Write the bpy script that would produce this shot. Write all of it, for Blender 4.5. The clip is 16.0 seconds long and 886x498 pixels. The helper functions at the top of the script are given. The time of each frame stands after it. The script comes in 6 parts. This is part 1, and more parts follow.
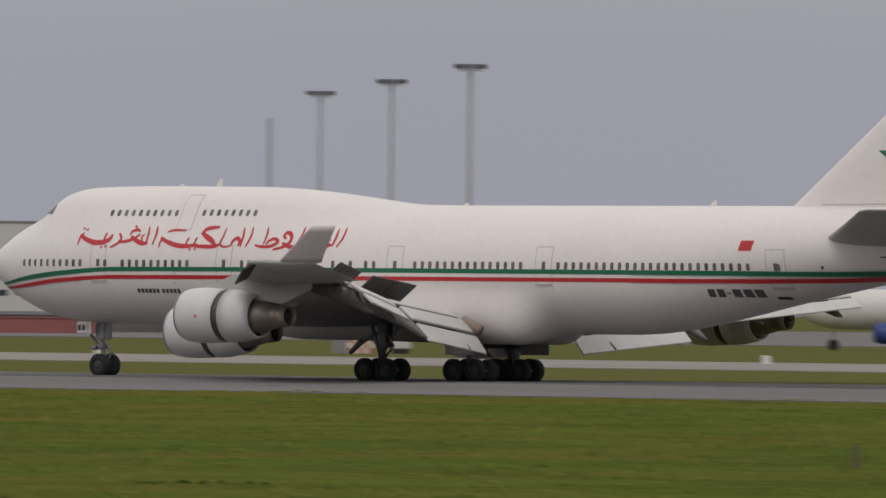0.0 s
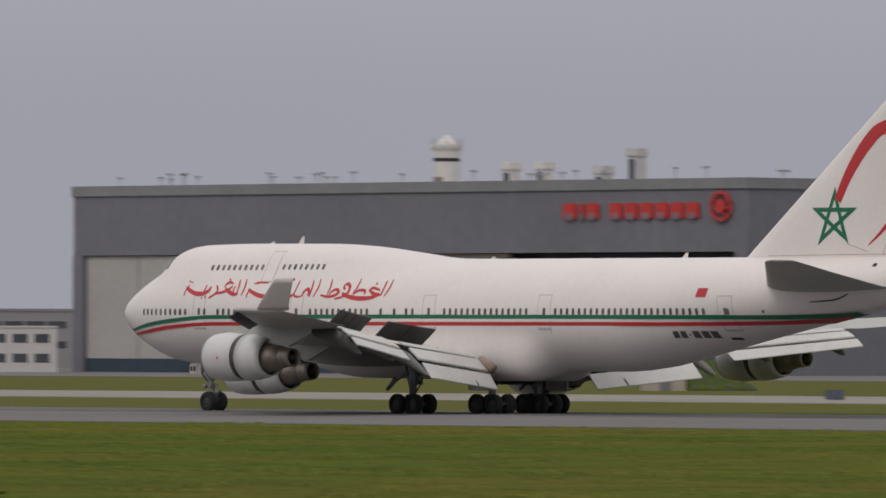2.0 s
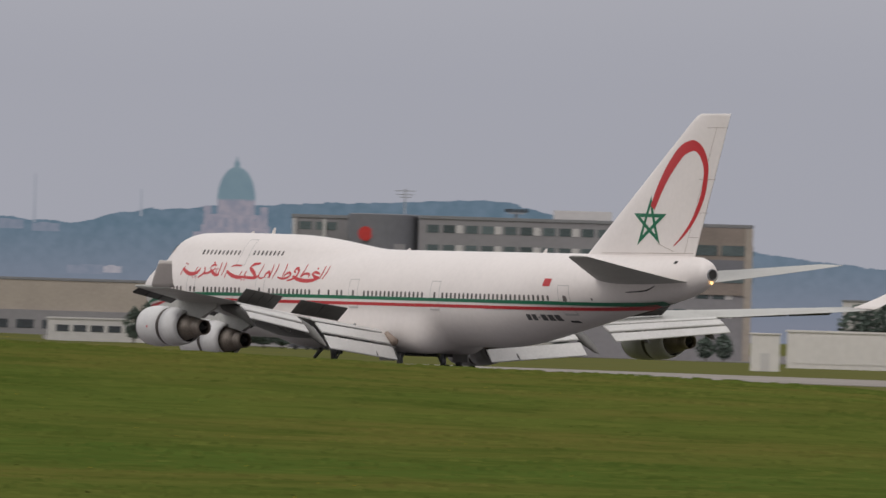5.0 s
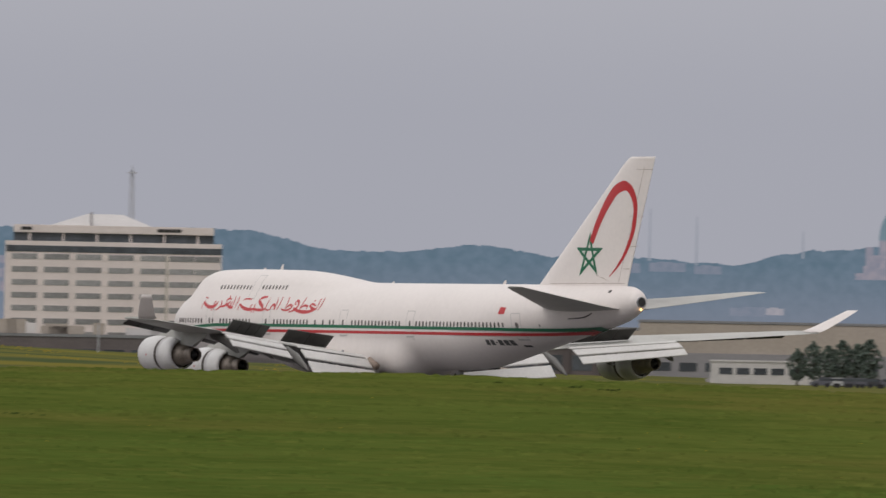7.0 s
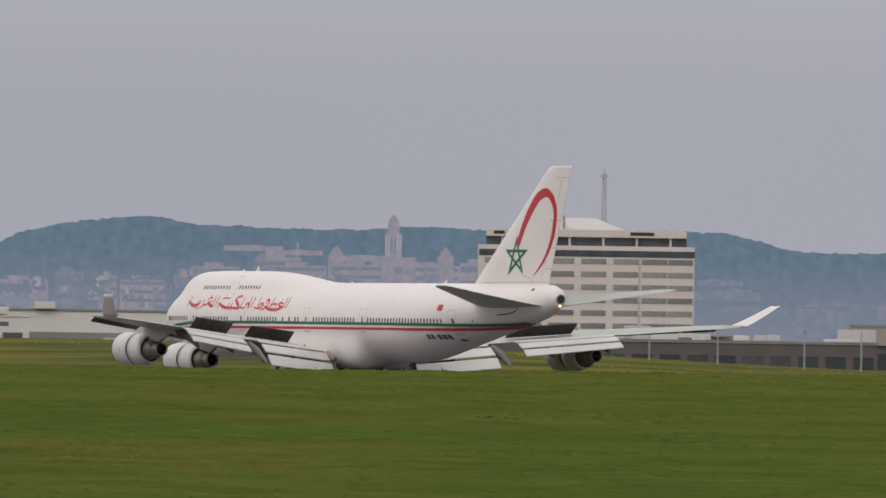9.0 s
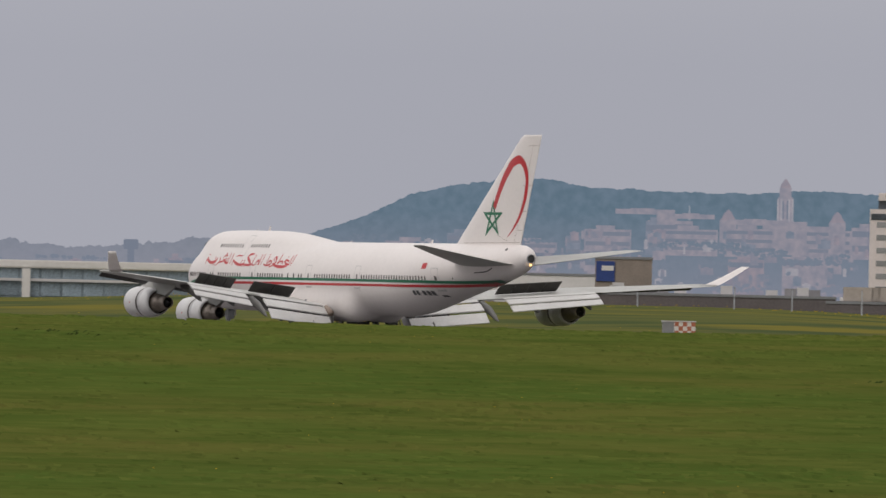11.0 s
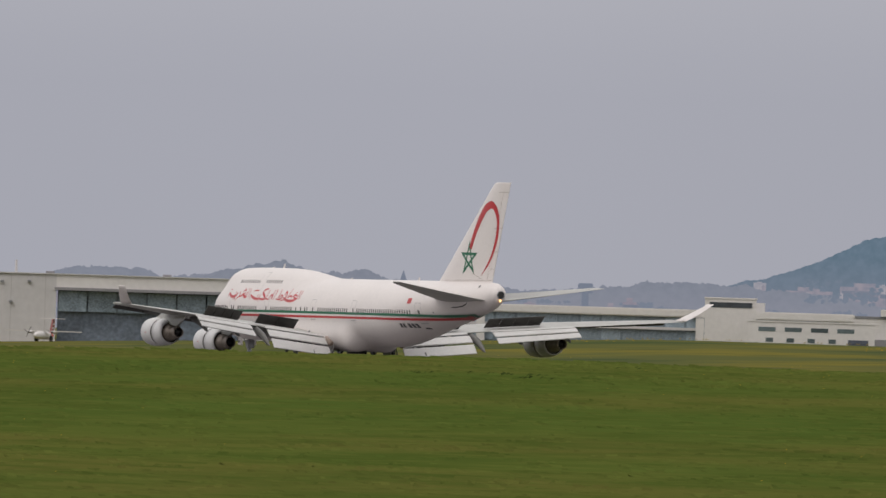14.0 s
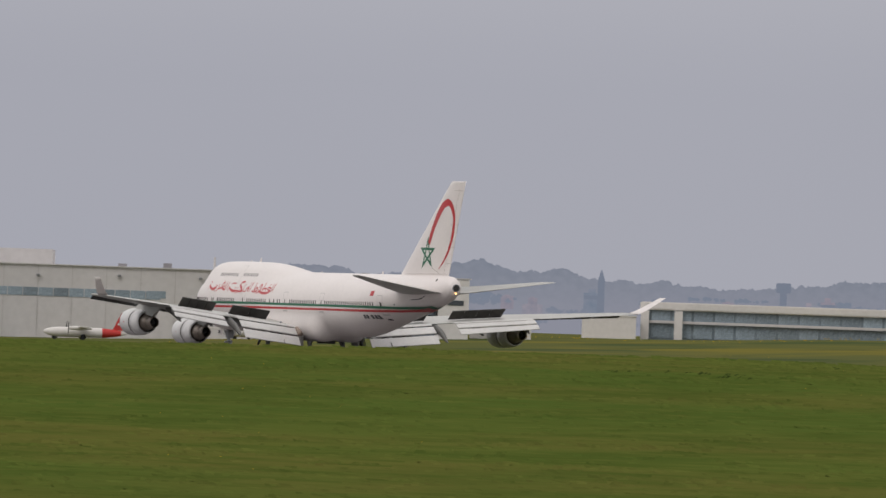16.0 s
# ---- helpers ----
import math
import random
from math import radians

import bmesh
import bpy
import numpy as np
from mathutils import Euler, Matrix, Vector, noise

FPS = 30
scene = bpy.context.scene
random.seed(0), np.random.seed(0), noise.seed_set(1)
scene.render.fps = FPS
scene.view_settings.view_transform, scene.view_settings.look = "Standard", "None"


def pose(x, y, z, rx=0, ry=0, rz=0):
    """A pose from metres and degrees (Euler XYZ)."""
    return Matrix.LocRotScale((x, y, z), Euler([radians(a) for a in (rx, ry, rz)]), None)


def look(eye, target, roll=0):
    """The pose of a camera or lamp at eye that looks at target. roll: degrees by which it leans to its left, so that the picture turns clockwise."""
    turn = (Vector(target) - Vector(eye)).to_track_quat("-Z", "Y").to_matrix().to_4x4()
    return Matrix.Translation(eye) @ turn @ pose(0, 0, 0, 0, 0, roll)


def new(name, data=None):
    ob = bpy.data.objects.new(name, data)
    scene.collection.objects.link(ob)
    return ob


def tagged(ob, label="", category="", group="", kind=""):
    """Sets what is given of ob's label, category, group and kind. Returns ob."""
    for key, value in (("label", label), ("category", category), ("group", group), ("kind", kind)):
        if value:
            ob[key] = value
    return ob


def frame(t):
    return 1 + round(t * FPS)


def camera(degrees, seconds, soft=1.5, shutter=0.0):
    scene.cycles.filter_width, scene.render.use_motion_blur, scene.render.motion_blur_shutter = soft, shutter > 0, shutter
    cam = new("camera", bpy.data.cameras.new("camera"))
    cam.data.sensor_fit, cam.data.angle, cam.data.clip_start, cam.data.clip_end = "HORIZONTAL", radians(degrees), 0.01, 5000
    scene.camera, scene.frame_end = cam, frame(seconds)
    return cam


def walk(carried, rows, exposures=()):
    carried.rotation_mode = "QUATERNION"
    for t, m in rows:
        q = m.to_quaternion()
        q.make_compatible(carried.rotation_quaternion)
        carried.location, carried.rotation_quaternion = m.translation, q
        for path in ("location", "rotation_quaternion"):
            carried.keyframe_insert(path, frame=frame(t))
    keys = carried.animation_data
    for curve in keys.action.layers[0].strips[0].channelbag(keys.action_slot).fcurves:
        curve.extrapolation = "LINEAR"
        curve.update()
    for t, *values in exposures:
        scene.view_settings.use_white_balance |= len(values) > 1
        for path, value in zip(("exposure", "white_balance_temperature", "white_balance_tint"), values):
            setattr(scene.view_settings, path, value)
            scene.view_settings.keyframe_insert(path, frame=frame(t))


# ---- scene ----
# The camera stands at the origin of the plan, 4.1 m above the runway, and pans.
# x: along the runway, the way the aircraft rolls; the runway lies towards -y.
cam = camera(4.908, 16.0, soft=1.5, shutter=0.3)
EYE = Vector((0.0, 0.0, 4.1))
RUNWAY_Y = -427.1


CAMERA = [(0, 38.798, 0.307, 0.556), (0.5, 41.047, 0.413, 0.466), (1, 43.289, 0.408, 0.275), (1.5, 45.222, 0.398, 0.222), (2, 46.813, 0.538, 0.179),
    (2.5, 48.383, 0.686, 0.259), (3, 49.511, 0.555, 0.133), (3.5, 50.838, 0.513, 0.306), (4, 51.729, 0.382, 0.986), (4.2, 52.287, 0.413, 1.242), (6.3,
    56.880, 0.429, 1.272), (6.5, 57.165, 0.496, 1.148), (7, 58.095, 0.564, 1.125), (7.5, 59.083, 0.413, 1.003), (8, 59.638, 0.367, 0.937), (8.5,
    60.306, 0.247, 0.85), (8.7, 60.457, 0.385, 0.837), (10.8, 62.693, 0.370, 1.443), (11, 62.881, 0.290, 1.309), (11.5, 63.315, 0.462, 1.480), (12,
    63.693, 0.384, 1.350), (12.5, 64.374, 0.377, 1.599), (13, 64.841, 0.471, 1.625), (13.5, 65.160, 0.369, 1.765), (14, 65.406, 0.470, 1.792), (14.5,
    65.655, 0.406, 1.900), (15, 66.069, 0.452, 1.724), (15.5, 66.292, 0.393, 1.707), (16, 66.504, 0.428, 2.044)]
PLANE = [(0, 374.96), (0.5, 403.10), (1, 430.56), (1.5, 457.52), (2, 483.74), (2.5, 509.55), (3, 535.14), (3.5, 560.46), (4, 585.35), (4.2, 595.21),
    (6.3, 695.42), (6.5, 704.41), (7, 726.47), (7.5, 748.31), (8, 769.62), (8.5, 790.44), (8.7, 798.57), (10.8, 878.45), (11, 885.73), (11.5, 903.91),
    (12, 921.77), (12.5, 939.18), (13, 956.02), (13.5, 972.34), (14, 988.22), (14.5, 1003.72), (15, 1018.82), (15.5, 1033.50), (16, 1047.71)]


def aim(yaw, pitch, roll):
    a, b = radians(yaw), radians(pitch)
    way = Vector((math.sin(a) * math.cos(b), -math.cos(a) * math.cos(b), math.sin(b)))
    return look(EYE, EYE + way * 100, roll)


walk(cam, [(t, aim(a, b, c)) for t, a, b, c in CAMERA], [(0, -0.22), (1.5, -0.2), (3.5, -0.12), (4.2, -0.1), (6.3, -0.05), (8, -0.01), (16, 0.0)])


def site(az, dist, z=0.0):
    """A place in the plan by its bearing from the camera, degrees, and its distance."""
    a = radians(az)
    return Vector((dist * math.sin(a), -dist * math.cos(a), z))


def over(el, dist):
    """The height of what stands dist away and rises el degrees over the horizon."""
    return EYE.z + dist * math.tan(radians(el))


# ---- light: an overcast sky, brighter overhead, and a wide soft sun behind the cloud ----
world = bpy.data.worlds.new("overcast_sky")
scene.world = world
world.use_nodes = True
wn, wl = world.node_tree.nodes, world.node_tree.links
wn.clear()
sky = wn.new("ShaderNodeTexSky")
sky.sky_type = "NISHITA"
sky.sun_disc = False
sky.sun_elevation, sky.sun_rotation = radians(48), radians(158)
sky.dust_density = 6.0
coord = wn.new("ShaderNodeTexCoord")
split = wn.new("ShaderNodeSeparateXYZ")
wl.new(coord.outputs["Generated"], split.inputs[0])
ramp = wn.new("ShaderNodeValToRGB")
ramp.color_ramp.elements[0].position = 0.0
ramp.color_ramp.elements[0].color = (0.373, 0.379, 0.433, 1)
ramp.color_ramp.elements[1].position = 1.0
ramp.color_ramp.elements[1].color = (0.84, 0.825, 0.83, 1)
for level, tone in ((0.025, (0.373, 0.379, 0.433, 1)), (0.12, (0.72, 0.705, 0.71, 1))):
    ramp.color_ramp.elements.new(level).color = tone
wl.new(split.outputs["Z"], ramp.inputs[0])
cloud = wn.new("ShaderNodeTexNoise")
cloud.inputs["Scale"].default_value = 9.0
cloud.inputs["Detail"].default_value = 3.0
wl.new(coord.outputs["Generated"], cloud.inputs["Vector"])
cmap = wn.new("ShaderNodeMapRange")
cmap.inputs["To Min"].default_value, cmap.inputs["To Max"].default_value = 0.96, 1.04
wl.new(cloud.outputs["Fac"], cmap.inputs["Value"])
mul = wn.new("ShaderNodeVectorMath")
mul.operation = "SCALE"
wl.new(ramp.outputs["Color"], mul.inputs[0])
wl.new(cmap.outputs[0], mul.inputs["Scale"])
bg_cloud, bg_sky, both, out = wn.new("ShaderNodeBackground"), wn.new("ShaderNodeBackground"), wn.new("ShaderNodeAddShader"), wn.new("ShaderNodeOutputWorld")
wl.new(mul.outputs[0], bg_cloud.inputs["Color"])
wl.new(sky.outputs["Color"], bg_sky.inputs["Color"])
bg_sky.inputs["Strength"].default_value = 0.004
wl.new(bg_cloud.outputs[0], both.inputs[0])
wl.new(bg_sky.outputs[0], both.inputs[1])
wl.new(both.outputs[0], out.inputs["Surface"])

sun = new("sun", bpy.data.lights.new("sun", "SUN"))
sun.data.energy, sun.data.angle, sun.data.color = 0.95, radians(25), (1.0, 0.95, 0.89)
sun.matrix_world = look((0, 0, 60), (20, -50, 0))


# ---- materials ----
def material(name, color, rough=0.6, metal=0.0, vary=0.12, scale=1.0, bump=0.0, color2=None, coat=0.0, fine=12.0, spec=0.5, per_object=0.0):
    """Principled material: colour varied at two scales, with fine relief."""
    m = bpy.data.materials.new(name)
    m.use_nodes = True
    n, l = m.node_tree.nodes, m.node_tree.links
    b = n["Principled BSDF"]
    b.inputs["Roughness"].default_value, b.inputs["Metallic"].default_value = rough, metal
    b.inputs["Coat Weight"].default_value = coat
    b.inputs["Specular IOR Level"].default_value = spec
    tc = n.new("ShaderNodeTexCoord")
    big, small = n.new("ShaderNodeTexNoise"), n.new("ShaderNodeTexNoise")
    big.inputs["Scale"].default_value, big.inputs["Detail"].default_value = scale, 4.0
    small.inputs["Scale"].default_value, small.inputs["Detail"].default_value = scale * fine, 5.0
    for tex in (big, small):
        l.new(tc.outputs["Object"], tex.inputs["Vector"])
    mid = n.new("ShaderNodeMath")
    mid.operation = "ADD"
    l.new(big.outputs["Fac"], mid.inputs[0])
    l.new(small.outputs["Fac"], mid.inputs[1])
    rng = n.new("ShaderNodeMapRange")
    rng.inputs["From Min"].default_value, rng.inputs["From Max"].default_value = 0.7, 1.3
    l.new(mid.outputs[0], rng.inputs["Value"])
    mix = n.new("ShaderNodeMix")
    mix.data_type = "RGBA"
    c2 = color2 or [c * (1 - 2 * vary) for c in color]
    mix.inputs["A"].default_value, mix.inputs["B"].default_value = (*color, 1), (*c2, 1)
    l.new(rng.outputs[0], mix.inputs["Factor"])
    last = mix.outputs["Result"]
    if per_object:
        info, hsv, pr = n.new("ShaderNodeObjectInfo"), n.new("ShaderNodeHueSaturation"), n.new("ShaderNodeMapRange")
        pr.inputs["To Min"].default_value, pr.inputs["To Max"].default_value = 1 - per_object, 1 + per_object
        l.new(info.outputs["Random"], pr.inputs["Value"])
        l.new(pr.outputs[0], hsv.inputs["Value"])
        l.new(last, hsv.inputs["Color"])
        last = hsv.outputs["Color"]
    l.new(last, b.inputs["Base Color"])
    if bump:
        bp = n.new("ShaderNodeBump")
        bp.inputs["Strength"].default_value, bp.inputs["Distance"].default_value = bump, 0.05
        l.new(small.outputs["Fac"], bp.inputs["Height"])
        l.new(bp.outputs[0], b.inputs["Normal"])
    return m


def glow(name, color, strength=1.0):
    m = bpy.data.materials.new(name)
    m.use_nodes = True
    n, l = m.node_tree.nodes, m.node_tree.links
    n.clear()
    e, o = n.new("ShaderNodeEmission"), n.new("ShaderNodeOutputMaterial")
    e.inputs["Color"].default_value, e.inputs["Strength"].default_value = (*color, 1), strength
    l.new(e.outputs[0], o.inputs["Surface"])
    return m


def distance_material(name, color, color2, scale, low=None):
    """A far backdrop that glows: the haze of miles of air is put into its colour."""
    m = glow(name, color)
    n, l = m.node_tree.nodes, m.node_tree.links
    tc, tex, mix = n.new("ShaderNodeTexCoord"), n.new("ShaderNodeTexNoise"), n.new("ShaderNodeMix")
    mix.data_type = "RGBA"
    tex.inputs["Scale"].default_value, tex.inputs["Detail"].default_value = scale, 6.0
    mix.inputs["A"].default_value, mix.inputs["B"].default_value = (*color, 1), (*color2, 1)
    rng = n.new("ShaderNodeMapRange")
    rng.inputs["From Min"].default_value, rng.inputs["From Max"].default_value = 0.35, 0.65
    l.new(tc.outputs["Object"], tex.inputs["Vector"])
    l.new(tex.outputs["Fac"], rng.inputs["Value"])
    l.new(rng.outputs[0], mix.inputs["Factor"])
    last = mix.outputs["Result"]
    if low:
        # haze painted paler towards the plain
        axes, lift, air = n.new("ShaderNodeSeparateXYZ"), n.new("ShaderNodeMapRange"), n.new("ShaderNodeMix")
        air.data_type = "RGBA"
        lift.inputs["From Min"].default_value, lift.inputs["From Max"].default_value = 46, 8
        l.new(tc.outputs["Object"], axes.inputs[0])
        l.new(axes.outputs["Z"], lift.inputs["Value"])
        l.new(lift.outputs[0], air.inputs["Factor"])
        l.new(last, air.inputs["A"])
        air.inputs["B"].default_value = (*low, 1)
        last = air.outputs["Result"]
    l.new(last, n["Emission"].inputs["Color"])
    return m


WHITE = material("white_aircraft_paint", (0.775, 0.717, 0.697), 0.4, vary=0.035, scale=0.25, coat=0.12)
GREYP = material("grey_wing_paint", (0.46, 0.455, 0.43), 0.45, vary=0.1, scale=0.4)
FLAPW = material("pale_flap_paint", (0.62, 0.605, 0.59), 0.4, vary=0.08, scale=0.5)
COWL = material("pale_grey_cowl_paint", (0.63, 0.62, 0.62), 0.45, vary=0.06, scale=0.5, coat=0.05)
GREEN = material("green_paint", (0.012, 0.15, 0.075), 0.35, vary=0.06, scale=1)
RED = material("red_paint", (0.52, 0.028, 0.035), 0.35, vary=0.06, scale=1)
GLASSD = material("dark_cabin_glass", (0.17, 0.15, 0.145), 0.25, vary=0.2, scale=2, per_object=0.3)
SEAM = material("grey_door_seam", (0.55, 0.52, 0.51), 0.5, vary=0.1, scale=3)
SPOIL = material("dark_spoiler_underside", (0.07, 0.066, 0.062), 0.55, vary=0.25, scale=1.5)
GDOOR = material("pale_gear_door_paint", (0.42, 0.40, 0.38), 0.5, vary=0.2, scale=1)
CORE = material("heat_stained_metal", (0.40, 0.34, 0.29), 0.45, 0.6, vary=0.25, scale=1.2)
# near-black paints the shade inside holes; also serves dark metal and bands
HOLE = material("sooty_metal", (0.045, 0.043, 0.042), 0.75, vary=0.3, scale=2)
BRONZE = material("reverser_cascade_metal", (0.13, 0.11, 0.10), 0.5, 0.4, vary=0.3, scale=6)
STEEL = material("gear_steel", (0.32, 0.32, 0.33), 0.4, 0.5, vary=0.2, scale=2)
RUBBER = material("tyre_rubber", (0.022, 0.022, 0.024), 0.85, vary=0.2, scale=3)
RIM = material("dull_wheel_metal", (0.06, 0.06, 0.064), 0.5, 0.3, vary=0.2, scale=3)
SCREEN = material("cockpit_glass", (0.07, 0.075, 0.08), 0.12, vary=0.1, scale=2)
FAIRING = material("grey_fairing_paint", (0.16, 0.155, 0.148), 0.5, vary=0.15, scale=1)
# near-black puts the shade under the leading edge into the colour
DROOP = material("dark_leading_edge_metal", (0.03, 0.028, 0.026), 0.6, vary=0.2, scale=2)
INK = material("dark_lettering_paint", (0.10, 0.098, 0.10), 0.5, vary=0.2)
GRIME = material("brown_grime", (0.36, 0.28, 0.23), 0.7, vary=0.2, scale=2)


# ---- mesh helpers ----
def part(name, bm, mat, parent=None, label="", smooth=False):
    """Links a bmesh as one mesh object under a thing or a part."""
    me = bpy.data.meshes.new(name)
    bm.to_mesh(me)
    bm.free()
    for m in mat if isinstance(mat, (list, tuple)) else [mat]:
        me.materials.append(m)
    if smooth:
        me.polygons.foreach_set("use_smooth", [True] * len(me.polygons))
    ob = new(name, me)
    ob.parent = parent
    if label:
        ob["label"] = label
    return ob


def again(ob, m, parent=None):
    """Another object on the same mesh."""
    o = new(ob.name.split(".")[0], ob.data)
    o.parent, o.matrix_basis = parent or ob.parent, m
    return o


def thing(name, label, category, group="", kind="", m=None):
    ob = tagged(new(name), label, category, group, kind)
    if m is not None:
        ob.matrix_basis = m
    return ob


def box(bm, lo, hi, bevel=0.0, mat=0):
    lo, hi = Vector(lo), Vector(hi)
    r = bmesh.ops.create_cube(bm, size=1.0, matrix=Matrix.Translation((lo + hi) / 2) @ Matrix.Diagonal((*(hi - lo), 1)))
    faces = {f for v in r["verts"] for f in v.link_faces}
    for f in faces:
        f.material_index = mat
    if bevel:
        bmesh.ops.bevel(bm, geom=list({e for f in faces for e in f.edges}), offset=bevel, segments=2, affect="EDGES")
    return bm


def boxes(*spans, bevel=0.0):
    bm = bmesh.new()
    for lo, hi in spans:
        box(bm, lo, hi, bevel)
    return bm


def rings(bm, loops, closed=True, caps=True):
    """Skins a row of point loops."""
    vs = [[bm.verts.new(p) for p in loop] for loop in loops]
    n = len(vs[0])
    for a, b in zip(vs, vs[1:]):
        for i in range(n if closed else n - 1):
            j = (i + 1) % n
            bm.faces.new((a[i], a[j], b[j], b[i]))
    if caps and closed:
        bm.faces.new(vs[0][::-1])
        bm.faces.new(vs[-1])
    bmesh.ops.recalc_face_normals(bm, faces=bm.faces)
    return bm


def lathe(profile, n=40, axis="x", caps=True):
    """A turned body from (along, radius) pairs."""
    bm = bmesh.new()
    loops = []
    for a, r in profile:
        ring = [(r * math.cos(2 * math.pi * k / n), r * math.sin(2 * math.pi * k / n)) for k in range(n)]
        loops.append([(a, u, v) if axis == "x" else (u, a, v) if axis == "y" else (u, v, a) for u, v in ring])
    return rings(bm, loops, caps=caps)


def rod(bm, a, b, r, r2=None, n=12):
    a, b = Vector(a), Vector(b)
    q = (b - a).to_track_quat("Z", "Y").to_matrix()
    r2 = r if r2 is None else r2
    loops = []
    for p, rad in ((a, r), (b, r2)):
        loops.append([p + q @ Vector((rad * math.cos(2 * math.pi * k / n), rad * math.sin(2 * math.pi * k / n), 0)) for k in range(n)])
    return rings(bm, loops)


def curve_at(keys, x):
    """A smooth value between a few keys (x, value)."""
    if x <= keys[0][0]:
        return keys[0][1]
    if x >= keys[-1][0]:
        return keys[-1][1]
    for i in range(len(keys) - 1):
        (x0, y0), (x1, y1) = keys[i], keys[i + 1]
        if x <= x1:
            def slope(k):
                if k == 0 or k == len(keys) - 1:
                    a, b = keys[max(k - 1, 0)], keys[min(k + 1, len(keys) - 1)]
                    return (b[1] - a[1]) / (b[0] - a[0])
                l = (keys[k][1] - keys[k - 1][1]) / (keys[k][0] - keys[k - 1][0])
                r = (keys[k + 1][1] - keys[k][1]) / (keys[k + 1][0] - keys[k][0])
                return 0.0 if l * r <= 0 else 2 * l * r / (l + r)
            h = x1 - x0
            t = (x - x0) / h
            m0, m1 = slope(i) * h, slope(i + 1) * h
            return (2 * t**3 - 3 * t**2 + 1) * y0 + (t**3 - 2 * t**2 + t) * m0 + (3 * t**2 - 2 * t**3) * y1 + (t**3 - t**2) * m1


# ---- the aircraft: a four-engined wide-body with an upper deck; stations run aft from its nose, along -x ----
TOP = [(0, 6.24), (0.12, 6.46), (0.5, 6.82), (2.1, 7.85), (4.3, 8.88), (4.95, 9.4), (6.2, 10.04), (7.6, 10.28), (11.7, 10.36), (19.5, 10.32), (22.7, 10.17), (25.1, 9.95), (28, 9.62), (30.5, 9.38), (33, 9.35), (62, 9.35), (67.4, 9.28), (68.5, 9.02), (69.0, 8.6)]
BOTTOM = [(0, 6.18), (0.12, 5.92), (0.5, 5.45), (1.1, 4.95), (2.7, 4.05), (4.9, 3.26), (7.5, 2.93), (11.4, 2.85), (26, 2.75), (40, 2.6), (44.5, 2.6), (47, 2.72), (50.5, 3.28), (54.5, 4.12), (59.8, 5.15), (64.2, 5.98), (66.9, 6.55), (68.5, 7.2), (69.0, 7.55)]
WIDTH = [(0, 0.03), (0.12, 0.28), (0.5, 0.68), (1.1, 1.1), (2.1, 1.62), (4, 2.35), (6, 2.84), (9, 3.17), (12, 3.25), (48, 3.25), (52, 3.15), (56, 2.86), (60, 2.38), (64, 1.75), (67, 1.15), (68.5, 0.78), (69.0, 0.55)]
LOWER = [(0, 6.23), (0.12, 6.44), (0.5, 6.79), (2.1, 7.72), (4, 8.5), (6, 9.05), (9, 9.35), (62, 9.35), (67.4, 9.28), (68.5, 9.02), (69.0, 8.6)]
UPPER_R = [(0, 0.02), (2, 0.9), (4.3, 1.5), (6, 1.95), (8, 2.22), (10, 2.3), (40, 2.3)]


def section(st, n=72):
    """Loop of (y, z) round the body at a station: the hull of the round lower lobe and the upper deck."""
    top, bot, w, low = curve_at(TOP, st), curve_at(BOTTOM, st), curve_at(WIDTH, st), curve_at(LOWER, st)
    low = min(low, top)
    c1, h1 = (low + bot) / 2, (low - bot) / 2
    r2 = min(curve_at(UPPER_R, st), (top - bot) / 2)
    c2 = top - r2
    deck = st < 31
    pts = []
    for k in range(n):
        a = 2 * math.pi * k / n
        ny, nz = math.cos(a), math.sin(a)
        s1 = math.hypot(w * ny, h1 * nz)
        if deck and c2 * nz + r2 > c1 * nz + s1:
            pts.append((r2 * ny, c2 + r2 * nz))
        else:
            pts.append((w * w * ny / max(s1, 1e-6), c1 + h1 * h1 * nz / max(s1, 1e-6)))
    return pts


SECTIONS = {}


def skin(st, z, off=0.012, side=1):
    """A place on the body's side, off metres proud of it, and the tilt of the skin there."""
    key = round(st, 2)
    if key not in SECTIONS:
        SECTIONS[key] = sorted(((p[1], p[0]) for p in section(st, 240) if p[0] >= -1e-6))
    s = SECTIONS[key]
    zs = [p[0] for p in s]
    y = float(np.interp(z, zs, [p[1] for p in s]))
    dy = float(np.interp(z + 0.05, zs, [p[1] for p in s]) - np.interp(z - 0.05, zs, [p[1] for p in s])) / 0.1
    nrm = Vector((0, 1, -dy)).normalized()
    return Vector((-st, side * (y + off * nrm.y), z + off * nrm.z)), math.atan2(-dy, 1)


def skin_patch(bm, outline_rows, off=0.012, side=1):
    """A strip on the skin: rows of (station, z low, z high)."""
    prev = None
    for st, z0, z1 in outline_rows:
        proud = (0.012 if 9 < st < 47 else 0.035 if st < 54 else 0.06) if off is None else off
        n = max(2, int((z1 - z0) / 0.25) + 2)
        col = [bm.verts.new(skin(st, z0 + (z1 - z0) * k / (n - 1), proud, side)[0]) for k in range(n)]
        if prev and len(prev) == len(col):
            for k in range(n - 1):
                bm.faces.new((prev[k], col[k], col[k + 1], prev[k + 1]))
        prev = col
    return bm


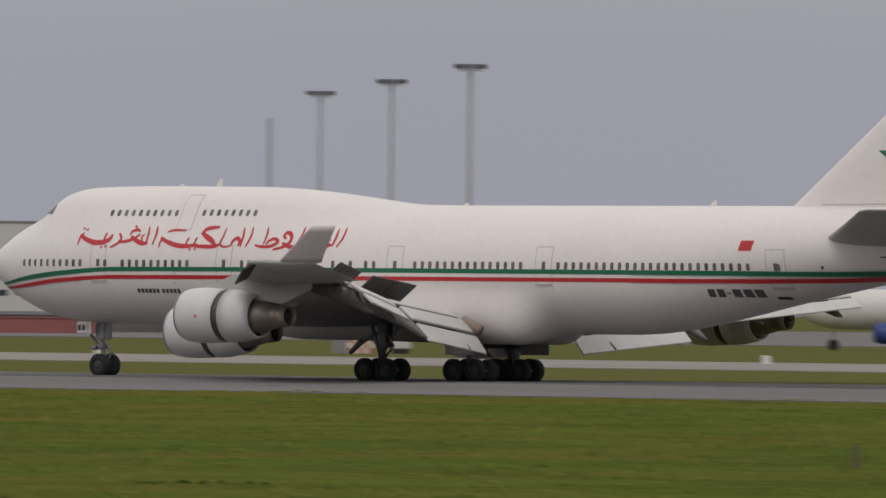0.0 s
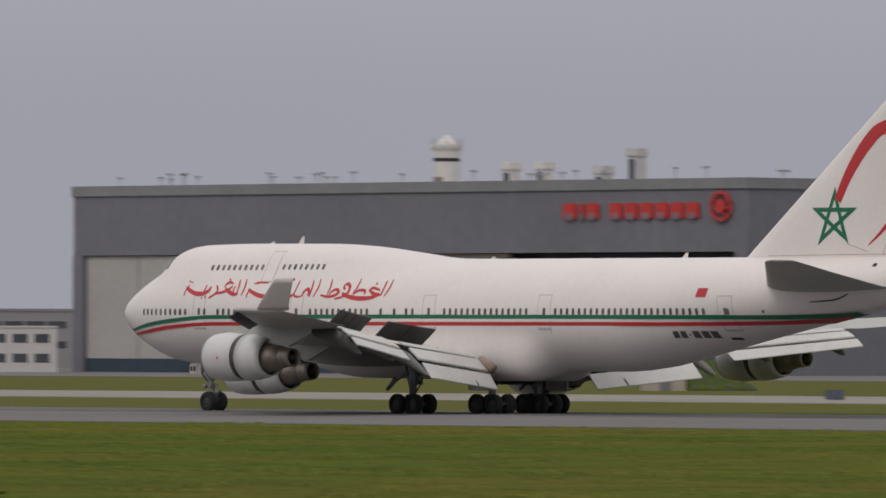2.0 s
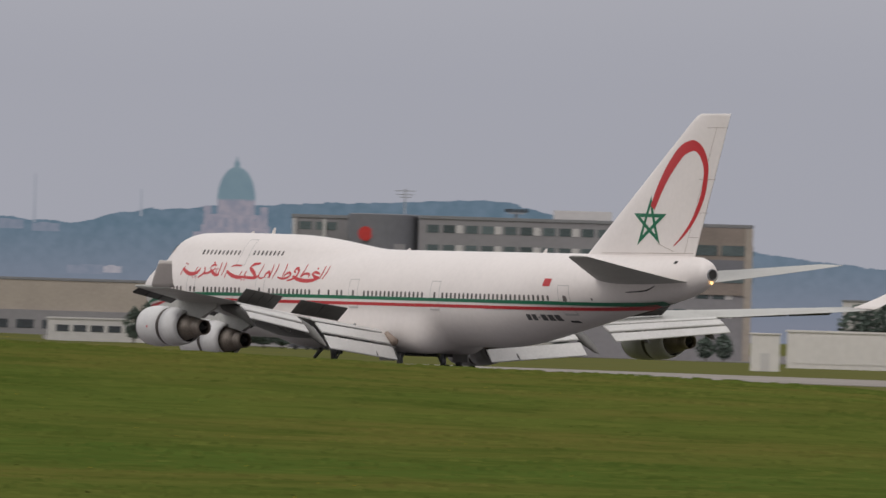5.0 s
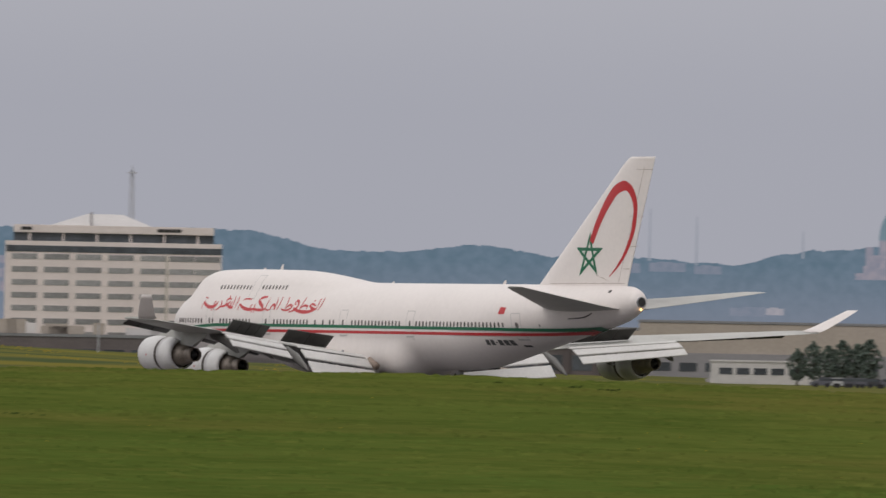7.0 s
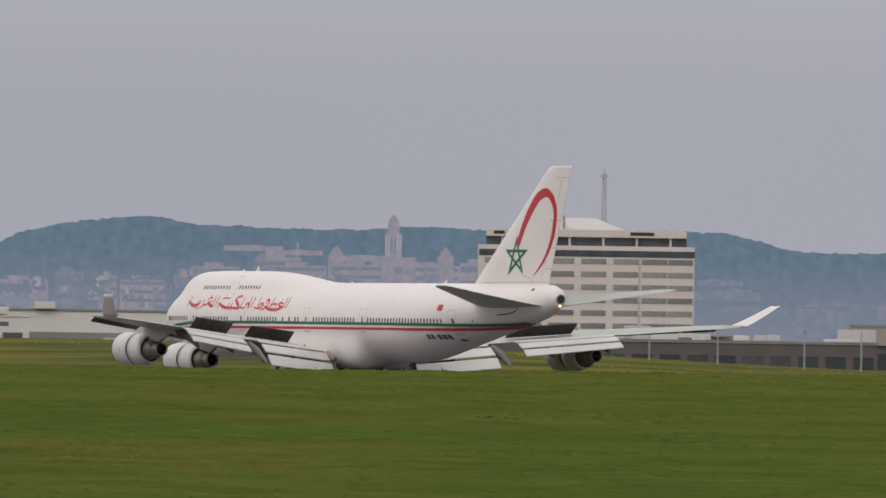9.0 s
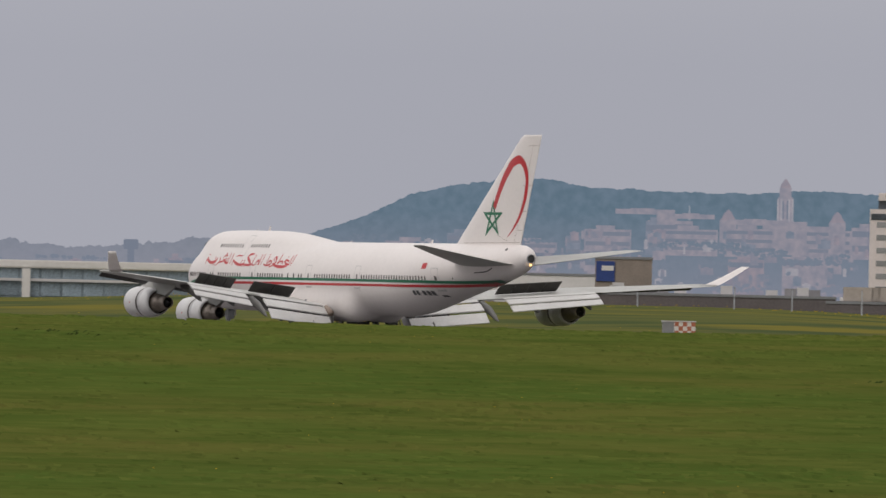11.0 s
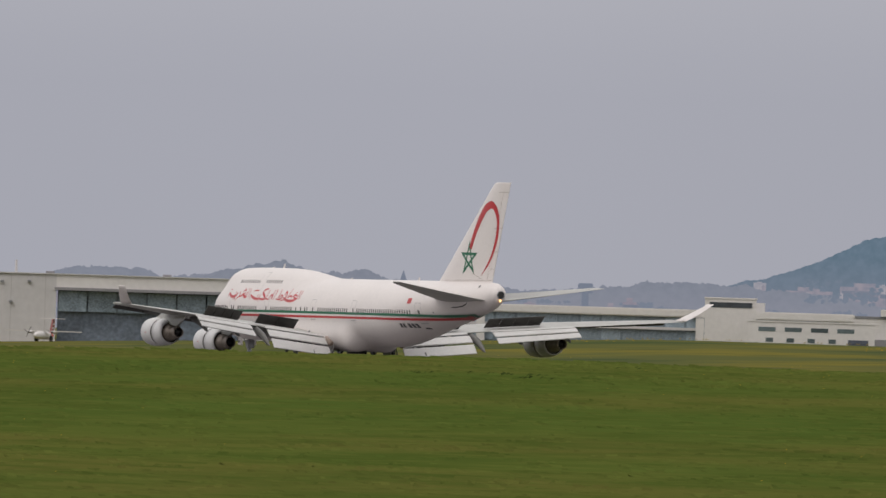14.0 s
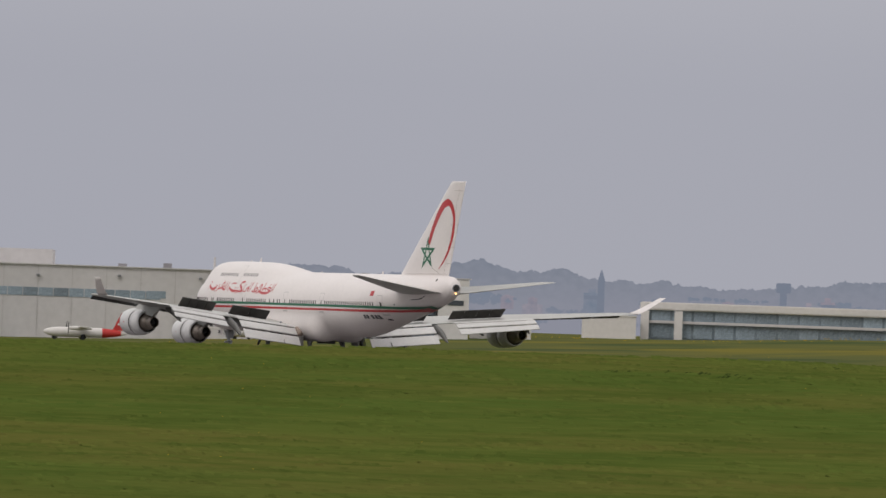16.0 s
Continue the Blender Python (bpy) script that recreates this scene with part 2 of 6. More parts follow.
def skin_rect(st0, st1, z0, z1, off=0.012, side=1, lean=0.0):
    bm = bmesh.new()
    nz, nx = max(2, int((z1 - z0) / 0.2) + 2), max(2, int((st1 - st0) / 0.5) + 2)
    g = [[bm.verts.new(skin(st0 + (st1 - st0) * i / (nx - 1) + lean * k / (nz - 1), z0 + (z1 - z0) * k / (nz - 1), off, side)[0]) for k in range(nz)] for i in range(nx)]
    for i in range(nx - 1):
        for k in range(nz - 1):
            bm.faces.new((g[i][k], g[i + 1][k], g[i + 1][k + 1], g[i][k + 1]))
    return bm


def skin_stroke(bm, pts, width, off=0.014, side=1):
    """A brushed stroke on the skin through (station, z) points, thick in the middle."""
    fine = []
    for i in range(len(pts) - 1):
        p0, p1, p2, p3 = pts[max(i - 1, 0)], pts[i], pts[i + 1], pts[min(i + 2, len(pts) - 1)]
        for k in range(5):
            t = k / 5
            fine.append([0.5 * (2 * b + (c - a) * t + (2 * a - 5 * b + 4 * c - d) * t * t + (3 * b - a - 3 * c + d) * t**3) for a, b, c, d in zip(p0, p1, p2, p3)])
    fine.append(list(pts[-1]))
    prev = None
    for i, p in enumerate(fine):
        a, b = fine[max(i - 1, 0)], fine[min(i + 1, len(fine) - 1)]
        d = Vector((b[0] - a[0], b[1] - a[1])).normalized()
        w = width * (0.5 + 0.5 * math.sin(math.pi * (i + 0.6) / (len(fine) + 0.2))) / 2
        row = [bm.verts.new(skin(p[0] + s * w * d.y, p[1] - s * w * d.x, off, side)[0]) for s in (-1, 1)]
        if prev:
            bm.faces.new((prev[0], row[0], row[1], prev[1]))
        prev = row
    return bm


# wing plan: span y -> leading edge, trailing edge of the fixed wing, height of the chord, thickness
W_LE = [(2.0, 18.4), (3.2, 19.5), (11.7, 27.0), (20.8, 34.9), (30.5, 43.6)]
W_TE = [(2.0, 34.9), (3.2, 35.0), (11.5, 36.6), (13.2, 37.4), (21.0, 41.7), (21.3, 43.2), (30.5, 48.0)]
W_Z = [(2.0, 3.55), (3.2, 3.7), (11.7, 4.55), (20.8, 5.36), (30.5, 6.12)]
W_T = [(2.0, 1.75), (3.2, 1.7), (11.7, 1.0), (20.8, 0.62), (30.5, 0.3)]


def lin(keys, x):
    return float(np.interp(x, [k[0] for k in keys], [k[1] for k in keys]))


def airfoil(n=14):
    """(chord share, height share) round a wing section, from the trailing edge over the top."""
    def half(u):
        return 0.5 * (2.969 * math.sqrt(u) - 1.26 * u - 3.516 * u**2 + 2.843 * u**3 - 1.015 * u**4) / 0.5
    us = [0.5 * (1 - math.cos(math.pi * k / n)) for k in range(n + 1)]
    return [(u, half(u)) for u in us[::-1]] + [(u, -half(u) * 0.8) for u in us[1:-1]]


FOIL = airfoil()


def wing_loft(spans, side):
    bm = bmesh.new()
    loops = []
    for y in spans:
        le, te, z, th = lin(W_LE, y), lin(W_TE, y), lin(W_Z, y), lin(W_T, y)
        loops.append([(-(le + u * (te - le)), side * y, z + h * th * 0.5 - 0.25 * th * u) for u, h in FOIL])
    return rings(bm, loops)


def plate(a, b, c, d, thick):
    """A slab between four corners, thickened along its normal, with a soft edge."""
    bm = bmesh.new()
    p = [Vector(v) for v in (a, b, c, d)]
    nrm = (p[1] - p[0]).cross(p[3] - p[0]).normalized() * thick / 2
    rings(bm, [[v - nrm for v in p], [v + nrm for v in p]])
    bmesh.ops.bevel(bm, geom=bm.edges[:], offset=thick * 0.3, segments=1, affect="EDGES")
    return bm


def engine(parent, st, y, z, side, name):
    """A turbofan with its reverser sleeve slid aft; st is the station of the inlet lip."""
    e = part(name, lathe([(-0.06, 1.15), (0.0, 1.2), (-0.03, 1.27), (-0.25, 1.34), (-0.9, 1.41), (-1.8, 1.43), (-3.15, 1.39), (-3.2, 1.3)], 48, caps=False), COWL, parent, "pale grey engine fan cowl", smooth=True)
    e.location = (-st, side * y, z)
    e.scale = (0.8, 1.0, 1.0)
    part("inlet_lip", lathe([(-0.7, 1.08), (-0.25, 1.1), (-0.04, 1.15), (0.02, 1.215), (-0.02, 1.275), (-0.22, 1.342)], 48, caps=False), STEEL, e, "polished metal inlet lip", smooth=True)
    part("fan", lathe([(-0.9, 1.1), (-0.92, 0.35), (-0.55, 0.2), (-0.35, 0.02)], 32), HOLE, e, "dark fan behind the inlet", smooth=True)
    part("cascade", lathe([(-3.05, 1.33), (-3.9, 1.3)], 48), BRONZE, e, "dark reverser cascade in the open gap", smooth=True)
    part("reverser_sleeve", lathe([(-3.78, 1.3), (-3.74, 1.385), (-4.6, 1.34), (-5.5, 1.21), (-6.05, 1.1), (-6.03, 1.04), (-5.4, 1.1)], 48, caps=False), COWL, e, smooth=True)
    part("fan_duct", lathe([(-5.3, 1.14), (-5.35, 0.5)], 40, caps=False), HOLE, e, smooth=True)
    part("core_cowl", lathe([(-4.9, 0.98), (-5.6, 0.93), (-6.4, 0.8), (-7.35, 0.62), (-7.4, 0.56)], 40, caps=False), CORE, e, "heat-stained metal core cowl", smooth=True)
    part("nozzle", lathe([(-7.3, 0.6), (-8.05, 0.555), (-8.45, 0.52), (-8.45, 0.48), (-7.8, 0.5)], 40, caps=False), CORE, e, "bare metal exhaust nozzle", smooth=True)
    part("exhaust_plug", lathe([(-7.6, 0.5), (-7.62, 0.3), (-8.2, 0.2), (-8.7, 0.02)], 24), HOLE, e, smooth=True)
    bm = bmesh.new()
    box(bm, (-2.1, 1.405 * side - 0.02, -0.12), (-1.96, 1.405 * side + 0.03, 0.02))
    part("cowl_latch", bm, RED, e, "small red mark on the cowl")
    le = lin(W_LE, y)
    zw = lin(W_Z, y)
    loops = []
    for s, z0, z1, w in ((st + 0.9, z + 1.3, z + 1.42, 0.06), (st + 2.0, z + 1.1, z + 1.7, 0.2), (le - 0.2, z + 1.0, zw + 0.15, 0.24), (le + 2.0, z + 0.75, zw, 0.24), (st + 6.4, z + 0.62, zw - 0.15, 0.2), (st + 8.2, zw - 0.55, zw - 0.2, 0.05)):
        loops.append([(-s, side * y - w, z0), (-s, side * y + w, z0), (-s, side * y + w * 0.8, z1), (-s, side * y - w * 0.8, z1)])
    part("pylon", rings(bmesh.new(), loops), GREYP, parent, "grey engine pylon under the wing")


def wheel(parent, x, y, z, r=0.625, w=0.46):
    prof = [(-w / 2, 0.55 * r), (-w / 2, 0.8 * r), (-w * 0.42, 0.93 * r), (-w * 0.25, r), (w * 0.25, r), (w * 0.42, 0.93 * r), (w / 2, 0.8 * r), (w / 2, 0.55 * r)]
    t = part("tyre", lathe(prof, 28, "y", caps=False), RUBBER, parent, smooth=True)
    t.location = (x, y, z)
    part("rim", lathe([(-w * 0.38, 0.56 * r), (-w * 0.3, 0.3 * r), (-w * 0.44, 0.2 * r), (-w * 0.44, 0.02), (w * 0.44, 0.02), (w * 0.44, 0.2 * r), (w * 0.3, 0.3 * r), (w * 0.38, 0.56 * r)], 24, "y", caps=False), RIM, t, "dull metal wheel rim", smooth=True)
    return t


def bogie(parent, st, y, top, lean):
    """A four-wheel main landing gear."""
    bm = bmesh.new()
    rod(bm, (-st, y, 0.62), (-st + lean, y * 0.97, top), 0.2, 0.26)
    rod(bm, (-st - 0.9, y, 0.62), (-st + 0.9, y, 0.62), 0.14)
    for dx in (-0.74, 0.74):
        rod(bm, (-st + dx, y - 0.55, 0.62), (-st + dx, y + 0.55, 0.62), 0.1)
    rod(bm, (-st + 0.1, y, 1.3), (-st + 1.6, y * 0.9, top), 0.1)
    rod(bm, (-st, y, 1.5), (-st - 1.0, y * 0.8, top), 0.09)
    if abs(y) > 4:
        rod(bm, (-st + 0.3, y, 2.6), (-st + 1.35, y + 0.3, 1.95), 0.09)
        rod(bm, (-st + 1.2, y + 0.3, 2.1), (-st + 1.95, y + 0.3, 1.5), 0.16, 0.12)
        rod(bm, (-st - 0.15, y, 1.25), (-st - 0.75, y, 1.9), 0.06)
        rod(bm, (-st - 0.75, y, 1.9), (-st - 0.2, y, 2.6), 0.06)
    g = part("landing_gear_leg", bm, STEEL, parent, "grey steel main gear leg with braces", smooth=True)
    for dx in (-0.74, 0.74):
        for dy in (-0.56, 0.56):
            wheel(g, -st + dx, y + dy, 0.625)
    return g


def star_strokes(fin_point, verts, w):
    """A five-pointed star of crossing bands that end in sharp mitred tips."""
    bm = bmesh.new()

    def mitre(i, sign):
        tip, ends = Vector(verts[i]), [Vector(verts[(i + k) % 5]) for k in (2, 3)]
        u, v = [(e - tip).normalized() for e in ends]
        half = math.acos(max(-1, min(1, u.dot(v)))) / 2
        return tip - (u + v).normalized() * sign * w / 2 / math.sin(half)

    for i in range(5):
        j = (i + 2) % 5
        a, b = (mitre(i, 1), mitre(i, -1)), (mitre(j, 1), mitre(j, -1))
        prev = None
        for k in range(9):
            row = [bm.verts.new(fin_point(*a[c].lerp(b[c], k / 8), 0.012 + 0.004 * (i % 3))) for c in (0, 1)]
            if prev:
                bm.faces.new((prev[0], row[0], row[1], prev[1]))
            prev = row
    return bm


def build_aircraft():
    a = thing("airliner", "white four-engined wide-body airliner with red and green stripes", "airplane")
    # body
    sts = [0, 0.05, 0.12, 0.25, 0.5, 0.8, 1.1, 1.6, 2.1, 2.7, 3.3, 3.8, 4.1, 4.3, 4.45, 4.6, 4.75, 4.9, 5.1, 5.4, 5.8, 6.2, 6.8, 7.6, 8.5, 9.5, 11, 13, 16, 19.5, 21, 22.7, 24, 25.1, 26.5, 28, 29.3, 30.5, 30.99, 33, 37, 41, 43.5, 45, 46.5, 48.5, 50.5, 52.5, 54.5, 57, 59.8, 62, 64.2, 65.5, 66.9, 67.8, 68.5, 69.0]
    bm = rings(bmesh.new(), [[(-s, y, z) for y, z in section(s)] for s in sts])
    body = part("fuselage", bm, WHITE, a, "white painted fuselage with an upper-deck hump", smooth=True)
    # belly fairing round the wing root
    def ease(lo, hi, x):
        t = min(max((x - lo) / (hi - lo), 0.0), 1.0)
        return t * t * (3 - 2 * t)

    loops = []
    for k in range(61):
        s = 15.5 + 26.0 * k / 60
        bot, w = curve_at(BOTTOM, s), curve_at(WIDTH, s)
        c, h = (9.35 + bot) / 2, (9.35 - bot) / 2
        swell = ease(16, 24, s) * (1 - ease(38.2, 41.0, s)) - 0.02
        loop = []
        for i in range(49):
            a_ = 8 - 196 * i / 48
            deep = min(-a_, 180 + a_)
            off = 1.2 * swell * ease(15, 54, deep) * (1 - 0.68 * ease(54, 90, deep)) - 0.06 * (1 - ease(-8, 6, deep))
            ca, sa = math.cos(radians(a_)), math.sin(radians(a_))
            loop.append((-s, (w + off) * ca, c + (h + off) * sa))
        loops.append(loop)
    part("belly_fairing", rings(bmesh.new(), loops), WHITE, a, "white bulged wing-body fairing", smooth=True)
    # stripes
    for side in (1, -1):
        for nm, mat, keys, half in (("green_stripe", GREEN, [(1.3, 4.98), (2.6, 5.1), (4.2, 5.3), (7.4, 5.62), (11.7, 5.84), (22, 5.87), (50, 5.85), (58, 5.86), (63, 5.96), (65, 6.12)], 0.12), ("red_stripe", RED, [(1.35, 4.78), (2.7, 4.82), (4.4, 4.95), (7.4, 5.24), (11.7, 5.42), (22, 5.44), (50, 5.44), (58, 5.52), (62, 5.68), (63.6, 5.86)], 0.11)):
            bm = bmesh.new()
            s, rows_ = keys[0][0], []
            while s <= keys[-1][0]:
                z = curve_at(keys, s)
                k = half * min(1.0, 0.4 + (s - keys[0][0]) / 6)
                rows_.append((s, z - k, z + k))
                s += 0.5 if s > 8 else 0.25
            part(nm, skin_patch(bm, rows_, None, side), mat, body, nm.replace("_", " ") + " painted along the cabin", smooth=True)
    # cabin windows, each a small rounded pane
    bm = bmesh.new()
    pts = [(0.115 * math.copysign(abs(math.cos(t)) ** 0.6, math.cos(t)), 0, 0.2 * math.copysign(abs(math.sin(t)) ** 0.6, math.sin(t))) for t in (2 * math.pi * i / 12 for i in range(12))]
    rings(bm, [[(x, -0.03, z) for x, _, z in pts], [(x, 0.012, z) for x, _, z in pts]])
    pane = None
    rows_ = [(4.35 + 0.508 * i, 6.16) for i in range(10)] + [(10.75, 6.16)] + [(12.0 + 0.508 * i, 6.16) for i in range(10)] + [(19.15, 6.16)] + [(20.4 + 0.508 * i, 6.16) for i in range(11)]
    rows_ += [(s, 6.17) for s in (26.7, 27.9, 28.95, 29.5)] + [(30.95, 6.17)] + [(32.3 + 0.508 * i, 6.17) for i in range(15)] + [(40.95, 6.17)] + [(41.9 + 0.508 * i, 6.17) for i in range(25)] + [(55.9, 6.15)]
    rows_ += [(10.35 + 0.508 * i, 8.88) for i in range(10)] + [(16.85 + 0.508 * i, 8.9) for i in range(8)]
    for side in (1, -1):
        for s, z in rows_:
            p, tilt = skin(s, z, 0.0, side)
            m = Matrix.Translation(p) @ pose(0, 0, 0, math.degrees(tilt) * side, 0, 0 if side > 0 else 180)
            if s < 9:
                m = m @ pose(0, 0, 0, 0, 0, (9 - s) * 3.0 * (-1 if side > 0 else 1) * -1)
            if pane is None:
                pane = part("window_pane", bm, GLASSD, body, "dark oval cabin window")
                pane.matrix_basis = m
            else:
                again(pane, m)["label"] = "dark oval cabin window"
    # cabin doors with their sills
    for side in (1, -1):
        for s0, s1, z0, z1 in ((9.7, 10.75, 5.2, 7.12), (18.6, 19.65, 5.2, 7.12), (30.4, 31.45, 5.2, 7.14), (40.4, 41.45, 5.2, 7.14), (55.2, 56.3, 5.12, 7.06), (15.3, 16.3, 8.0, 9.85)):
            d = part("cabin_door", skin_rect(s0 - 0.04, s1 + 0.04, z0 - 0.04, z1 + 0.04, 0.005, side), SEAM, body, "grey seam of a closed cabin door", smooth=True)
            part("door_panel", skin_rect(s0 + 0.02, s1 - 0.02, z0 + 0.02, z1 - 0.02, 0.009, side), WHITE, d, "white door panel", smooth=True)
            if z0 < 6:
                part("door_sill", skin_rect(s0 - 0.06, s1 + 0.06, z0 - 0.1, z0 - 0.03, 0.03, side), SEAM, d)
                part("door_window", skin_rect(s0 + 0.42, s0 + 0.66, 5.98, 6.38, 0.014, side), GLASSD, d)
        # flag, registration and type marks as plain bars
        part("flag", skin_rect(53.5, 54.3, 7.0, 7.53, 0.014, side, 0.12), RED, body, "small red flag on the rear fuselage", smooth=True)
        for i, (u, v) in enumerate(((0, 0.42), (0.56, 0.98), (1.12, 1.3), (1.44, 1.92), (2.06, 2.56), (2.68, 3.2))):
            z0, z1 = (4.62, 5.03) if i != 2 else (4.78, 4.86)
            part("registration_bar", skin_rect(51.35 + u, 51.35 + v, z0, z1, 0.014, side), INK, body, "dark lettering bar")
        for k in range(6):
            part("lettering_bar", skin_rect(12.85 + 0.27 * k, 13.06 + 0.27 * k, 4.58, 4.8, 0.014, side), INK, body, "dark lettering bar")
        for k in range(5):
            part("lettering_bar", skin_rect(14.6 + 0.27 * k, 14.8 + 0.27 * k, 4.58, 4.8, 0.014, side), INK, body, "dark lettering bar")
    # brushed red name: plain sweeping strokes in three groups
    strokes = []
    strokes += [
        ([(8.64, 8.02), (8.81, 8.04)], 0.10), ([(8.91, 7.95), (9.07, 7.98)], 0.10), ([(8.84, 7.8), (8.64, 7.51), (8.59, 7.14)], 0.12),
        ([(8.61, 7.68), (9.07, 7.46), (9.78, 7.27), (10.5, 7.3), (10.88, 7.49), (10.93, 7.71)], 0.28), ([(10.44, 7.3), (10.47, 7.62), (10.53, 7.79)], 0.13), ([(10.28, 6.98), (10.41, 7.03)], 0.12),
        ([(10.59, 7.03), (10.73, 7.08)], 0.12), ([(11.41, 7.78), (11.66, 7.49), (11.46, 7.22), (11.0, 7.0)], 0.16),
    ]
    strokes += [
        ([(11.58, 7.29), (12.04, 7.34), (12.54, 7.48), (12.91, 7.72)], 0.19), ([(12.21, 7.66), (12.28, 7.87), (12.59, 7.97), (12.87, 7.87)], 0.16), ([(12.3, 7.61), (12.76, 7.38), (13.21, 7.23), (13.61, 7.25)], 0.24),
        ([(12.36, 8.17), (12.53, 8.09)], 0.12), ([(13.26, 7.21), (13.09, 7.55), (13.24, 7.72)], 0.12), ([(13.37, 8.14), (13.49, 7.65), (13.49, 7.16)], 0.13),
        ([(13.94, 8.16), (14.04, 7.64), (13.97, 7.15)], 0.13),
    ]
    strokes += [
        ([(14.78, 7.86), (15.24, 7.95), (16.07, 7.93)], 0.13), ([(14.63, 7.57), (14.48, 7.27), (14.45, 7.0)], 0.12), ([(14.45, 7.54), (14.98, 7.32), (15.67, 7.14), (16.42, 7.09), (17.13, 7.18)], 0.26),
        ([(16.31, 7.16), (16.37, 7.43), (16.47, 7.53)], 0.13), ([(16.89, 7.18), (16.94, 7.45), (17.03, 7.53)], 0.13), ([(16.6, 6.89), (16.73, 6.94)], 0.12),
        ([(16.96, 6.91), (17.09, 6.96)], 0.12),
    ]
    strokes += [
        ([(18.32, 8.13), (17.72, 8.08), (17.42, 7.99), (17.23, 7.79)], 0.22), ([(17.21, 7.84), (17.66, 7.59), (18.11, 7.37), (18.37, 7.12)], 0.28), ([(16.68, 7.14), (17.43, 7.08), (18.31, 7.08), (18.64, 7.2)], 0.22),
        ([(18.83, 8.07), (18.78, 7.61), (18.72, 7.2), (19.09, 7.05), (19.5, 7.14)], 0.13), ([(19.47, 7.12), (19.57, 7.39), (19.84, 7.53), (20.07, 7.31), (19.95, 7.11)], 0.21), ([(20.06, 8.09), (20.18, 7.6), (20.15, 7.06)], 0.13),
        ([(20.65, 8.14), (20.72, 7.62), (20.51, 7.06)], 0.13),
    ]
    strokes += [
        ([(21.14, 7.18), (21.64, 7.08), (22.29, 7.12), (22.7, 7.34), (22.41, 7.51), (22.06, 7.39), (21.9, 7.2)], 0.19), ([(21.68, 8.13), (21.8, 7.66), (21.73, 7.18)], 0.13), ([(23.22, 7.51), (23.01, 7.66), (23.17, 7.85), (23.52, 7.68), (23.54, 7.36), (23.18, 7.09), (22.45, 6.93)], 0.21),
        ([(23.02, 7.27), (23.66, 7.07), (24.6, 6.96), (25.6, 7.0), (26.37, 7.19)], 0.28), ([(24.23, 8.16), (24.23, 7.72), (23.99, 7.21)], 0.13), ([(24.02, 7.21), (24.45, 7.45), (25.01, 7.42), (25.02, 7.2)], 0.18),
    ]
    strokes += [
        ([(25.32, 7.4), (25.64, 7.59), (26.32, 7.46)], 0.18), ([(25.45, 7.42), (25.84, 7.25), (26.45, 7.19)], 0.21), ([(25.72, 7.88), (25.9, 7.82)], 0.13),
        ([(26.61, 8.05), (26.62, 7.61), (26.5, 7.12)], 0.15), ([(27.11, 8.12), (27.1, 7.6), (26.81, 7.07)], 0.13),
    ]
    for side in (1, -1):
        for pts_, w in strokes:
            part("name_stroke", skin_stroke(bmesh.new(), pts_, w, 0.014, side), RED, body, "brushed red stroke of the painted name")
    # cockpit windows, aerials, tail details
    for side in (1, -1):
        part("cockpit_window", skin_rect(4.75, 5.6, 8.82, 9.32, 0.05, side), SCREEN, body, "dark cockpit side window")
        part("cockpit_window", skin_rect(4.3, 4.7, 8.68, 9.0, 0.06, side), SCREEN, body, "dark cockpit windscreen")
    for s, zt, h in ((13.3, 10.36, 0.12), (16.0, 10.36, 0.42), (33.0, 9.35, 0.12), (49.5, 9.35, 0.3)):
        part("aerial", rings(bmesh.new(), [[(-s + 0.2, -0.03, zt - 0.05), (-s - 0.25, -0.03, zt - 0.05), (-s - 0.25, 0.03, zt - 0.05), (-s + 0.2, 0.03, zt - 0.05)], [(-s - 0.15, -0.02, zt + h), (-s - 0.33, -0.02, zt + h), (-s - 0.33, 0.02, zt + h), (-s - 0.15, 0.02, zt + h)]]), WHITE, body, "small white blade aerial")
    p = part("apu_exhaust", lathe([(0.25, 0.44), (-0.06, 0.4), (-0.06, 0.34), (0.4, 0.3)], 24, caps=False), STEEL, body, "round metal exhaust at the tail", smooth=True)
    p.location = (-69.05, 0, 8.06)
    # dark disc paints the shade inside the exhaust
    p2 = part("exhaust_hole", lathe([(-0.03, 0.35), (0.02, 0.02)], 24), HOLE, p)
    bm = bmesh.new()
    bmesh.ops.create_uvsphere(bm, u_segments=12, v_segments=8, radius=0.1)
    p = part("tail_light", bm, glow("tail_light_glow", (1.0, 0.55, 0.2), 3.0), body, "small lit amber tail light", smooth=True)
    p.location = (-69.1, 0.05, 7.5)
    part("outflow_vent", skin_rect(55.0, 55.7, 4.52, 4.66, 0.014, 1), HOLE, body, "dark vent on the lower rear fuselage")
    part("pressure_vent", skin_rect(66.0, 66.3, 8.75, 8.95, 0.014, 1), HOLE, body)
    for side in (1, -1):
        part("elevator_seal", skin_stroke(bmesh.new(), [(61.8, 6.72), (63.6, 6.86), (64.6, 7.2)], 0.09, 0.02, side), HOLE, body, "dark curved seal under the tailplane root")
    part("port", skin_rect(58.35, 58.5, 6.1, 6.25, 0.014, 1), HOLE, body)

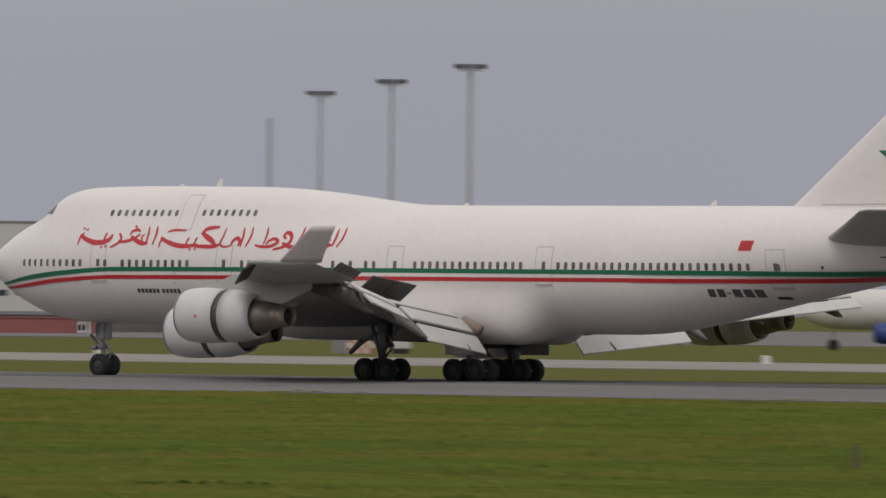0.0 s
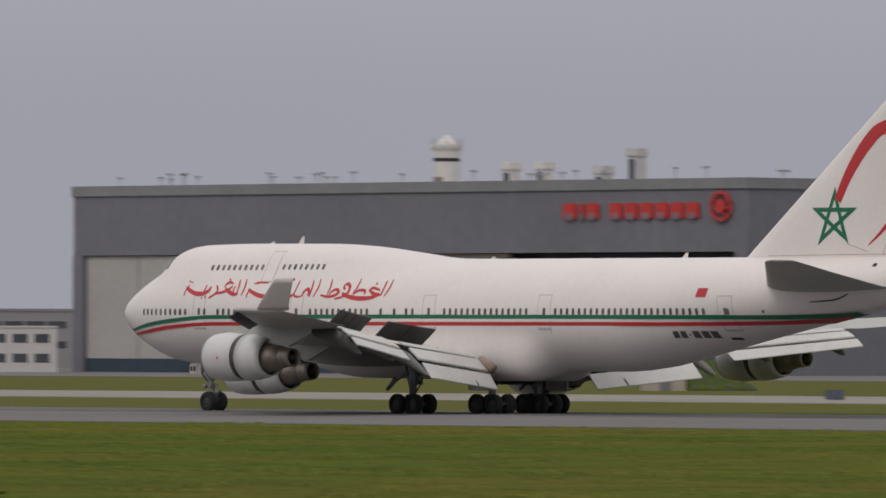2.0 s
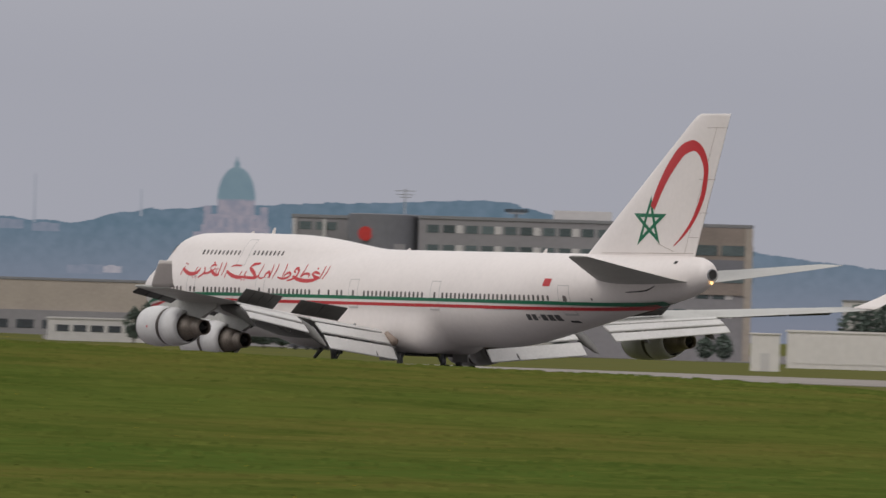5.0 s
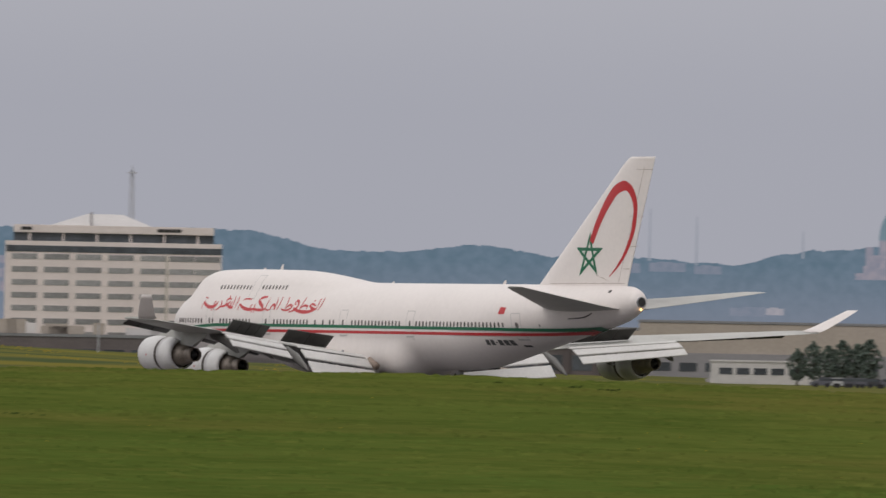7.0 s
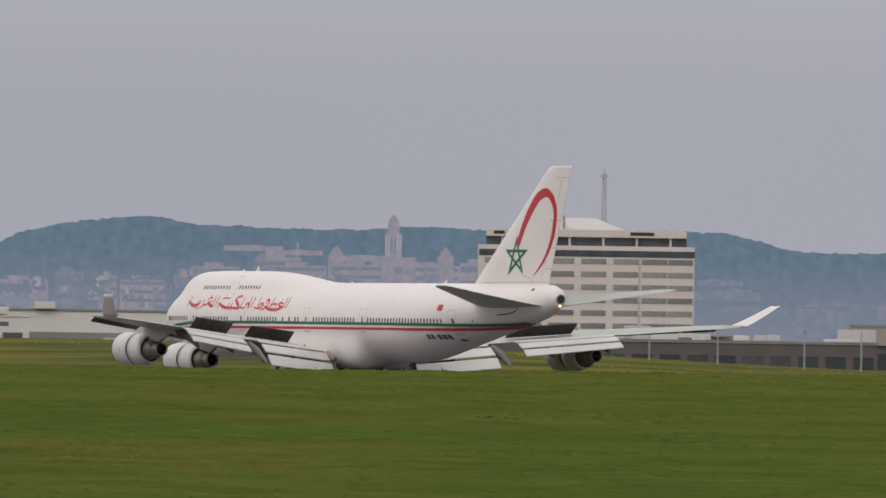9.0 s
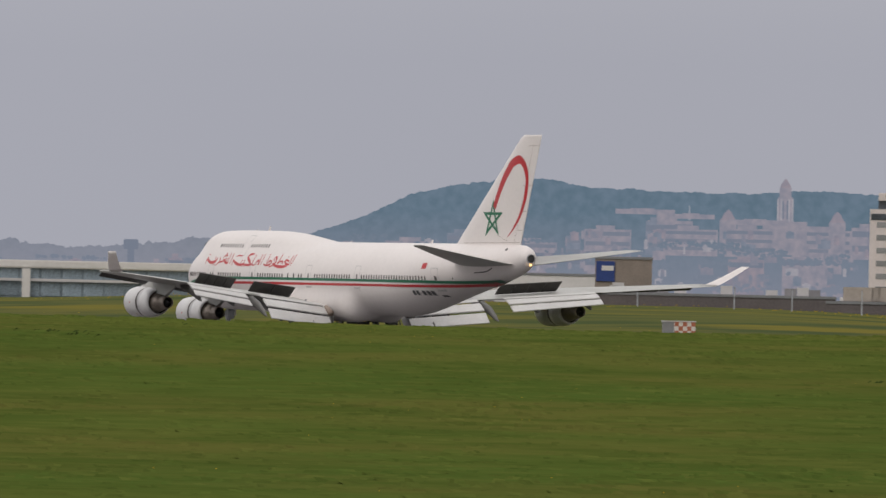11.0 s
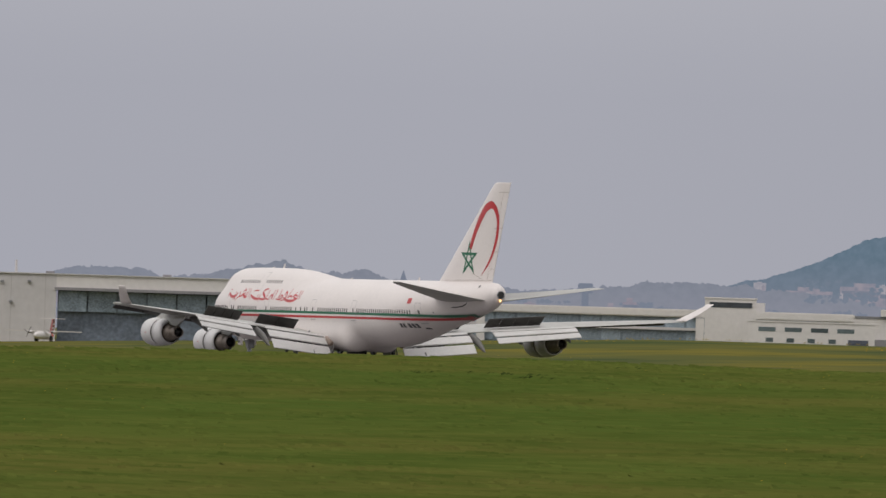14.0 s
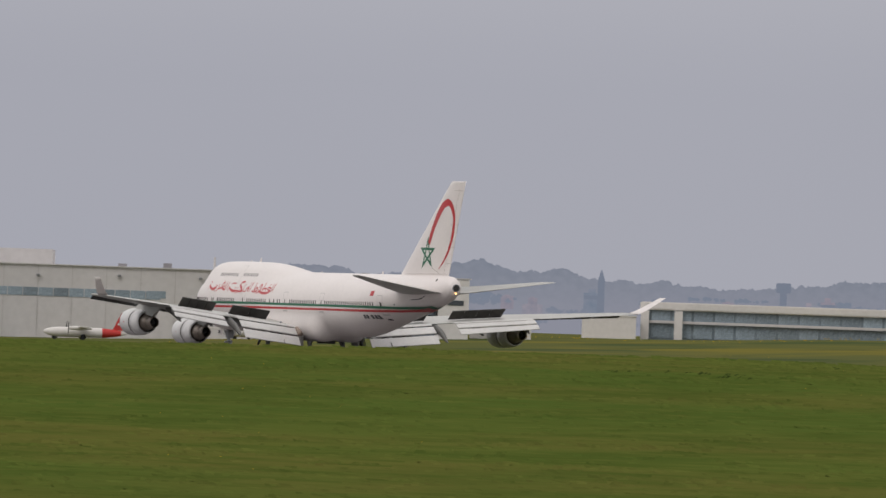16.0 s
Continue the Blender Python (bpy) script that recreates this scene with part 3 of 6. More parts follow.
    # wings
    for side in (1, -1):
        w = part("wing", wing_loft([2.0, 3.2, 6, 9, 11.7, 13.2, 17, 20.8, 21.0, 21.3, 25, 28, 30.5], side), GREYP, a, "swept grey wing with flaps and spoilers out", smooth=True)
        loops = []
        for k in range(7):
            u = k / 6
            y, z = 30.4 + 1.9 * u ** 0.9, 6.12 + 1.8 * u ** 1.05
            le, te = 45.5 + (49.2 - 45.5) * u, 48.3 + (50.75 - 48.3) * u
            th = 0.26 - 0.18 * u
            loops.append([(-(le + v * (te - le)), side * (y - 0.6 * h * th * min(1, 2 * u)), z + h * th * (1 - min(1, 2 * u)) * 0.5) for v, h in FOIL])
        part("winglet", rings(bmesh.new(), loops), WHITE, w, "white upswept winglet", smooth=True)
        # leading-edge flaps, drooped; the shade behind them is put into a near-black colour
        for y0, y1 in ((5.0, 10.4), (13.2, 16.2), (16.3, 19.3), (22.3, 25.3), (25.4, 28.0), (28.1, 30.3)):
            pts = []
            for y in (y0, y1):
                le, z = lin(W_LE, y), lin(W_Z, y)
                pts.append([(-(le - 0.35), side * y, z - 0.52 + 0.1), (-(le + 0.55), side * y, z - 0.06)])
            part("leading_edge_flap", plate(pts[0][0], pts[1][0], pts[1][1], pts[0][1], 0.14), DROOP, w, "drooped leading-edge flap, its underside shade painted dark")
        # triple-slotted flaps: three blades in a drooping chain
        for y0, y1, e0, e1 in ((4.1, 11.2, (37.9, 1.5), (39.7, 2.2)), (13.4, 20.9, (40.2, 3.25), (43.8, 4.15))):
            for u0, u1, th, nm in ((0.05, 0.19, 0.1, "flap_vane"), (0.27, 0.6, 0.18, "main_flap"), (0.67, 1.0, 0.11, "aft_flap")):
                pts = []
                for y, (es, ez) in ((y0, e0), (y1, e1)):
                    hs, hz = lin(W_TE, y) + 0.05, lin(W_Z, y) - 0.1
                    row = []
                    for u in (u0, u1):
                        row.append((-(hs + (es - hs) * (u ** 0.8)), side * y, hz + (ez - hz) * (0.6 * u + 0.4 * u * u)))
                    pts.append(row)
                part(nm, plate(pts[0][0], pts[1][0], pts[1][1], pts[0][1], th), FLAPW, w, "pale drooped flap blade")
        bm = bmesh.new()
        rod(bm, (-36.2, side * 3.95, 3.35), (-37.3, side * 3.95, 2.75), 0.2, 0.3)
        part("flap_end_fairing", bm, GRIME, w, "grimy fairing at the inboard end of the flap", smooth=True)
        # raised spoilers
        for y0, y1, n in ((6.6, 11.3, 2), (13.6, 18.6, 4)):
            for k in range(n):
                ya, yb = y0 + (y1 - y0) * k / n + 0.01, y0 + (y1 - y0) * (k + 1) / n - 0.01
                pts = []
                for y in (ya, yb):
                    te, z = lin(W_TE, y), lin(W_Z, y) + 0.12
                    pts.append([(-(te - 1.75), side * y, z), (-(te - 0.5), side * y, z + 0.92)])
                part("spoiler", plate(pts[0][0], pts[1][0], pts[1][1], pts[0][1], 0.1), SPOIL, w, "raised dark spoiler panel")
        # flap track fairings
        for y, ln in ((6.2, 5.5), (11.9, 6.0), (15.6, 5.0), (20.0, 4.6)):
            te, z = lin(W_TE, y), lin(W_Z, y)
            loops = []
            for u, r, dz in ((0, 0.05, -0.25), (0.15, 0.32, -0.5), (0.45, 0.42, -0.75), (0.7, 0.4, -1.25), (0.9, 0.24, -1.9), (1.0, 0.04, -2.2)):
                drop = 0.75 if y > 13 else 1.0
                loops.append([(-(te - 2.6 + ln * u), side * y + 0.75 * r * math.cos(t), z + dz * drop + r * math.sin(t)) for t in (2 * math.pi * i / 12 for i in range(12))])
            part("flap_track_fairing", rings(bmesh.new(), loops), FAIRING, w, "grey canoe-shaped flap track fairing", smooth=True)
        engine(a, 31.9, 21.2, 3.42, side, "outboard_engine")
        engine(a, 23.15, 11.7, 2.58, side, "inboard_engine")
        # tailplane
        loops = []
        for y, le, te, z, th in ((0.3, 57.0, 67.4, 7.45, 1.0), (1.8, 58.2, 67.6, 7.6, 0.95), (6.5, 62.8, 68.6, 8.3, 0.55), (10.6, 66.8, 69.45, 8.95, 0.25), (11.05, 67.6, 69.55, 9.02, 0.1)):
            loops.append([(-(le + u * (te - le)), side * y, z + h * th * 0.5) for u, h in FOIL])
        part("tailplane", rings(bmesh.new(), loops), GREYP, a, "swept grey tailplane", smooth=True)

    # fin
    def fin_chord(z):
        u = (z - 9.2) / (19.12 - 9.2)
        return 54.6 + u * 12.4, 67.05 + u * 3.6, 0.62 - 0.42 * u

    loops = []
    for z in (8.6, 9.2, 11, 13.5, 16, 18.5, 18.95, 19.12):
        le, te, th = fin_chord(z)
        if z > 18.9:
            le += (z - 18.9) * 1.6
        loops.append([(-(le + u * (te - le)), h * th, z) for u, h in FOIL])
    fin = part("fin", rings(bmesh.new(), loops), WHITE, a, "tall swept white tail fin", smooth=True)

    def fin_point(st, z, off, side=1):
        le, te, th = fin_chord(z)
        u = min(max((st - le) / (te - le), 0.001), 1.0)
        h = 2.969 * math.sqrt(u) - 1.26 * u - 3.516 * u**2 + 2.843 * u**3 - 1.015 * u**4
        return Vector((-st, side * (h * th + off), z))

    for side in (1, -1):
        def fp(st, z, off, sd=side):
            return fin_point(st, z, off, sd)
        part("star", star_strokes(fp, [(62.39, 13.05), (63.76, 12.06), (63.22, 10.44), (61.35, 10.35), (60.94, 12.08)], 0.25), GREEN, fin, "green five-pointed star of crossing bands")
        outer = [(62.4, 12.75), (63.0, 14.0), (64.3, 15.9), (65.6, 17.0), (66.8, 17.3), (67.9, 16.75), (68.42, 15.4), (68.2, 13.9), (67.3, 12.1), (66.1, 10.8), (64.95, 9.98)]
        inner = [(62.85, 12.45), (63.75, 13.95), (65.1, 15.55), (66.1, 16.35), (66.95, 16.55), (67.6, 16.1), (67.95, 15.1), (67.7, 13.75), (66.9, 12.1), (65.85, 10.85), (64.9, 10.02)]
        bm = bmesh.new()
        prev = None
        for k in range(51):
            t = k / 50 * 10
            def along(keys, j):
                return curve_at([(i, keys[i][j]) for i in range(11)], t)
            row = []
            for c in range(4):
                s_ = along(outer, 0) * (1 - c / 3) + along(inner, 0) * c / 3
                z_ = along(outer, 1) * (1 - c / 3) + along(inner, 1) * c / 3
                row.append(bm.verts.new(fp(s_, z_, 0.014)))
            if prev:
                for c in range(3):
                    bm.faces.new((prev[c], row[c], row[c + 1], prev[c + 1]))
            prev = row
        part("red_ring", bm, RED, fin, "red sweeping open ring", smooth=True)
        for (s0, z0), (s1, z1) in (((66.0, 9.5), (69.3, 18.3)), ((66.9, 12.3), (68.4, 12.3)), ((68.3, 18.15), (70.3, 18.15)), ((57.0, 9.42), (66.9, 9.5)), ((66.6, 10.6), (67.4, 10.6)), ((63.2, 10.15), (64.9, 9.62)), ((67.5, 14.6), (69.1, 14.6))):
            bm = bmesh.new()
            d = Vector((s1 - s0, z1 - z0)).normalized()
            prev = None
            for k in range(9):
                s_, z_ = s0 + (s1 - s0) * k / 8, z0 + (z1 - z0) * k / 8
                row = [bm.verts.new(fp(s_ + q_ * 0.014 * d.y, z_ - q_ * 0.014 * d.x, 0.009)) for q_ in (-1, 1)]
                if prev:
                    bm.faces.new((prev[0], row[0], row[1], prev[1]))
                prev = row
            part("rudder_gap", bm, GRIME, fin, "thin grimy gap line of the fin and rudder")

    # landing gear
    for y, st, top, lean in ((5.5, 32.0, 4.0, 0.2), (-5.5, 32.0, 4.0, 0.2), (1.92, 35.1, 3.0, 0.1), (-1.92, 35.1, 3.0, 0.1)):
        bogie(a, st, y, top, lean)
    for y, s0, s1, z0, z1 in ((3.2, 34.4, 36.3, 1.45, 2.6), (-3.2, 34.4, 36.3, 1.45, 2.6), (4.9, 31.2, 32.2, 1.8, 3.6), (-4.9, 31.2, 32.2, 1.8, 3.6), (0.55, 33.8, 36.2, 1.8, 2.6), (-0.55, 33.8, 36.2, 1.8, 2.6)):
        part("gear_door", boxes(((-s1, y - 0.05, z0), (-s0, y + 0.05, z1)), bevel=0.03), GDOOR if abs(y) == 3.2 else SPOIL, a, "open landing gear door")
    bm = bmesh.new()
    rod(bm, (-8.05, 0, 0.6), (-7.7, 0, 3.2), 0.14, 0.17)
    rod(bm, (-8.0, 0, 1.3), (-6.3, 0, 3.0), 0.08)
    rod(bm, (-8.05, -0.5, 0.62), (-8.05, 0.5, 0.62), 0.09)
    box(bm, (-8.15, -0.3, 1.5), (-7.75, 0.3, 1.75), 0.04)
    box(bm, (-8.3, -0.35, 2.0), (-7.6, 0.35, 2.9), 0.06)
    rod(bm, (-8.25, 0, 0.9), (-8.6, 0, 1.35), 0.06)
    rod(bm, (-8.6, 0, 1.35), (-8.15, 0, 1.7), 0.06)
    for y in (-0.28, 0.28):
        rod(bm, (-7.7, y, 1.55), (-7.45, y, 1.55), 0.12)
    ng = part("nose_gear_leg", bm, STEEL, a, "grey steel nose gear leg", smooth=False)
    for y in (-0.46, 0.46):
        wheel(ng, -8.05, y, 0.625, 0.625, 0.42)
    for y in (-0.75, 0.75):
        d = part("nose_gear_door", boxes(((-7.7, y - 0.04, 2.3), (-6.75, y + 0.04, 3.0)), bevel=0.02), WHITE, a, "open white nose gear door")
    d = part("nose_gear_plate", boxes(((-7.45, 0.82, 2.35), (-6.75, 0.87, 2.92)), bevel=0.02), WHITE, a, "white marked plate on the nose gear door")
    for k in range(2):
        part("lettering_bar", boxes(((-7.05 - 0.3 * k, 0.87, 2.5), (-6.83 - 0.3 * k, 0.883, 2.8))), INK, d, "dark lettering bar")
    return a


airliner = build_aircraft()

# ---- ground, runway and taxiway ----


def grass_material(tufts=False):
    """Grass in three tones: olive, fresh green and dry straw, in drifts, patches and fine grain. The far tones carry
    painted haze.
    """
    m = bpy.data.materials.new("mown_grass")
    m.use_nodes = True
    n, l = m.node_tree.nodes, m.node_tree.links
    b = n["Principled BSDF"]
    b.inputs["Roughness"].default_value, b.inputs["Specular IOR Level"].default_value = 1.0, 0.0
    tc = n.new("ShaderNodeTexCoord")
    last = None
    for sc, lo, hi, ca, cb in ((0.012, 0.38, 0.62, (0.110, 0.121, 0.027), (0.074, 0.108, 0.022)), (0.035, 0.44, 0.58, None, (0.128, 0.112, 0.030)), (0.10, 0.46, 0.66, None, (0.052, 0.078, 0.015)), (0.25, 0.48, 0.66, None, (0.058, 0.078, 0.015)), (0.6, 0.50, 0.70, None, (0.122, 0.130, 0.030)), (2.2, 0.45, 0.75, None, (0.086, 0.098, 0.021))):
        tex, rng, mix = n.new("ShaderNodeTexNoise"), n.new("ShaderNodeMapRange"), n.new("ShaderNodeMix")
        mix.data_type = "RGBA"
        tex.inputs["Scale"].default_value, tex.inputs["Detail"].default_value = sc, 5.0
        rng.inputs["From Min"].default_value, rng.inputs["From Max"].default_value = lo, hi
        rng.inputs["To Max"].default_value = 1.0 if last is None else 0.85 if sc < 0.05 else 0.66
        l.new(tc.outputs["Object"], tex.inputs["Vector"])
        l.new(tex.outputs["Fac"], rng.inputs["Value"])
        l.new(rng.outputs[0], mix.inputs["Factor"])
        if last is None:
            mix.inputs["A"].default_value = (*ca, 1)
        else:
            l.new(last, mix.inputs["A"])
        mix.inputs["B"].default_value = (*cb, 1)
        last = mix.outputs["Result"]
    # fresher grass towards +x on the swell; beyond the runway, dry tones with painted haze
    geo, ratio = n.new("ShaderNodeSeparateXYZ"), n.new("ShaderNodeMath")
    l.new(tc.outputs["Object"], geo.inputs[0])
    ratio.operation = "MULTIPLY_ADD"
    l.new(geo.outputs["Y"], ratio.inputs[0])
    ratio.inputs[1].default_value = 1.32
    l.new(geo.outputs["X"], ratio.inputs[2])
    east, beyond = n.new("ShaderNodeMapRange"), n.new("ShaderNodeMath")
    east.inputs["From Min"].default_value, east.inputs["From Max"].default_value = 0, 260
    l.new(ratio.outputs[0], east.inputs["Value"])
    past = n.new("ShaderNodeMapRange")
    past.inputs["From Min"].default_value, past.inputs["From Max"].default_value = -470, -560
    l.new(geo.outputs["Y"], past.inputs["Value"])
    beyond.operation = "MULTIPLY"
    l.new(east.outputs[0], beyond.inputs[0])
    l.new(past.outputs[0], beyond.inputs[1])
    for src, f0, f1, top, col in ((ratio.outputs[0], -50, 60, 0.30, (0.040, 0.072, 0.012)), (geo.outputs["Y"], -440, -452, 0.7, (0.124, 0.120, 0.050)), (beyond.outputs[0], 0.05, 1.0, 0.4, (0.080, 0.094, 0.034))):
        rng, mix = n.new("ShaderNodeMapRange"), n.new("ShaderNodeMix")
        mix.data_type = "RGBA"
        rng.inputs["From Min"].default_value, rng.inputs["From Max"].default_value, rng.inputs["To Max"].default_value = f0, f1, top
        l.new(src, rng.inputs["Value"])
        l.new(rng.outputs[0], mix.inputs["Factor"])
        l.new(last, mix.inputs["A"])
        mix.inputs["B"].default_value = (*col, 1)
        last = mix.outputs["Result"]
    # drifts of yellow flowers and of dark rank grass on the far rise
    for size, lo, hi, top, col in ((0.022, 0.46, 0.62, 0.5, (0.21, 0.165, 0.03)), (0.033, 0.50, 0.62, 0.7, (0.050, 0.072, 0.034))):
        drift, dr, share, mix = n.new("ShaderNodeTexNoise"), n.new("ShaderNodeMapRange"), n.new("ShaderNodeMath"), n.new("ShaderNodeMix")
        drift.inputs["Scale"].default_value, drift.inputs["Detail"].default_value = size, 4.0
        dr.inputs["From Min"].default_value, dr.inputs["From Max"].default_value, dr.inputs["To Max"].default_value = lo, hi, top
        l.new(tc.outputs["Object"], drift.inputs["Vector"])
        l.new(drift.outputs["Fac"], dr.inputs["Value"])
        share.operation = "MULTIPLY"
        l.new(dr.outputs[0], share.inputs[0])
        l.new(beyond.outputs[0], share.inputs[1])
        mix.data_type = "RGBA"
        l.new(share.outputs[0], mix.inputs["Factor"])
        l.new(last, mix.inputs["A"])
        mix.inputs["B"].default_value = (*col, 1)
        last = mix.outputs["Result"]
    if tufts:
        geom, tone, tint = n.new("ShaderNodeNewGeometry"), n.new("ShaderNodeMapRange"), n.new("ShaderNodeHueSaturation")
        tone.inputs["To Min"].default_value, tone.inputs["To Max"].default_value = 0.86, 1.1
        l.new(geom.outputs["Random Per Island"], tone.inputs["Value"])
        l.new(tone.outputs[0], tint.inputs["Value"])
        l.new(last, tint.inputs["Color"])
        last = tint.outputs["Color"]
    l.new(last, b.inputs["Base Color"])
    return m


GRASS = grass_material()
WEED = material("dark_weeds", (0.042, 0.062, 0.015), 1.0, vary=0.3, scale=0.5, spec=0.0)
GRASSB = grass_material(True)
FLOWER = material("dandelion_yellow", (0.36, 0.25, 0.02), 0.8, vary=0.2, scale=1, spec=0.1)
ASPHALT = material("runway_asphalt", (0.185, 0.172, 0.17), 0.9, vary=0.14, scale=0.05, color2=(0.14, 0.13, 0.13), bump=0.2, spec=0.1)
CONCRETE = material("pale_concrete", (0.30, 0.272, 0.25), 0.9, vary=0.12, scale=0.05, spec=0.1)

RIDGE = [(49.8, -0.56), (50.8, -0.42), (51.4, -0.36), (52.0, -0.296), (52.7, -0.268), (54.2, -0.236), (55.9, -0.184), (58.4, -0.143), (61, -0.15), (64, -0.135), (67, -0.15), (70, -0.17)]
FAR_RISE = [(56.5, 0.0), (58.5, 1.2), (60.0, 3.0), (61.3, 4.1), (64.0, 4.3), (65.3, 3.0), (66.5, 2.6), (69, 0.6), (71, 0.0)]


def smooth(a, b, x):
    t = min(max((x - a) / (b - a), 0.0), 1.0)
    return t * t * (3 - 2 * t)


def ground_z(az, d):
    """Height of the grass: flat at the runway, a long swell before it, and a rise far behind it."""
    y = -d * math.cos(radians(az))
    z = 2.4 * (1 - smooth(20, 130, d))
    if 48 < az < 84:
        crest = max(0.0, 4.1 + 430 * math.tan(radians(curve_at(RIDGE, az)))) * smooth(49.6, 50.8, az)
        z += crest * math.exp(-(((d - 425) / 105) ** 2)) * (1 - smooth(308, 360, -y)) * (1 - smooth(72, 84, az))
        z += curve_at(FAR_RISE, az) * smooth(700, 1650, d) * smooth(500, 640, -y)
    if y > -362:
        z += 0.16 * noise.noise((d * math.sin(radians(az)) / 34, y / 34, 0)) * smooth(60, 160, d) * (1 - smooth(318, 360, -y))
    return z


def build_ground():
    azs = [float(a) for a in range(-180, 30, 10)] + [30 + 0.25 * k for k in range(181)] + [float(a) for a in range(80, 180, 10)]
    ds = [2, 20, 45, 75, 105, 135, 165] + [190 + 11 * k for k in range(40)] + [640, 660, 690, 720, 760, 800, 900, 1000, 1150, 1300, 1500, 1650, 1900, 2300, 2800, 3400, 4200, 4900]
    bm = bmesh.new()
    loops = [[site(a, d, ground_z(a, d)) for a in azs] for d in ds]
    vs = [[bm.verts.new(p) for p in lp] for lp in loops]
    n = len(azs)
    for r0, r1 in zip(vs, vs[1:]):
        for i in range(n):
            bm.faces.new((r0[i], r0[(i + 1) % n], r1[(i + 1) % n], r1[i]))
    bm.faces.new(vs[0])
    bmesh.ops.recalc_face_normals(bm, faces=bm.faces)
    g = part("ground", bm, GRASS, None, smooth=True)
    tagged(g, "mown green airfield grass with yellow flowers", "grass", kind="structure")


build_ground()


def strip(name, label, x0, x1, y0, y1, z, mat, category):
    bm = bmesh.new()
    box(bm, (x0, y0, -0.3), (x1, y1, z))
    return tagged(part(name, bm, mat), label, category, kind="structure")


strip("runway", "worn grey asphalt runway with painted shade and tyre marks", -600, 2200, RUNWAY_Y - 13.5, RUNWAY_Y + 66.0, 0.06, ASPHALT, "runway")
# dark strip paints the aircraft's shade on the runway, along with tyre rubber
strip("rubber_marks", "dark strip along the touchdown line, painted aircraft shade and tyre rubber", 60, 900, RUNWAY_Y - 9, RUNWAY_Y + 9, 0.075, material("rubbered_asphalt", (0.10, 0.098, 0.1), 0.9, vary=0.2, scale=0.06, color2=(0.14, 0.136, 0.138), spec=0.1), "tyre marks")
strip("taxiway", "pale grey concrete taxiway across the grass", -600, 2200, -606, -532, 0.06, CONCRETE, "taxiway")
# near edge brought forward, so its grey also stands for haze over grass
strip("apron", "grey concrete apron before the hangars, its near part standing for haze", 250, 1560, -1400, -880, 0.07, ASPHALT, "apron")


def build_grass():
    """Grass tufts and flowers, too many to count, standing on the ground in view."""
    rng = np.random.default_rng(4)
    for name, mat, count, label, d0, d1 in (("grass_tufts", GRASSB, 60000, "uneven tufts of green airfield grass", 205, 640), ("dandelions", FLOWER, 1500, "scattered yellow dandelion flowers in the grass", 205, 600), ("far_dandelions", FLOWER, 9000, "yellow flowers in the far grass", 700, 1600), ("weeds", WEED, 1300, "dark green weed clumps in the grass", 215, 430)):
        az = rng.uniform(35.5, 69.8, count)
        d = np.sqrt(rng.uniform(d0**2, d1**2, count))
        verts, faces = [], []
        for a, r in zip(az, d):
            p = site(a, r)
            y = -r * math.cos(radians(a))
            if -662 < y < -362 and name != "dandelions":
                if y < -364 and -540 < y or -625 < y < -545:
                    continue
            elif y < -364 and name != "far_dandelions":
                continue
            if name == "far_dandelions" and (a < 58 or noise.noise((a * 1.3, r / 130, 3)) < 0.12):
                continue
            if name == "dandelions" and noise.noise((a * 1.1, r / 60, 9)) < 0.1:
                continue
            if name == "weeds" and noise.noise((p.x / 14, p.y / 14, 21)) < 0.56:
                continue
            z = ground_z(a, r)
            k = len(verts)
            tall = noise.noise((p.x / 9, p.y / 9, 1)) * 0.12
            if name == "weeds":
                for j in range(7):
                    cx, cy, w, h = p.x + rng.normal(0, 0.7), p.y + rng.normal(0, 0.5), rng.uniform(0.06, 0.3), rng.uniform(0.03, 0.10)
                    k = len(verts)
                    verts += [(cx - w, cy + w * 0.4, z - 0.02), (cx + w, cy - w * 0.4, z - 0.02), (cx + 0.5 * w, cy - 0.2, z + h), (cx - 0.6 * w, cy - 0.15, z + h * 0.7)]
                    faces.append((k, k + 1, k + 2, k + 3))
            elif name == "grass_tufts":
                h, w = rng.uniform(0.02, 0.07) + 0.8 * max(tall, 0), rng.uniform(0.08, 0.34)
                for j in range(2):
                    t = radians(a) + rng.uniform(-0.7, 0.7)
                    c, s = math.cos(t) * w, math.sin(t) * w
                    k = len(verts)
                    verts += [(p.x - c, p.y - s, z - 0.02), (p.x + c, p.y + s, z - 0.02), (p.x + 0.7 * c + 1.5 * s, p.y + 0.7 * s - 1.5 * c, z + h), (p.x - 0.5 * c + 1.5 * s, p.y - 0.5 * s - 1.5 * c, z + h * 0.8)]
                    faces.append((k, k + 1, k + 2, k + 3))
            else:
                w = 0.024 if name == "dandelions" else 0.14
                h = 0.2
                verts += [(p.x - w, p.y, z + h), (p.x + w, p.y, z + h), (p.x, p.y - w, z + h + w), (p.x, p.y + w, z + h + w * 0.6)]
                faces += [(k, k + 1, k + 2), (k, k + 1, k + 3), (k, k + 2, k + 3), (k + 1, k + 2, k + 3)]
        me = bpy.data.meshes.new(name)
        me.from_pydata(verts, [], faces)
        me.materials.append(mat)
        tagged(new(name, me), label, "grass" if "grass" in name else "weeds" if "weeds" in name else "flowers", kind="stuff")


build_grass()


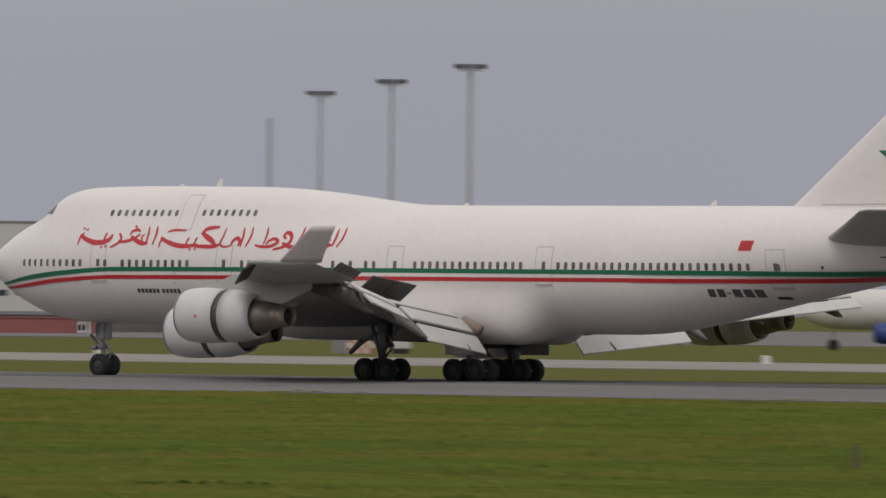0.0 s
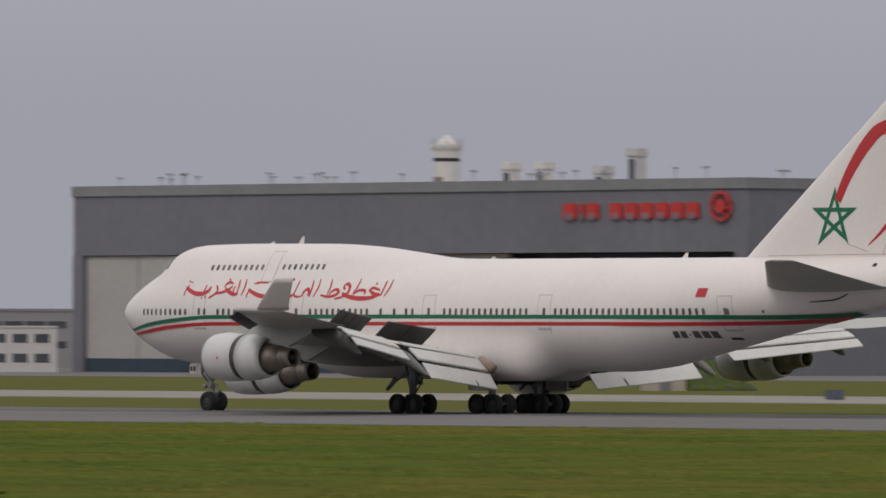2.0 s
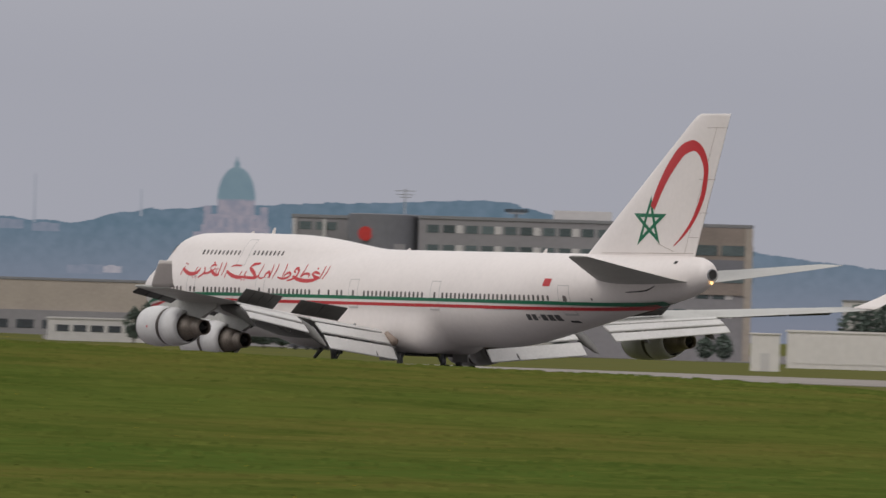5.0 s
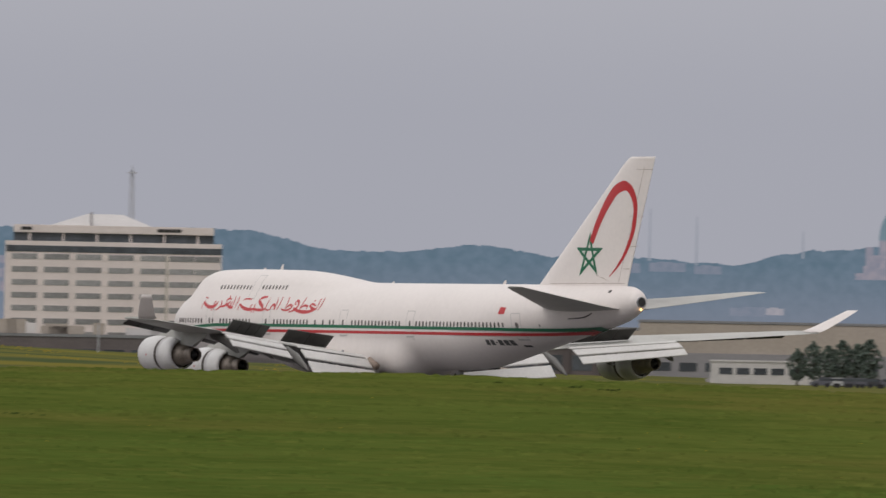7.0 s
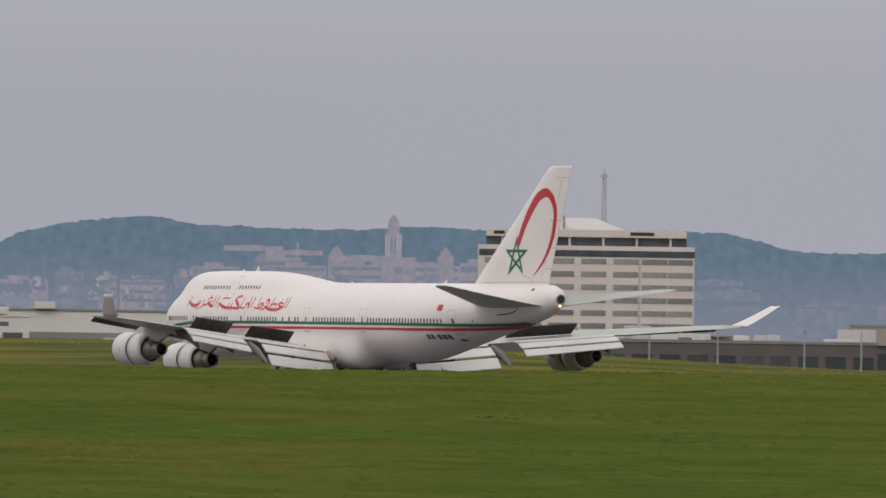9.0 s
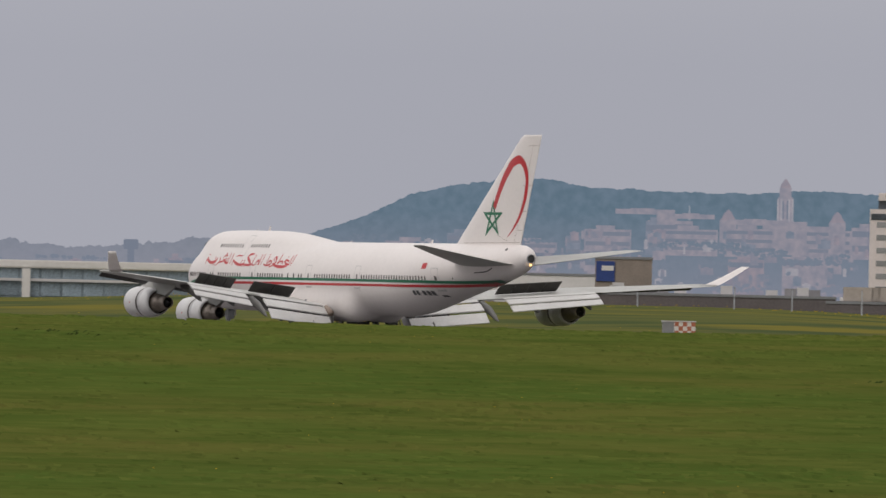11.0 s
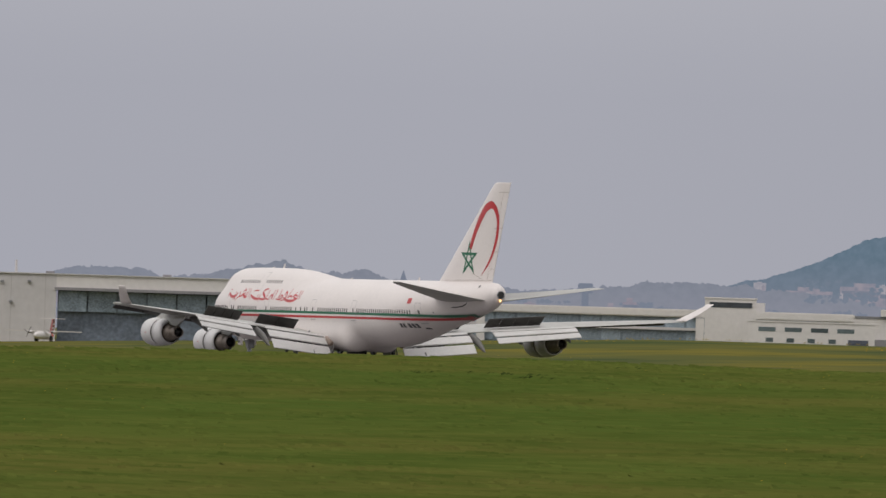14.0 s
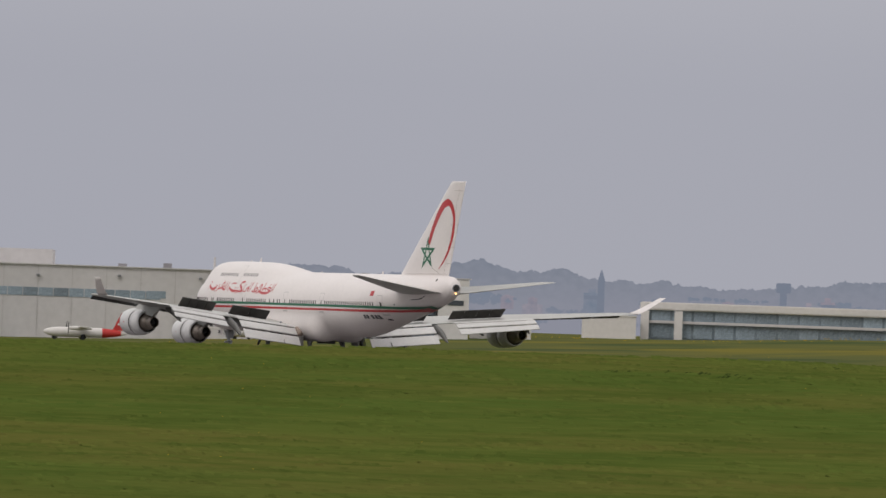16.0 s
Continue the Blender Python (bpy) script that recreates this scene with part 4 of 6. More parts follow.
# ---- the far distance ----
# hills and city carry their haze as painted, glowing colour
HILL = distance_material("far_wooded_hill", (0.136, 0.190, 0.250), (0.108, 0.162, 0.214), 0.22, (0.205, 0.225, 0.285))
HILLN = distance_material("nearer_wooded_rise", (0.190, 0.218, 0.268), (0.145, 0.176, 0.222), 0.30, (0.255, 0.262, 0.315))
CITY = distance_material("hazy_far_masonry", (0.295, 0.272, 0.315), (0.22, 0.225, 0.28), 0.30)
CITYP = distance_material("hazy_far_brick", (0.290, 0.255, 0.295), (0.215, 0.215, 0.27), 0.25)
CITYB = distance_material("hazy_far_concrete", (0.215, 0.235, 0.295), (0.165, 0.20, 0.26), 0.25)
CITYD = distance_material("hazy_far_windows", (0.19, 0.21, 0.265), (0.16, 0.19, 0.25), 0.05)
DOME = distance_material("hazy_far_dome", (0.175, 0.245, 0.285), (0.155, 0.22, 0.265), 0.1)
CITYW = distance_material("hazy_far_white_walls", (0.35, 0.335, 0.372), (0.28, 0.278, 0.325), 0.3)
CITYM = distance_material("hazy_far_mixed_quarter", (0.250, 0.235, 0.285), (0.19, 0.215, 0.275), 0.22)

HILL_LINE = [(36, 0.02), (46, 0.05), (49, 0.12), (50.4, 0.2), (51.3, 0.345), (51.7, 0.358), (52, 0.378), (52.9, 0.478), (53.83, 0.631), (54.2, 0.695), (54.5, 0.678), (55.3, 0.64), (55.85, 0.604), (56.21, 0.57), (56.46, 0.507), (57.1, 0.537), (57.46, 0.535), (57.9, 0.588), (58.4, 0.54), (58.71, 0.548), (59.17, 0.643), (59.4, 0.652), (60.5, 0.642), (60.8, 0.655), (61.3, 0.632), (62.06, 0.65), (62.33, 0.69), (62.65, 0.668), (63.03, 0.597), (63.34, 0.455), (63.62, 0.364), (64.2, 0.25), (65, 0.18), (72, 0.15)]
RISE_LINE = [(62.8, 0.20), (63.4, 0.285), (64.1, 0.325), (64.5, 0.285), (64.95, 0.255), (65.3, 0.283), (65.6, 0.28), (65.87, 0.338), (66.07, 0.316), (66.33, 0.373), (66.6, 0.31), (66.95, 0.27), (67.1, 0.312), (67.4, 0.313), (67.7, 0.25), (69, 0.24), (71, 0.2)]


def backdrop_ridge(name, label, line, d, mat, rough, az0, az1):
    """A ridge of wooded land far off: a slope that rises behind the plain to an uneven crest."""
    bm = bmesh.new()
    rows_ = []
    n = int((az1 - az0) / 0.009)
    for k in range(n + 1):
        az = az0 + (az1 - az0) * k / n
        el = curve_at(line, az) + rough * (noise.noise((az * 9, 0, 5)) + 0.7 * noise.noise((az * 34, 2, 5)) + 0.6 * abs(noise.noise((az * 62, 7, 5))) + 0.4 * noise.noise((az * 120, 4, 5)))
        rows_.append([bm.verts.new(site(az, d - 30, -3)), bm.verts.new(site(az, d - 10, over(el * 0.55, d - 10))), bm.verts.new(site(az, d, over(el, d)))])
    for a, b in zip(rows_, rows_[1:]):
        for i in range(2):
            bm.faces.new((a[i], b[i], b[i + 1], a[i + 1]))
    tagged(part(name, bm, mat), label, "hill", kind="structure")


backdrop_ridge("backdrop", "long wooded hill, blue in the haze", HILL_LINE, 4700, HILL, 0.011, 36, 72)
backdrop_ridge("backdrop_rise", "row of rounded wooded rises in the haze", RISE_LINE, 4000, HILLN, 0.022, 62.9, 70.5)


def turned(az, d, z=0.0):
    """A frame at a place in the plan: x to the side, y away from the camera, z up."""
    return Matrix.Translation(site(az, d, z)) @ pose(0, 0, 0, 0, 0, math.degrees(math.atan2(-math.sin(radians(az)), -math.cos(radians(az)))))


rs = random.Random(7)


def far_block(az0, az1, el0, el1, d=4300, mat=None, name="far_building", label="pale hazy city building below the hill", floors=0):
    """A city building far off, a plain block with a parapet and window bands."""
    w = d * radians(az1 - az0) / 2
    z0, z1 = over(el0, d), over(el1, d)
    t = thing(name, label, "building", "city below the hill", m=turned((az0 + az1) / 2, d))
    bm = bmesh.new()
    box(bm, (-w, 0, z0 - (12 if z0 < 24 and floors else 1.2)), (w, 14, z1))
    box(bm, (-w * 0.5, 2, z1), (w * 0.3, 10, z1 + (1.6 if floors else 0.4)))
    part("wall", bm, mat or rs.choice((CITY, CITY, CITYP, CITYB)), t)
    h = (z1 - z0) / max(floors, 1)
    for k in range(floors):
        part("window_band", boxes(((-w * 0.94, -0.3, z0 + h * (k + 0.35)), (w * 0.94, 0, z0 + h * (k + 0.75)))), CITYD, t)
    return t


# the dome of a great church on the hill
t = thing("domed_church", "great hazy stone church with a tall green dome", "church", m=turned(55.575, 4200))
dz = lambda el: over(el, 4200)
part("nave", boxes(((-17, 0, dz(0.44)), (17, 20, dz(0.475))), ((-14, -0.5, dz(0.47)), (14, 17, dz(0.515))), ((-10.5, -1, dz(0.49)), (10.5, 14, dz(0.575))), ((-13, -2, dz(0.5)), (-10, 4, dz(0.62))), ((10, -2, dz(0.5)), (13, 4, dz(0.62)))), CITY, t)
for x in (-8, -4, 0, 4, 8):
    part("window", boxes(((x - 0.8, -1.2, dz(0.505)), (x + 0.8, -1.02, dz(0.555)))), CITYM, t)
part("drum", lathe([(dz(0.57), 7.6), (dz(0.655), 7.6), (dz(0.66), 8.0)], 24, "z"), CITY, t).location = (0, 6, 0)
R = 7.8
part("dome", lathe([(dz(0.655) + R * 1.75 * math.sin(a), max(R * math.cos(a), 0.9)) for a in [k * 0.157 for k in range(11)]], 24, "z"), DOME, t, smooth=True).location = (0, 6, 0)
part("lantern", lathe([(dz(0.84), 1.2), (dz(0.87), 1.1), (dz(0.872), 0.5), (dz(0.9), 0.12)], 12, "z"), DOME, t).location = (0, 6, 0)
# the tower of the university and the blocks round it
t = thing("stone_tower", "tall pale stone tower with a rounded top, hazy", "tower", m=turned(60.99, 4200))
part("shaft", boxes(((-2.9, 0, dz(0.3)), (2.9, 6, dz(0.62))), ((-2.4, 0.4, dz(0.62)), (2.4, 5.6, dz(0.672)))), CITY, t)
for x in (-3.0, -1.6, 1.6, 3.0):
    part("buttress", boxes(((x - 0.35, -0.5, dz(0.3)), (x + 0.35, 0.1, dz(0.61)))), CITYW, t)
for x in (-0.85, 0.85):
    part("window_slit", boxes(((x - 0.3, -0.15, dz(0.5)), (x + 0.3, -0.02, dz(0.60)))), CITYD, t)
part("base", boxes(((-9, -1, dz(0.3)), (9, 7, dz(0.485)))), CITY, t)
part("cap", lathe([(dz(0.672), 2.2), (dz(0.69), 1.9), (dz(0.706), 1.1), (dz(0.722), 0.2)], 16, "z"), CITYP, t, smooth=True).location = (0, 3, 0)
for az in (60.70, 61.305):
    t = thing("stone_turret", "pale hazy stone pavilion with a pointed roof", "building", "city below the hill", m=turned(az, 4200))
    part("wall", boxes(((-3.4, 0, dz(0.3)), (3.4, 6, dz(0.485)))), CITY, t)
    part("roof", lathe([(dz(0.485), 3.2), (dz(0.508), 2.2), (dz(0.527), 1.5), (dz(0.545), 0.2)], 12, "z"), CITYP, t).location = (0, 3, 0)
CITY_BLOCKS = [(60.45, 60.62, 0.3, 0.46, 2), (60.62, 60.95, 0.3, 0.44, 3), (61.05, 61.32, 0.3, 0.44, 3), (61.36, 61.66, 0.3, 0.43, 3), (61.5, 61.75, 0.40, 0.475, 1), (61.66, 61.76, 0.3, 0.47, 2), (61.84, 62.1, 0.2, 0.42, 4), (62.12, 62.2, 0.2, 0.38, 3), (62.25, 62.5, 0.2, 0.34, 3)]
CITY_BLOCKS += [(62.52, 62.62, 0.15, 0.36, 4), (62.7, 62.86, 0.15, 0.38, 4), (62.9, 63.2, 0.15, 0.33, 2), (63.24, 63.5, 0.15, 0.30, 2), (60.75, 61.0, 0.22, 0.29, 1), (61.1, 61.3, 0.2, 0.27, 1), (62.0, 62.2, 0.15, 0.28, 2), (57.0, 57.14, 0.47, 0.505, 0), (56.55, 56.7, 0.47, 0.497, 0), (56.75, 56.95, 0.48, 0.512, 0), (58.95, 59.34, 0.29, 0.32, 0), (59.0, 59.18, 0.31, 0.335, 0), (59.05, 59.3, 0.37, 0.385, 0)]
CITY_BLOCKS += [(58.2, 58.7, 0.245, 0.26, 0), (58.45, 58.75, 0.225, 0.25, 1), (58.8, 59.2, 0.22, 0.235, 0), (58.1, 58.3, 0.25, 0.275, 0), (58.5, 58.58, 0.26, 0.28, 0), (57.3, 57.6, 0.2, 0.225, 0), (56.2, 56.5, 0.24, 0.27, 0)]
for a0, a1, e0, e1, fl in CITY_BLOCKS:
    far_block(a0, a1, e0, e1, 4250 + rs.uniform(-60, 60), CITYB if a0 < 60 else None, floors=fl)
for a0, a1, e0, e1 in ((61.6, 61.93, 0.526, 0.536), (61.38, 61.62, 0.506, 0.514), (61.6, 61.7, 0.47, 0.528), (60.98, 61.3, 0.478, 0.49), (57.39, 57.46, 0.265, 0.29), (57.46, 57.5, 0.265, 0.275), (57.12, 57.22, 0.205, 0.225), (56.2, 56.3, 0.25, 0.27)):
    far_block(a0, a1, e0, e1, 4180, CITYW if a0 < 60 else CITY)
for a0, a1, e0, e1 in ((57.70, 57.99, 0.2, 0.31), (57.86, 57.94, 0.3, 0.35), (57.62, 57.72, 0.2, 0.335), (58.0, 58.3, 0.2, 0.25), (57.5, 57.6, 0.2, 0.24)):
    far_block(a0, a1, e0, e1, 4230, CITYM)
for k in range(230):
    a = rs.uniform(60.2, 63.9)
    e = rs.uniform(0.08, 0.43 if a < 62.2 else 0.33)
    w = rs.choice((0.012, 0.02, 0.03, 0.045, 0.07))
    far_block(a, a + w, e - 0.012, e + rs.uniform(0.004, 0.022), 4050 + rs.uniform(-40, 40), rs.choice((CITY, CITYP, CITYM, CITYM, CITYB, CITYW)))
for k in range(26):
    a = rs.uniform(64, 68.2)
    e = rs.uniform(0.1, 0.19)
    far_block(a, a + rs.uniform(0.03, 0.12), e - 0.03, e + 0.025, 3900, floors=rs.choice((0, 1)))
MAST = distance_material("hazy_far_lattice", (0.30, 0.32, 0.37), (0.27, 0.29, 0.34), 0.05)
for az, e0, e1 in ((56.95, 0.52, 0.81), (56.69, 0.5, 0.77), (56.1, 0.55, 0.7), (61.52, 0.48, 0.56)):
    t = thing("radio_mast", "thin hazy radio mast on the hill", "mast", "masts on the hill", m=turned(az, 4600))
    bm = bmesh.new()
    rod(bm, (0, 0, over(e0, 4600)), (0, 0, over(e1, 4600)), 0.5, 0.25, 6)
    part("pole", bm, MAST, t)


def far_woods():
    """Dark tree masses among the far houses, one joined backdrop."""
    rr_ = random.Random(17)
    verts, faces = [], []
    for k in range(14000):
        az = rr_.uniform(59.5, 68.5)
        top = 0.36 if az < 63.4 else 0.2
        c = site(az, 3950 + rr_.uniform(-60, 60), over(rr_.uniform(0.02, top), 3950))
        if noise.noise((az * 3.4, c.z / 3.4, 3)) < 0.14:
            continue
        r_ = rr_.uniform(0.3, 0.95)
        i = len(verts)
        side_ = Vector((-math.cos(radians(az)), -math.sin(radians(az)), 0))
        ring = [c + side_ * (r_ * 1.2 * math.cos(a) * rr_.uniform(0.6, 1.3)) + Vector((0, 0, r_ * math.sin(a) * rr_.uniform(0.6, 1.3))) for a in (2 * math.pi * j / 9 for j in range(9))]
        verts += [tuple(v) for v in ring] + [tuple(c + Vector((math.sin(radians(az)) * -2, math.cos(radians(az)) * 2, 0)))]
        faces += [(i + j, i + (j + 1) % 9, i + 9) for j in range(9)]
    me = bpy.data.meshes.new("far_woods")
    me.from_pydata(verts, [], faces)
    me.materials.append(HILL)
    tagged(new("far_woods", me), "blue hazy tree masses among the far houses", "woods", kind="stuff")


far_woods()

# ---- airport buildings and things beyond the runway ----
DARKCLAD = material("dark_grey_cladding", (0.185, 0.185, 0.212), 0.6, vary=0.1, scale=0.05, spec=0.3)
TRIMGREY = material("grey_roof_trim", (0.24, 0.24, 0.25), 0.6, vary=0.1, scale=0.2, spec=0.3)
DOORLEAF = material("pale_hangar_door", (0.43, 0.41, 0.39), 0.65, vary=0.08, scale=0.1, spec=0.3)
BEIGE = material("beige_hangar_door", (0.48, 0.43, 0.37), 0.65, vary=0.08, scale=0.1, spec=0.3)
BLUEBAND = material("dark_blue_base_band", (0.035, 0.06, 0.09), 0.5, vary=0.2, scale=0.3)
SIGNRED = material("red_sign_letters", (0.55, 0.035, 0.03), 0.5, vary=0.08, scale=1)
# dark tone for painted bay shade, also for louvres and a sign board
SHADEDARK = material("dark_interior", (0.11, 0.125, 0.165), 0.8, vary=0.3, scale=0.2)
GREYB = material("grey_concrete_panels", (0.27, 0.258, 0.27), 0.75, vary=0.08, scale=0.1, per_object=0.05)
GREYD = material("darker_grey_render", (0.17, 0.17, 0.19), 0.75, vary=0.08, scale=0.1)
BROWN = material("brown_grey_brick", (0.28, 0.23, 0.20), 0.8, vary=0.14, scale=0.3)
TANB = material("tan_concrete", (0.41, 0.355, 0.305), 0.8, vary=0.1, scale=0.15)
CREAM = material("cream_precast_concrete", (0.74, 0.655, 0.635), 0.75, vary=0.08, scale=0.15)
PALE = material("pale_grey_cladding", (0.56, 0.535, 0.53), 0.65, vary=0.07, scale=0.08)
WHITEB = material("white_building_panels", (0.68, 0.645, 0.62), 0.6, vary=0.06, scale=0.1)
DARKB = material("dark_brown_brick", (0.14, 0.118, 0.118), 0.8, vary=0.15, scale=0.2)
# green-grey glass, made paler to carry the haze before it
PANE = material("green_grey_window_glass", (0.13, 0.165, 0.17), 0.2, vary=0.35, scale=0.4, per_object=0.35)
PANED = material("dark_window_glass", (0.085, 0.095, 0.11), 0.2, vary=0.3, scale=0.3, per_object=0.3)
TEAL = material("teal_glazing", (0.30, 0.365, 0.42), 0.25, vary=0.3, scale=0.3, per_object=0.25)
POLE = material("galvanised_pole", (0.40, 0.41, 0.44), 0.6, 0.0, vary=0.1, scale=1)
# leaf green lifted and greyed: haze is put into the base colour
HAZELEAF = material("tree_leaves", (0.145, 0.175, 0.145), 0.9, vary=0.3, scale=0.8, color2=(0.10, 0.132, 0.115), spec=0.1)
BARK = material("bark", (0.09, 0.075, 0.06), 0.9, vary=0.3, scale=3)
CARW = material("pale_car_paint", (0.42, 0.42, 0.43), 0.3, coat=0.4, vary=0.03, per_object=0.2)
CARD = material("dark_car_paint", (0.08, 0.08, 0.1), 0.3, coat=0.4, vary=0.05, per_object=0.5)
BLUESIGN = material("blue_sign_panel", (0.02, 0.05, 0.22), 0.5, vary=0.1)
GRAVEL = material("pale_gravel", (0.35, 0.29, 0.245), 0.9, vary=0.2, scale=0.6, bump=0.6)
DULLRED = material("dull_red_paint", (0.30, 0.10, 0.095), 0.6, vary=0.15, scale=0.3)
ORANGE = material("orange_checker_paint", (0.42, 0.13, 0.07), 0.6, vary=0.1)


def pane_mesh(name, w, h, mat, deep=0.12):
    """A window pane set in a thin frame, shared by all windows of a building."""
    bm = boxes(((-w / 2, -0.03, 0), (w / 2, deep, h)))
    me = bpy.data.meshes.new(name)
    bm.to_mesh(me)
    bm.free()
    me.materials.append(mat)
    return me


def put(name, me, parent, x, y, z):
    o = new(name, me)
    o.parent = parent
    o.location = (x, y, z)
    return o


def house(name, label, az0, az1, d, el, deep, mat, z0=-1.0, category="building", parapet=0.5):
    """A flat-roofed building that faces the runway: body, roof edge. Returns the thing, its half width and its height."""
    w = d * radians(az1 - az0) / 2
    h = over(el, d)
    t = thing(name, label, category, m=turned((az0 + az1) / 2, d))
    part("wall", boxes(((-w, 0, z0), (w, deep, h - parapet))), mat, t)
    part("roof_edge", boxes(((-w - 0.15, -0.15, h - parapet), (w + 0.15, deep + 0.15, h)), bevel=0.05), mat if parapet < 0.45 else TRIMGREY, t, "flat roof with a plain edge")
    return t, w, h


def window_rows(t, me, rows_z, xs, y=-0.02):
    for z in rows_z:
        for x in xs:
            put("window", me, t, x, y, z)


def steps(a, b, n):
    return [a + (b - a) * (k + 0.5) / n for k in range(n)]


# -- the great maintenance hangar
def build_hangar():
    x0, x1, y0, y1, top = 1027.5, 1171.0, -1023.0, -1098.7, 27.9
    t = thing("hangar", "large dark grey maintenance hangar with a red sign", "hangar")
    part("fascia", boxes(((x0, y0 - 0.8, 17.5), (x1, y0, top - 1.6))), DARKCLAD, t, "dark grey clad front above the doors")
    part("side_wall", boxes(((x0, y1, 0), (x0 + 0.8, y0 - 0.81, top - 1.6))), DARKCLAD, t, "dark grey clad side wall")
    part("side_wall", boxes(((x1 - 0.8, y1, 0), (x1, y0 - 0.81, top - 1.6))), DARKCLAD, t)
    part("rear_wall", boxes(((x0 + 0.8, y1, 0), (x1 - 0.8, y1 + 0.8, top - 1.6))), DARKCLAD, t)
    part("roof", boxes(((x0 - 0.3, y1 - 0.3, top - 1.6), (x1 + 0.3, y0 + 0.3, top)), bevel=0.1), TRIMGREY, t, "grey metal roof edge")
    for k in range(47):
        put("cladding_rib", rib, t, x0 + 1.5 + k * 3.04, y0, 17.6)
    for k in range(24):
        put("cladding_rib", rib2, t, x0, y0 - 2 - k * 3.1, 0.1)
    # piers and door leaves
    for a, b in ((x1 - 2.4, x1 - 0.1), (1096.6, 1098.2), (x0 + 0.1, x0 + 2.2)):
        part("pier", boxes(((a, y0 - 1.4, 0), (b, y0 + 0.25, 17.5))), DARKCLAD, t)
    n = 6
    for k in range(n):
        a = 1098.2 + (1168.6 - 1098.2) * k / n
        d = part("door_leaf", boxes(((a + 0.1, y0 - 1.2, 2.1), (a + 11.6, y0 - 0.5, 17.4))), DOORLEAF, t, "pale grey sliding door leaf")
        part("base_band", boxes(((a + 0.05, y0 - 1.2, 0.02), (a + 11.68, y0 - 0.42, 2.08))), BLUEBAND, d, "dark blue band at the foot of the door")
    for k in range(2):
        a = 1077.6 + 9.4 * k
        part("door_leaf", boxes(((a + 0.05, y0 - 2.2, 0.02), (a + 9.3, y0 - 1.5, 17.4))), BEIGE, t, "beige sliding door leaf pushed aside")
    part("inner_floor", boxes(((x0 + 1, y1 + 1, -0.1), (x1 - 3, y0 - 2.4, 0.09))), CONCRETE, t)
    # dark sheet near the front paints the shade of the deep bay
    part("inner_back", boxes(((x0 + 1, y0 - 7.5, 0.1), (1096, y0 - 7, 17.4))), SHADEDARK, t, "dark sheet standing for the shade of the deep bay")
    # the sign: plain red bars and a ring with a leaf shape
    bars = [(1036.9, 1039.6), (1040.1, 1042.8), (1043.2, 1045.7), (1046.2, 1048.9), (1049.4, 1052.0), (1052.5, 1055.1), (1057.2, 1059.8), (1060.3, 1061.2), (1061.8, 1064.6)]
    for a, b in bars:
        s = part("sign_bar", boxes(((a, y0 + 0.02, 22.2), (b, y0 + 0.4, 24.5)), bevel=0.15), SIGNRED, t, "red bar of the hangar sign")
        part("sign_bar_gap", boxes(((a + 0.8, y0 + 0.4, 22.1), (b - 0.75, y0 + 0.43, 23.1))), DARKCLAD, s)
    c = Vector((1032.4, y0 + 0.3, 23.9))
    bm = bmesh.new()
    rings(bm, [[c + Vector((r * math.cos(a), dy, r * math.sin(a))) for a in (2 * math.pi * k / 40 for k in range(40))] for r, dy in ((1.75, 0), (1.75, 0.3), (2.15, 0.3), (2.15, 0), (1.75, 0))], caps=False)
    part("sign_ring", bm, SIGNRED, t, "red ring of the hangar sign")
    bm = bmesh.new()
    pts = [(0.35 if k % 2 else 1.55) for k in range(14)]
    loop = [(r * math.sin(2 * math.pi * k / 14), r * math.cos(2 * math.pi * k / 14)) for k, r in enumerate(pts)]
    rings(bm, [[c + Vector((x * 1.05 + (0.2 * math.copysign(1, x) if abs(x) > .3 else 0), dy, z * 1.08)) for x, z in loop] for dy in (0.0, 0.28)])
    part("sign_leaf", bm, SIGNRED, t, "red pointed shape inside the ring")
    part("sign_disc", lathe([(0.0, 0.95), (0.27, 0.95)], 24, "y"), SIGNRED, t).location = c
    # on the roof
    for az0, az1, e1, kind in ((46.49, 46.38, 1.037, 0), (46.30, 46.20, 1.038, 0), (45.97, 45.88, 1.008, 1), (45.79, 45.69, 1.103, 1)):
        xm = 1050 * math.tan(radians((az0 + az1) / 2))
        xa, xb = xm + 1.0, xm - 1.0
        h = 4.1 + 1500 * math.tan(radians(e1))
        u = part("roof_unit", boxes(((xb, -1051, top - 0.1), (xa, -1049, h - 1.2)), ((xb - 0.15, -1051.2, h - 1.2), (xa + 0.15, -1048.8, h)), bevel=0.08), WHITEB if not kind else PALE, t, "boxy rooftop air unit")
        part("louvre", boxes(((xb + 0.4, -1049, top + 0.5), (xa - 0.4, -1048.93, h - 1.6))), SHADEDARK, u)
    tx = 1050 * math.tan(radians(46.93))
    tw = part("tank_tower", lathe([(top - 0.1, 1.95), (31.6, 1.95), (31.62, 1.85), (32.1, 1.85), (32.12, 1.98), (33.1, 2.05), (33.7, 2.35), (34.15, 2.4), (34.2, 1.5), (34.7, 1.3), (34.9, 0.9), (35.5, 0.5), (35.6, 0.1)], 20, "z"), WHITEB, t, "white round water tank on the roof")
    tw.location = (tx, -1055, 0)
    part("dark_band", lathe([(31.6, 2.0), (32.12, 2.0)], 20, "z"), HOLE, tw)
    part("red_base", boxes(((-0.9, 1.2, top - 0.1), (0.6, 2.15, 29.3))), BROWN, tw, "rusty red lower part")
    for k in range(8):
        a = 2 * math.pi * k / 8
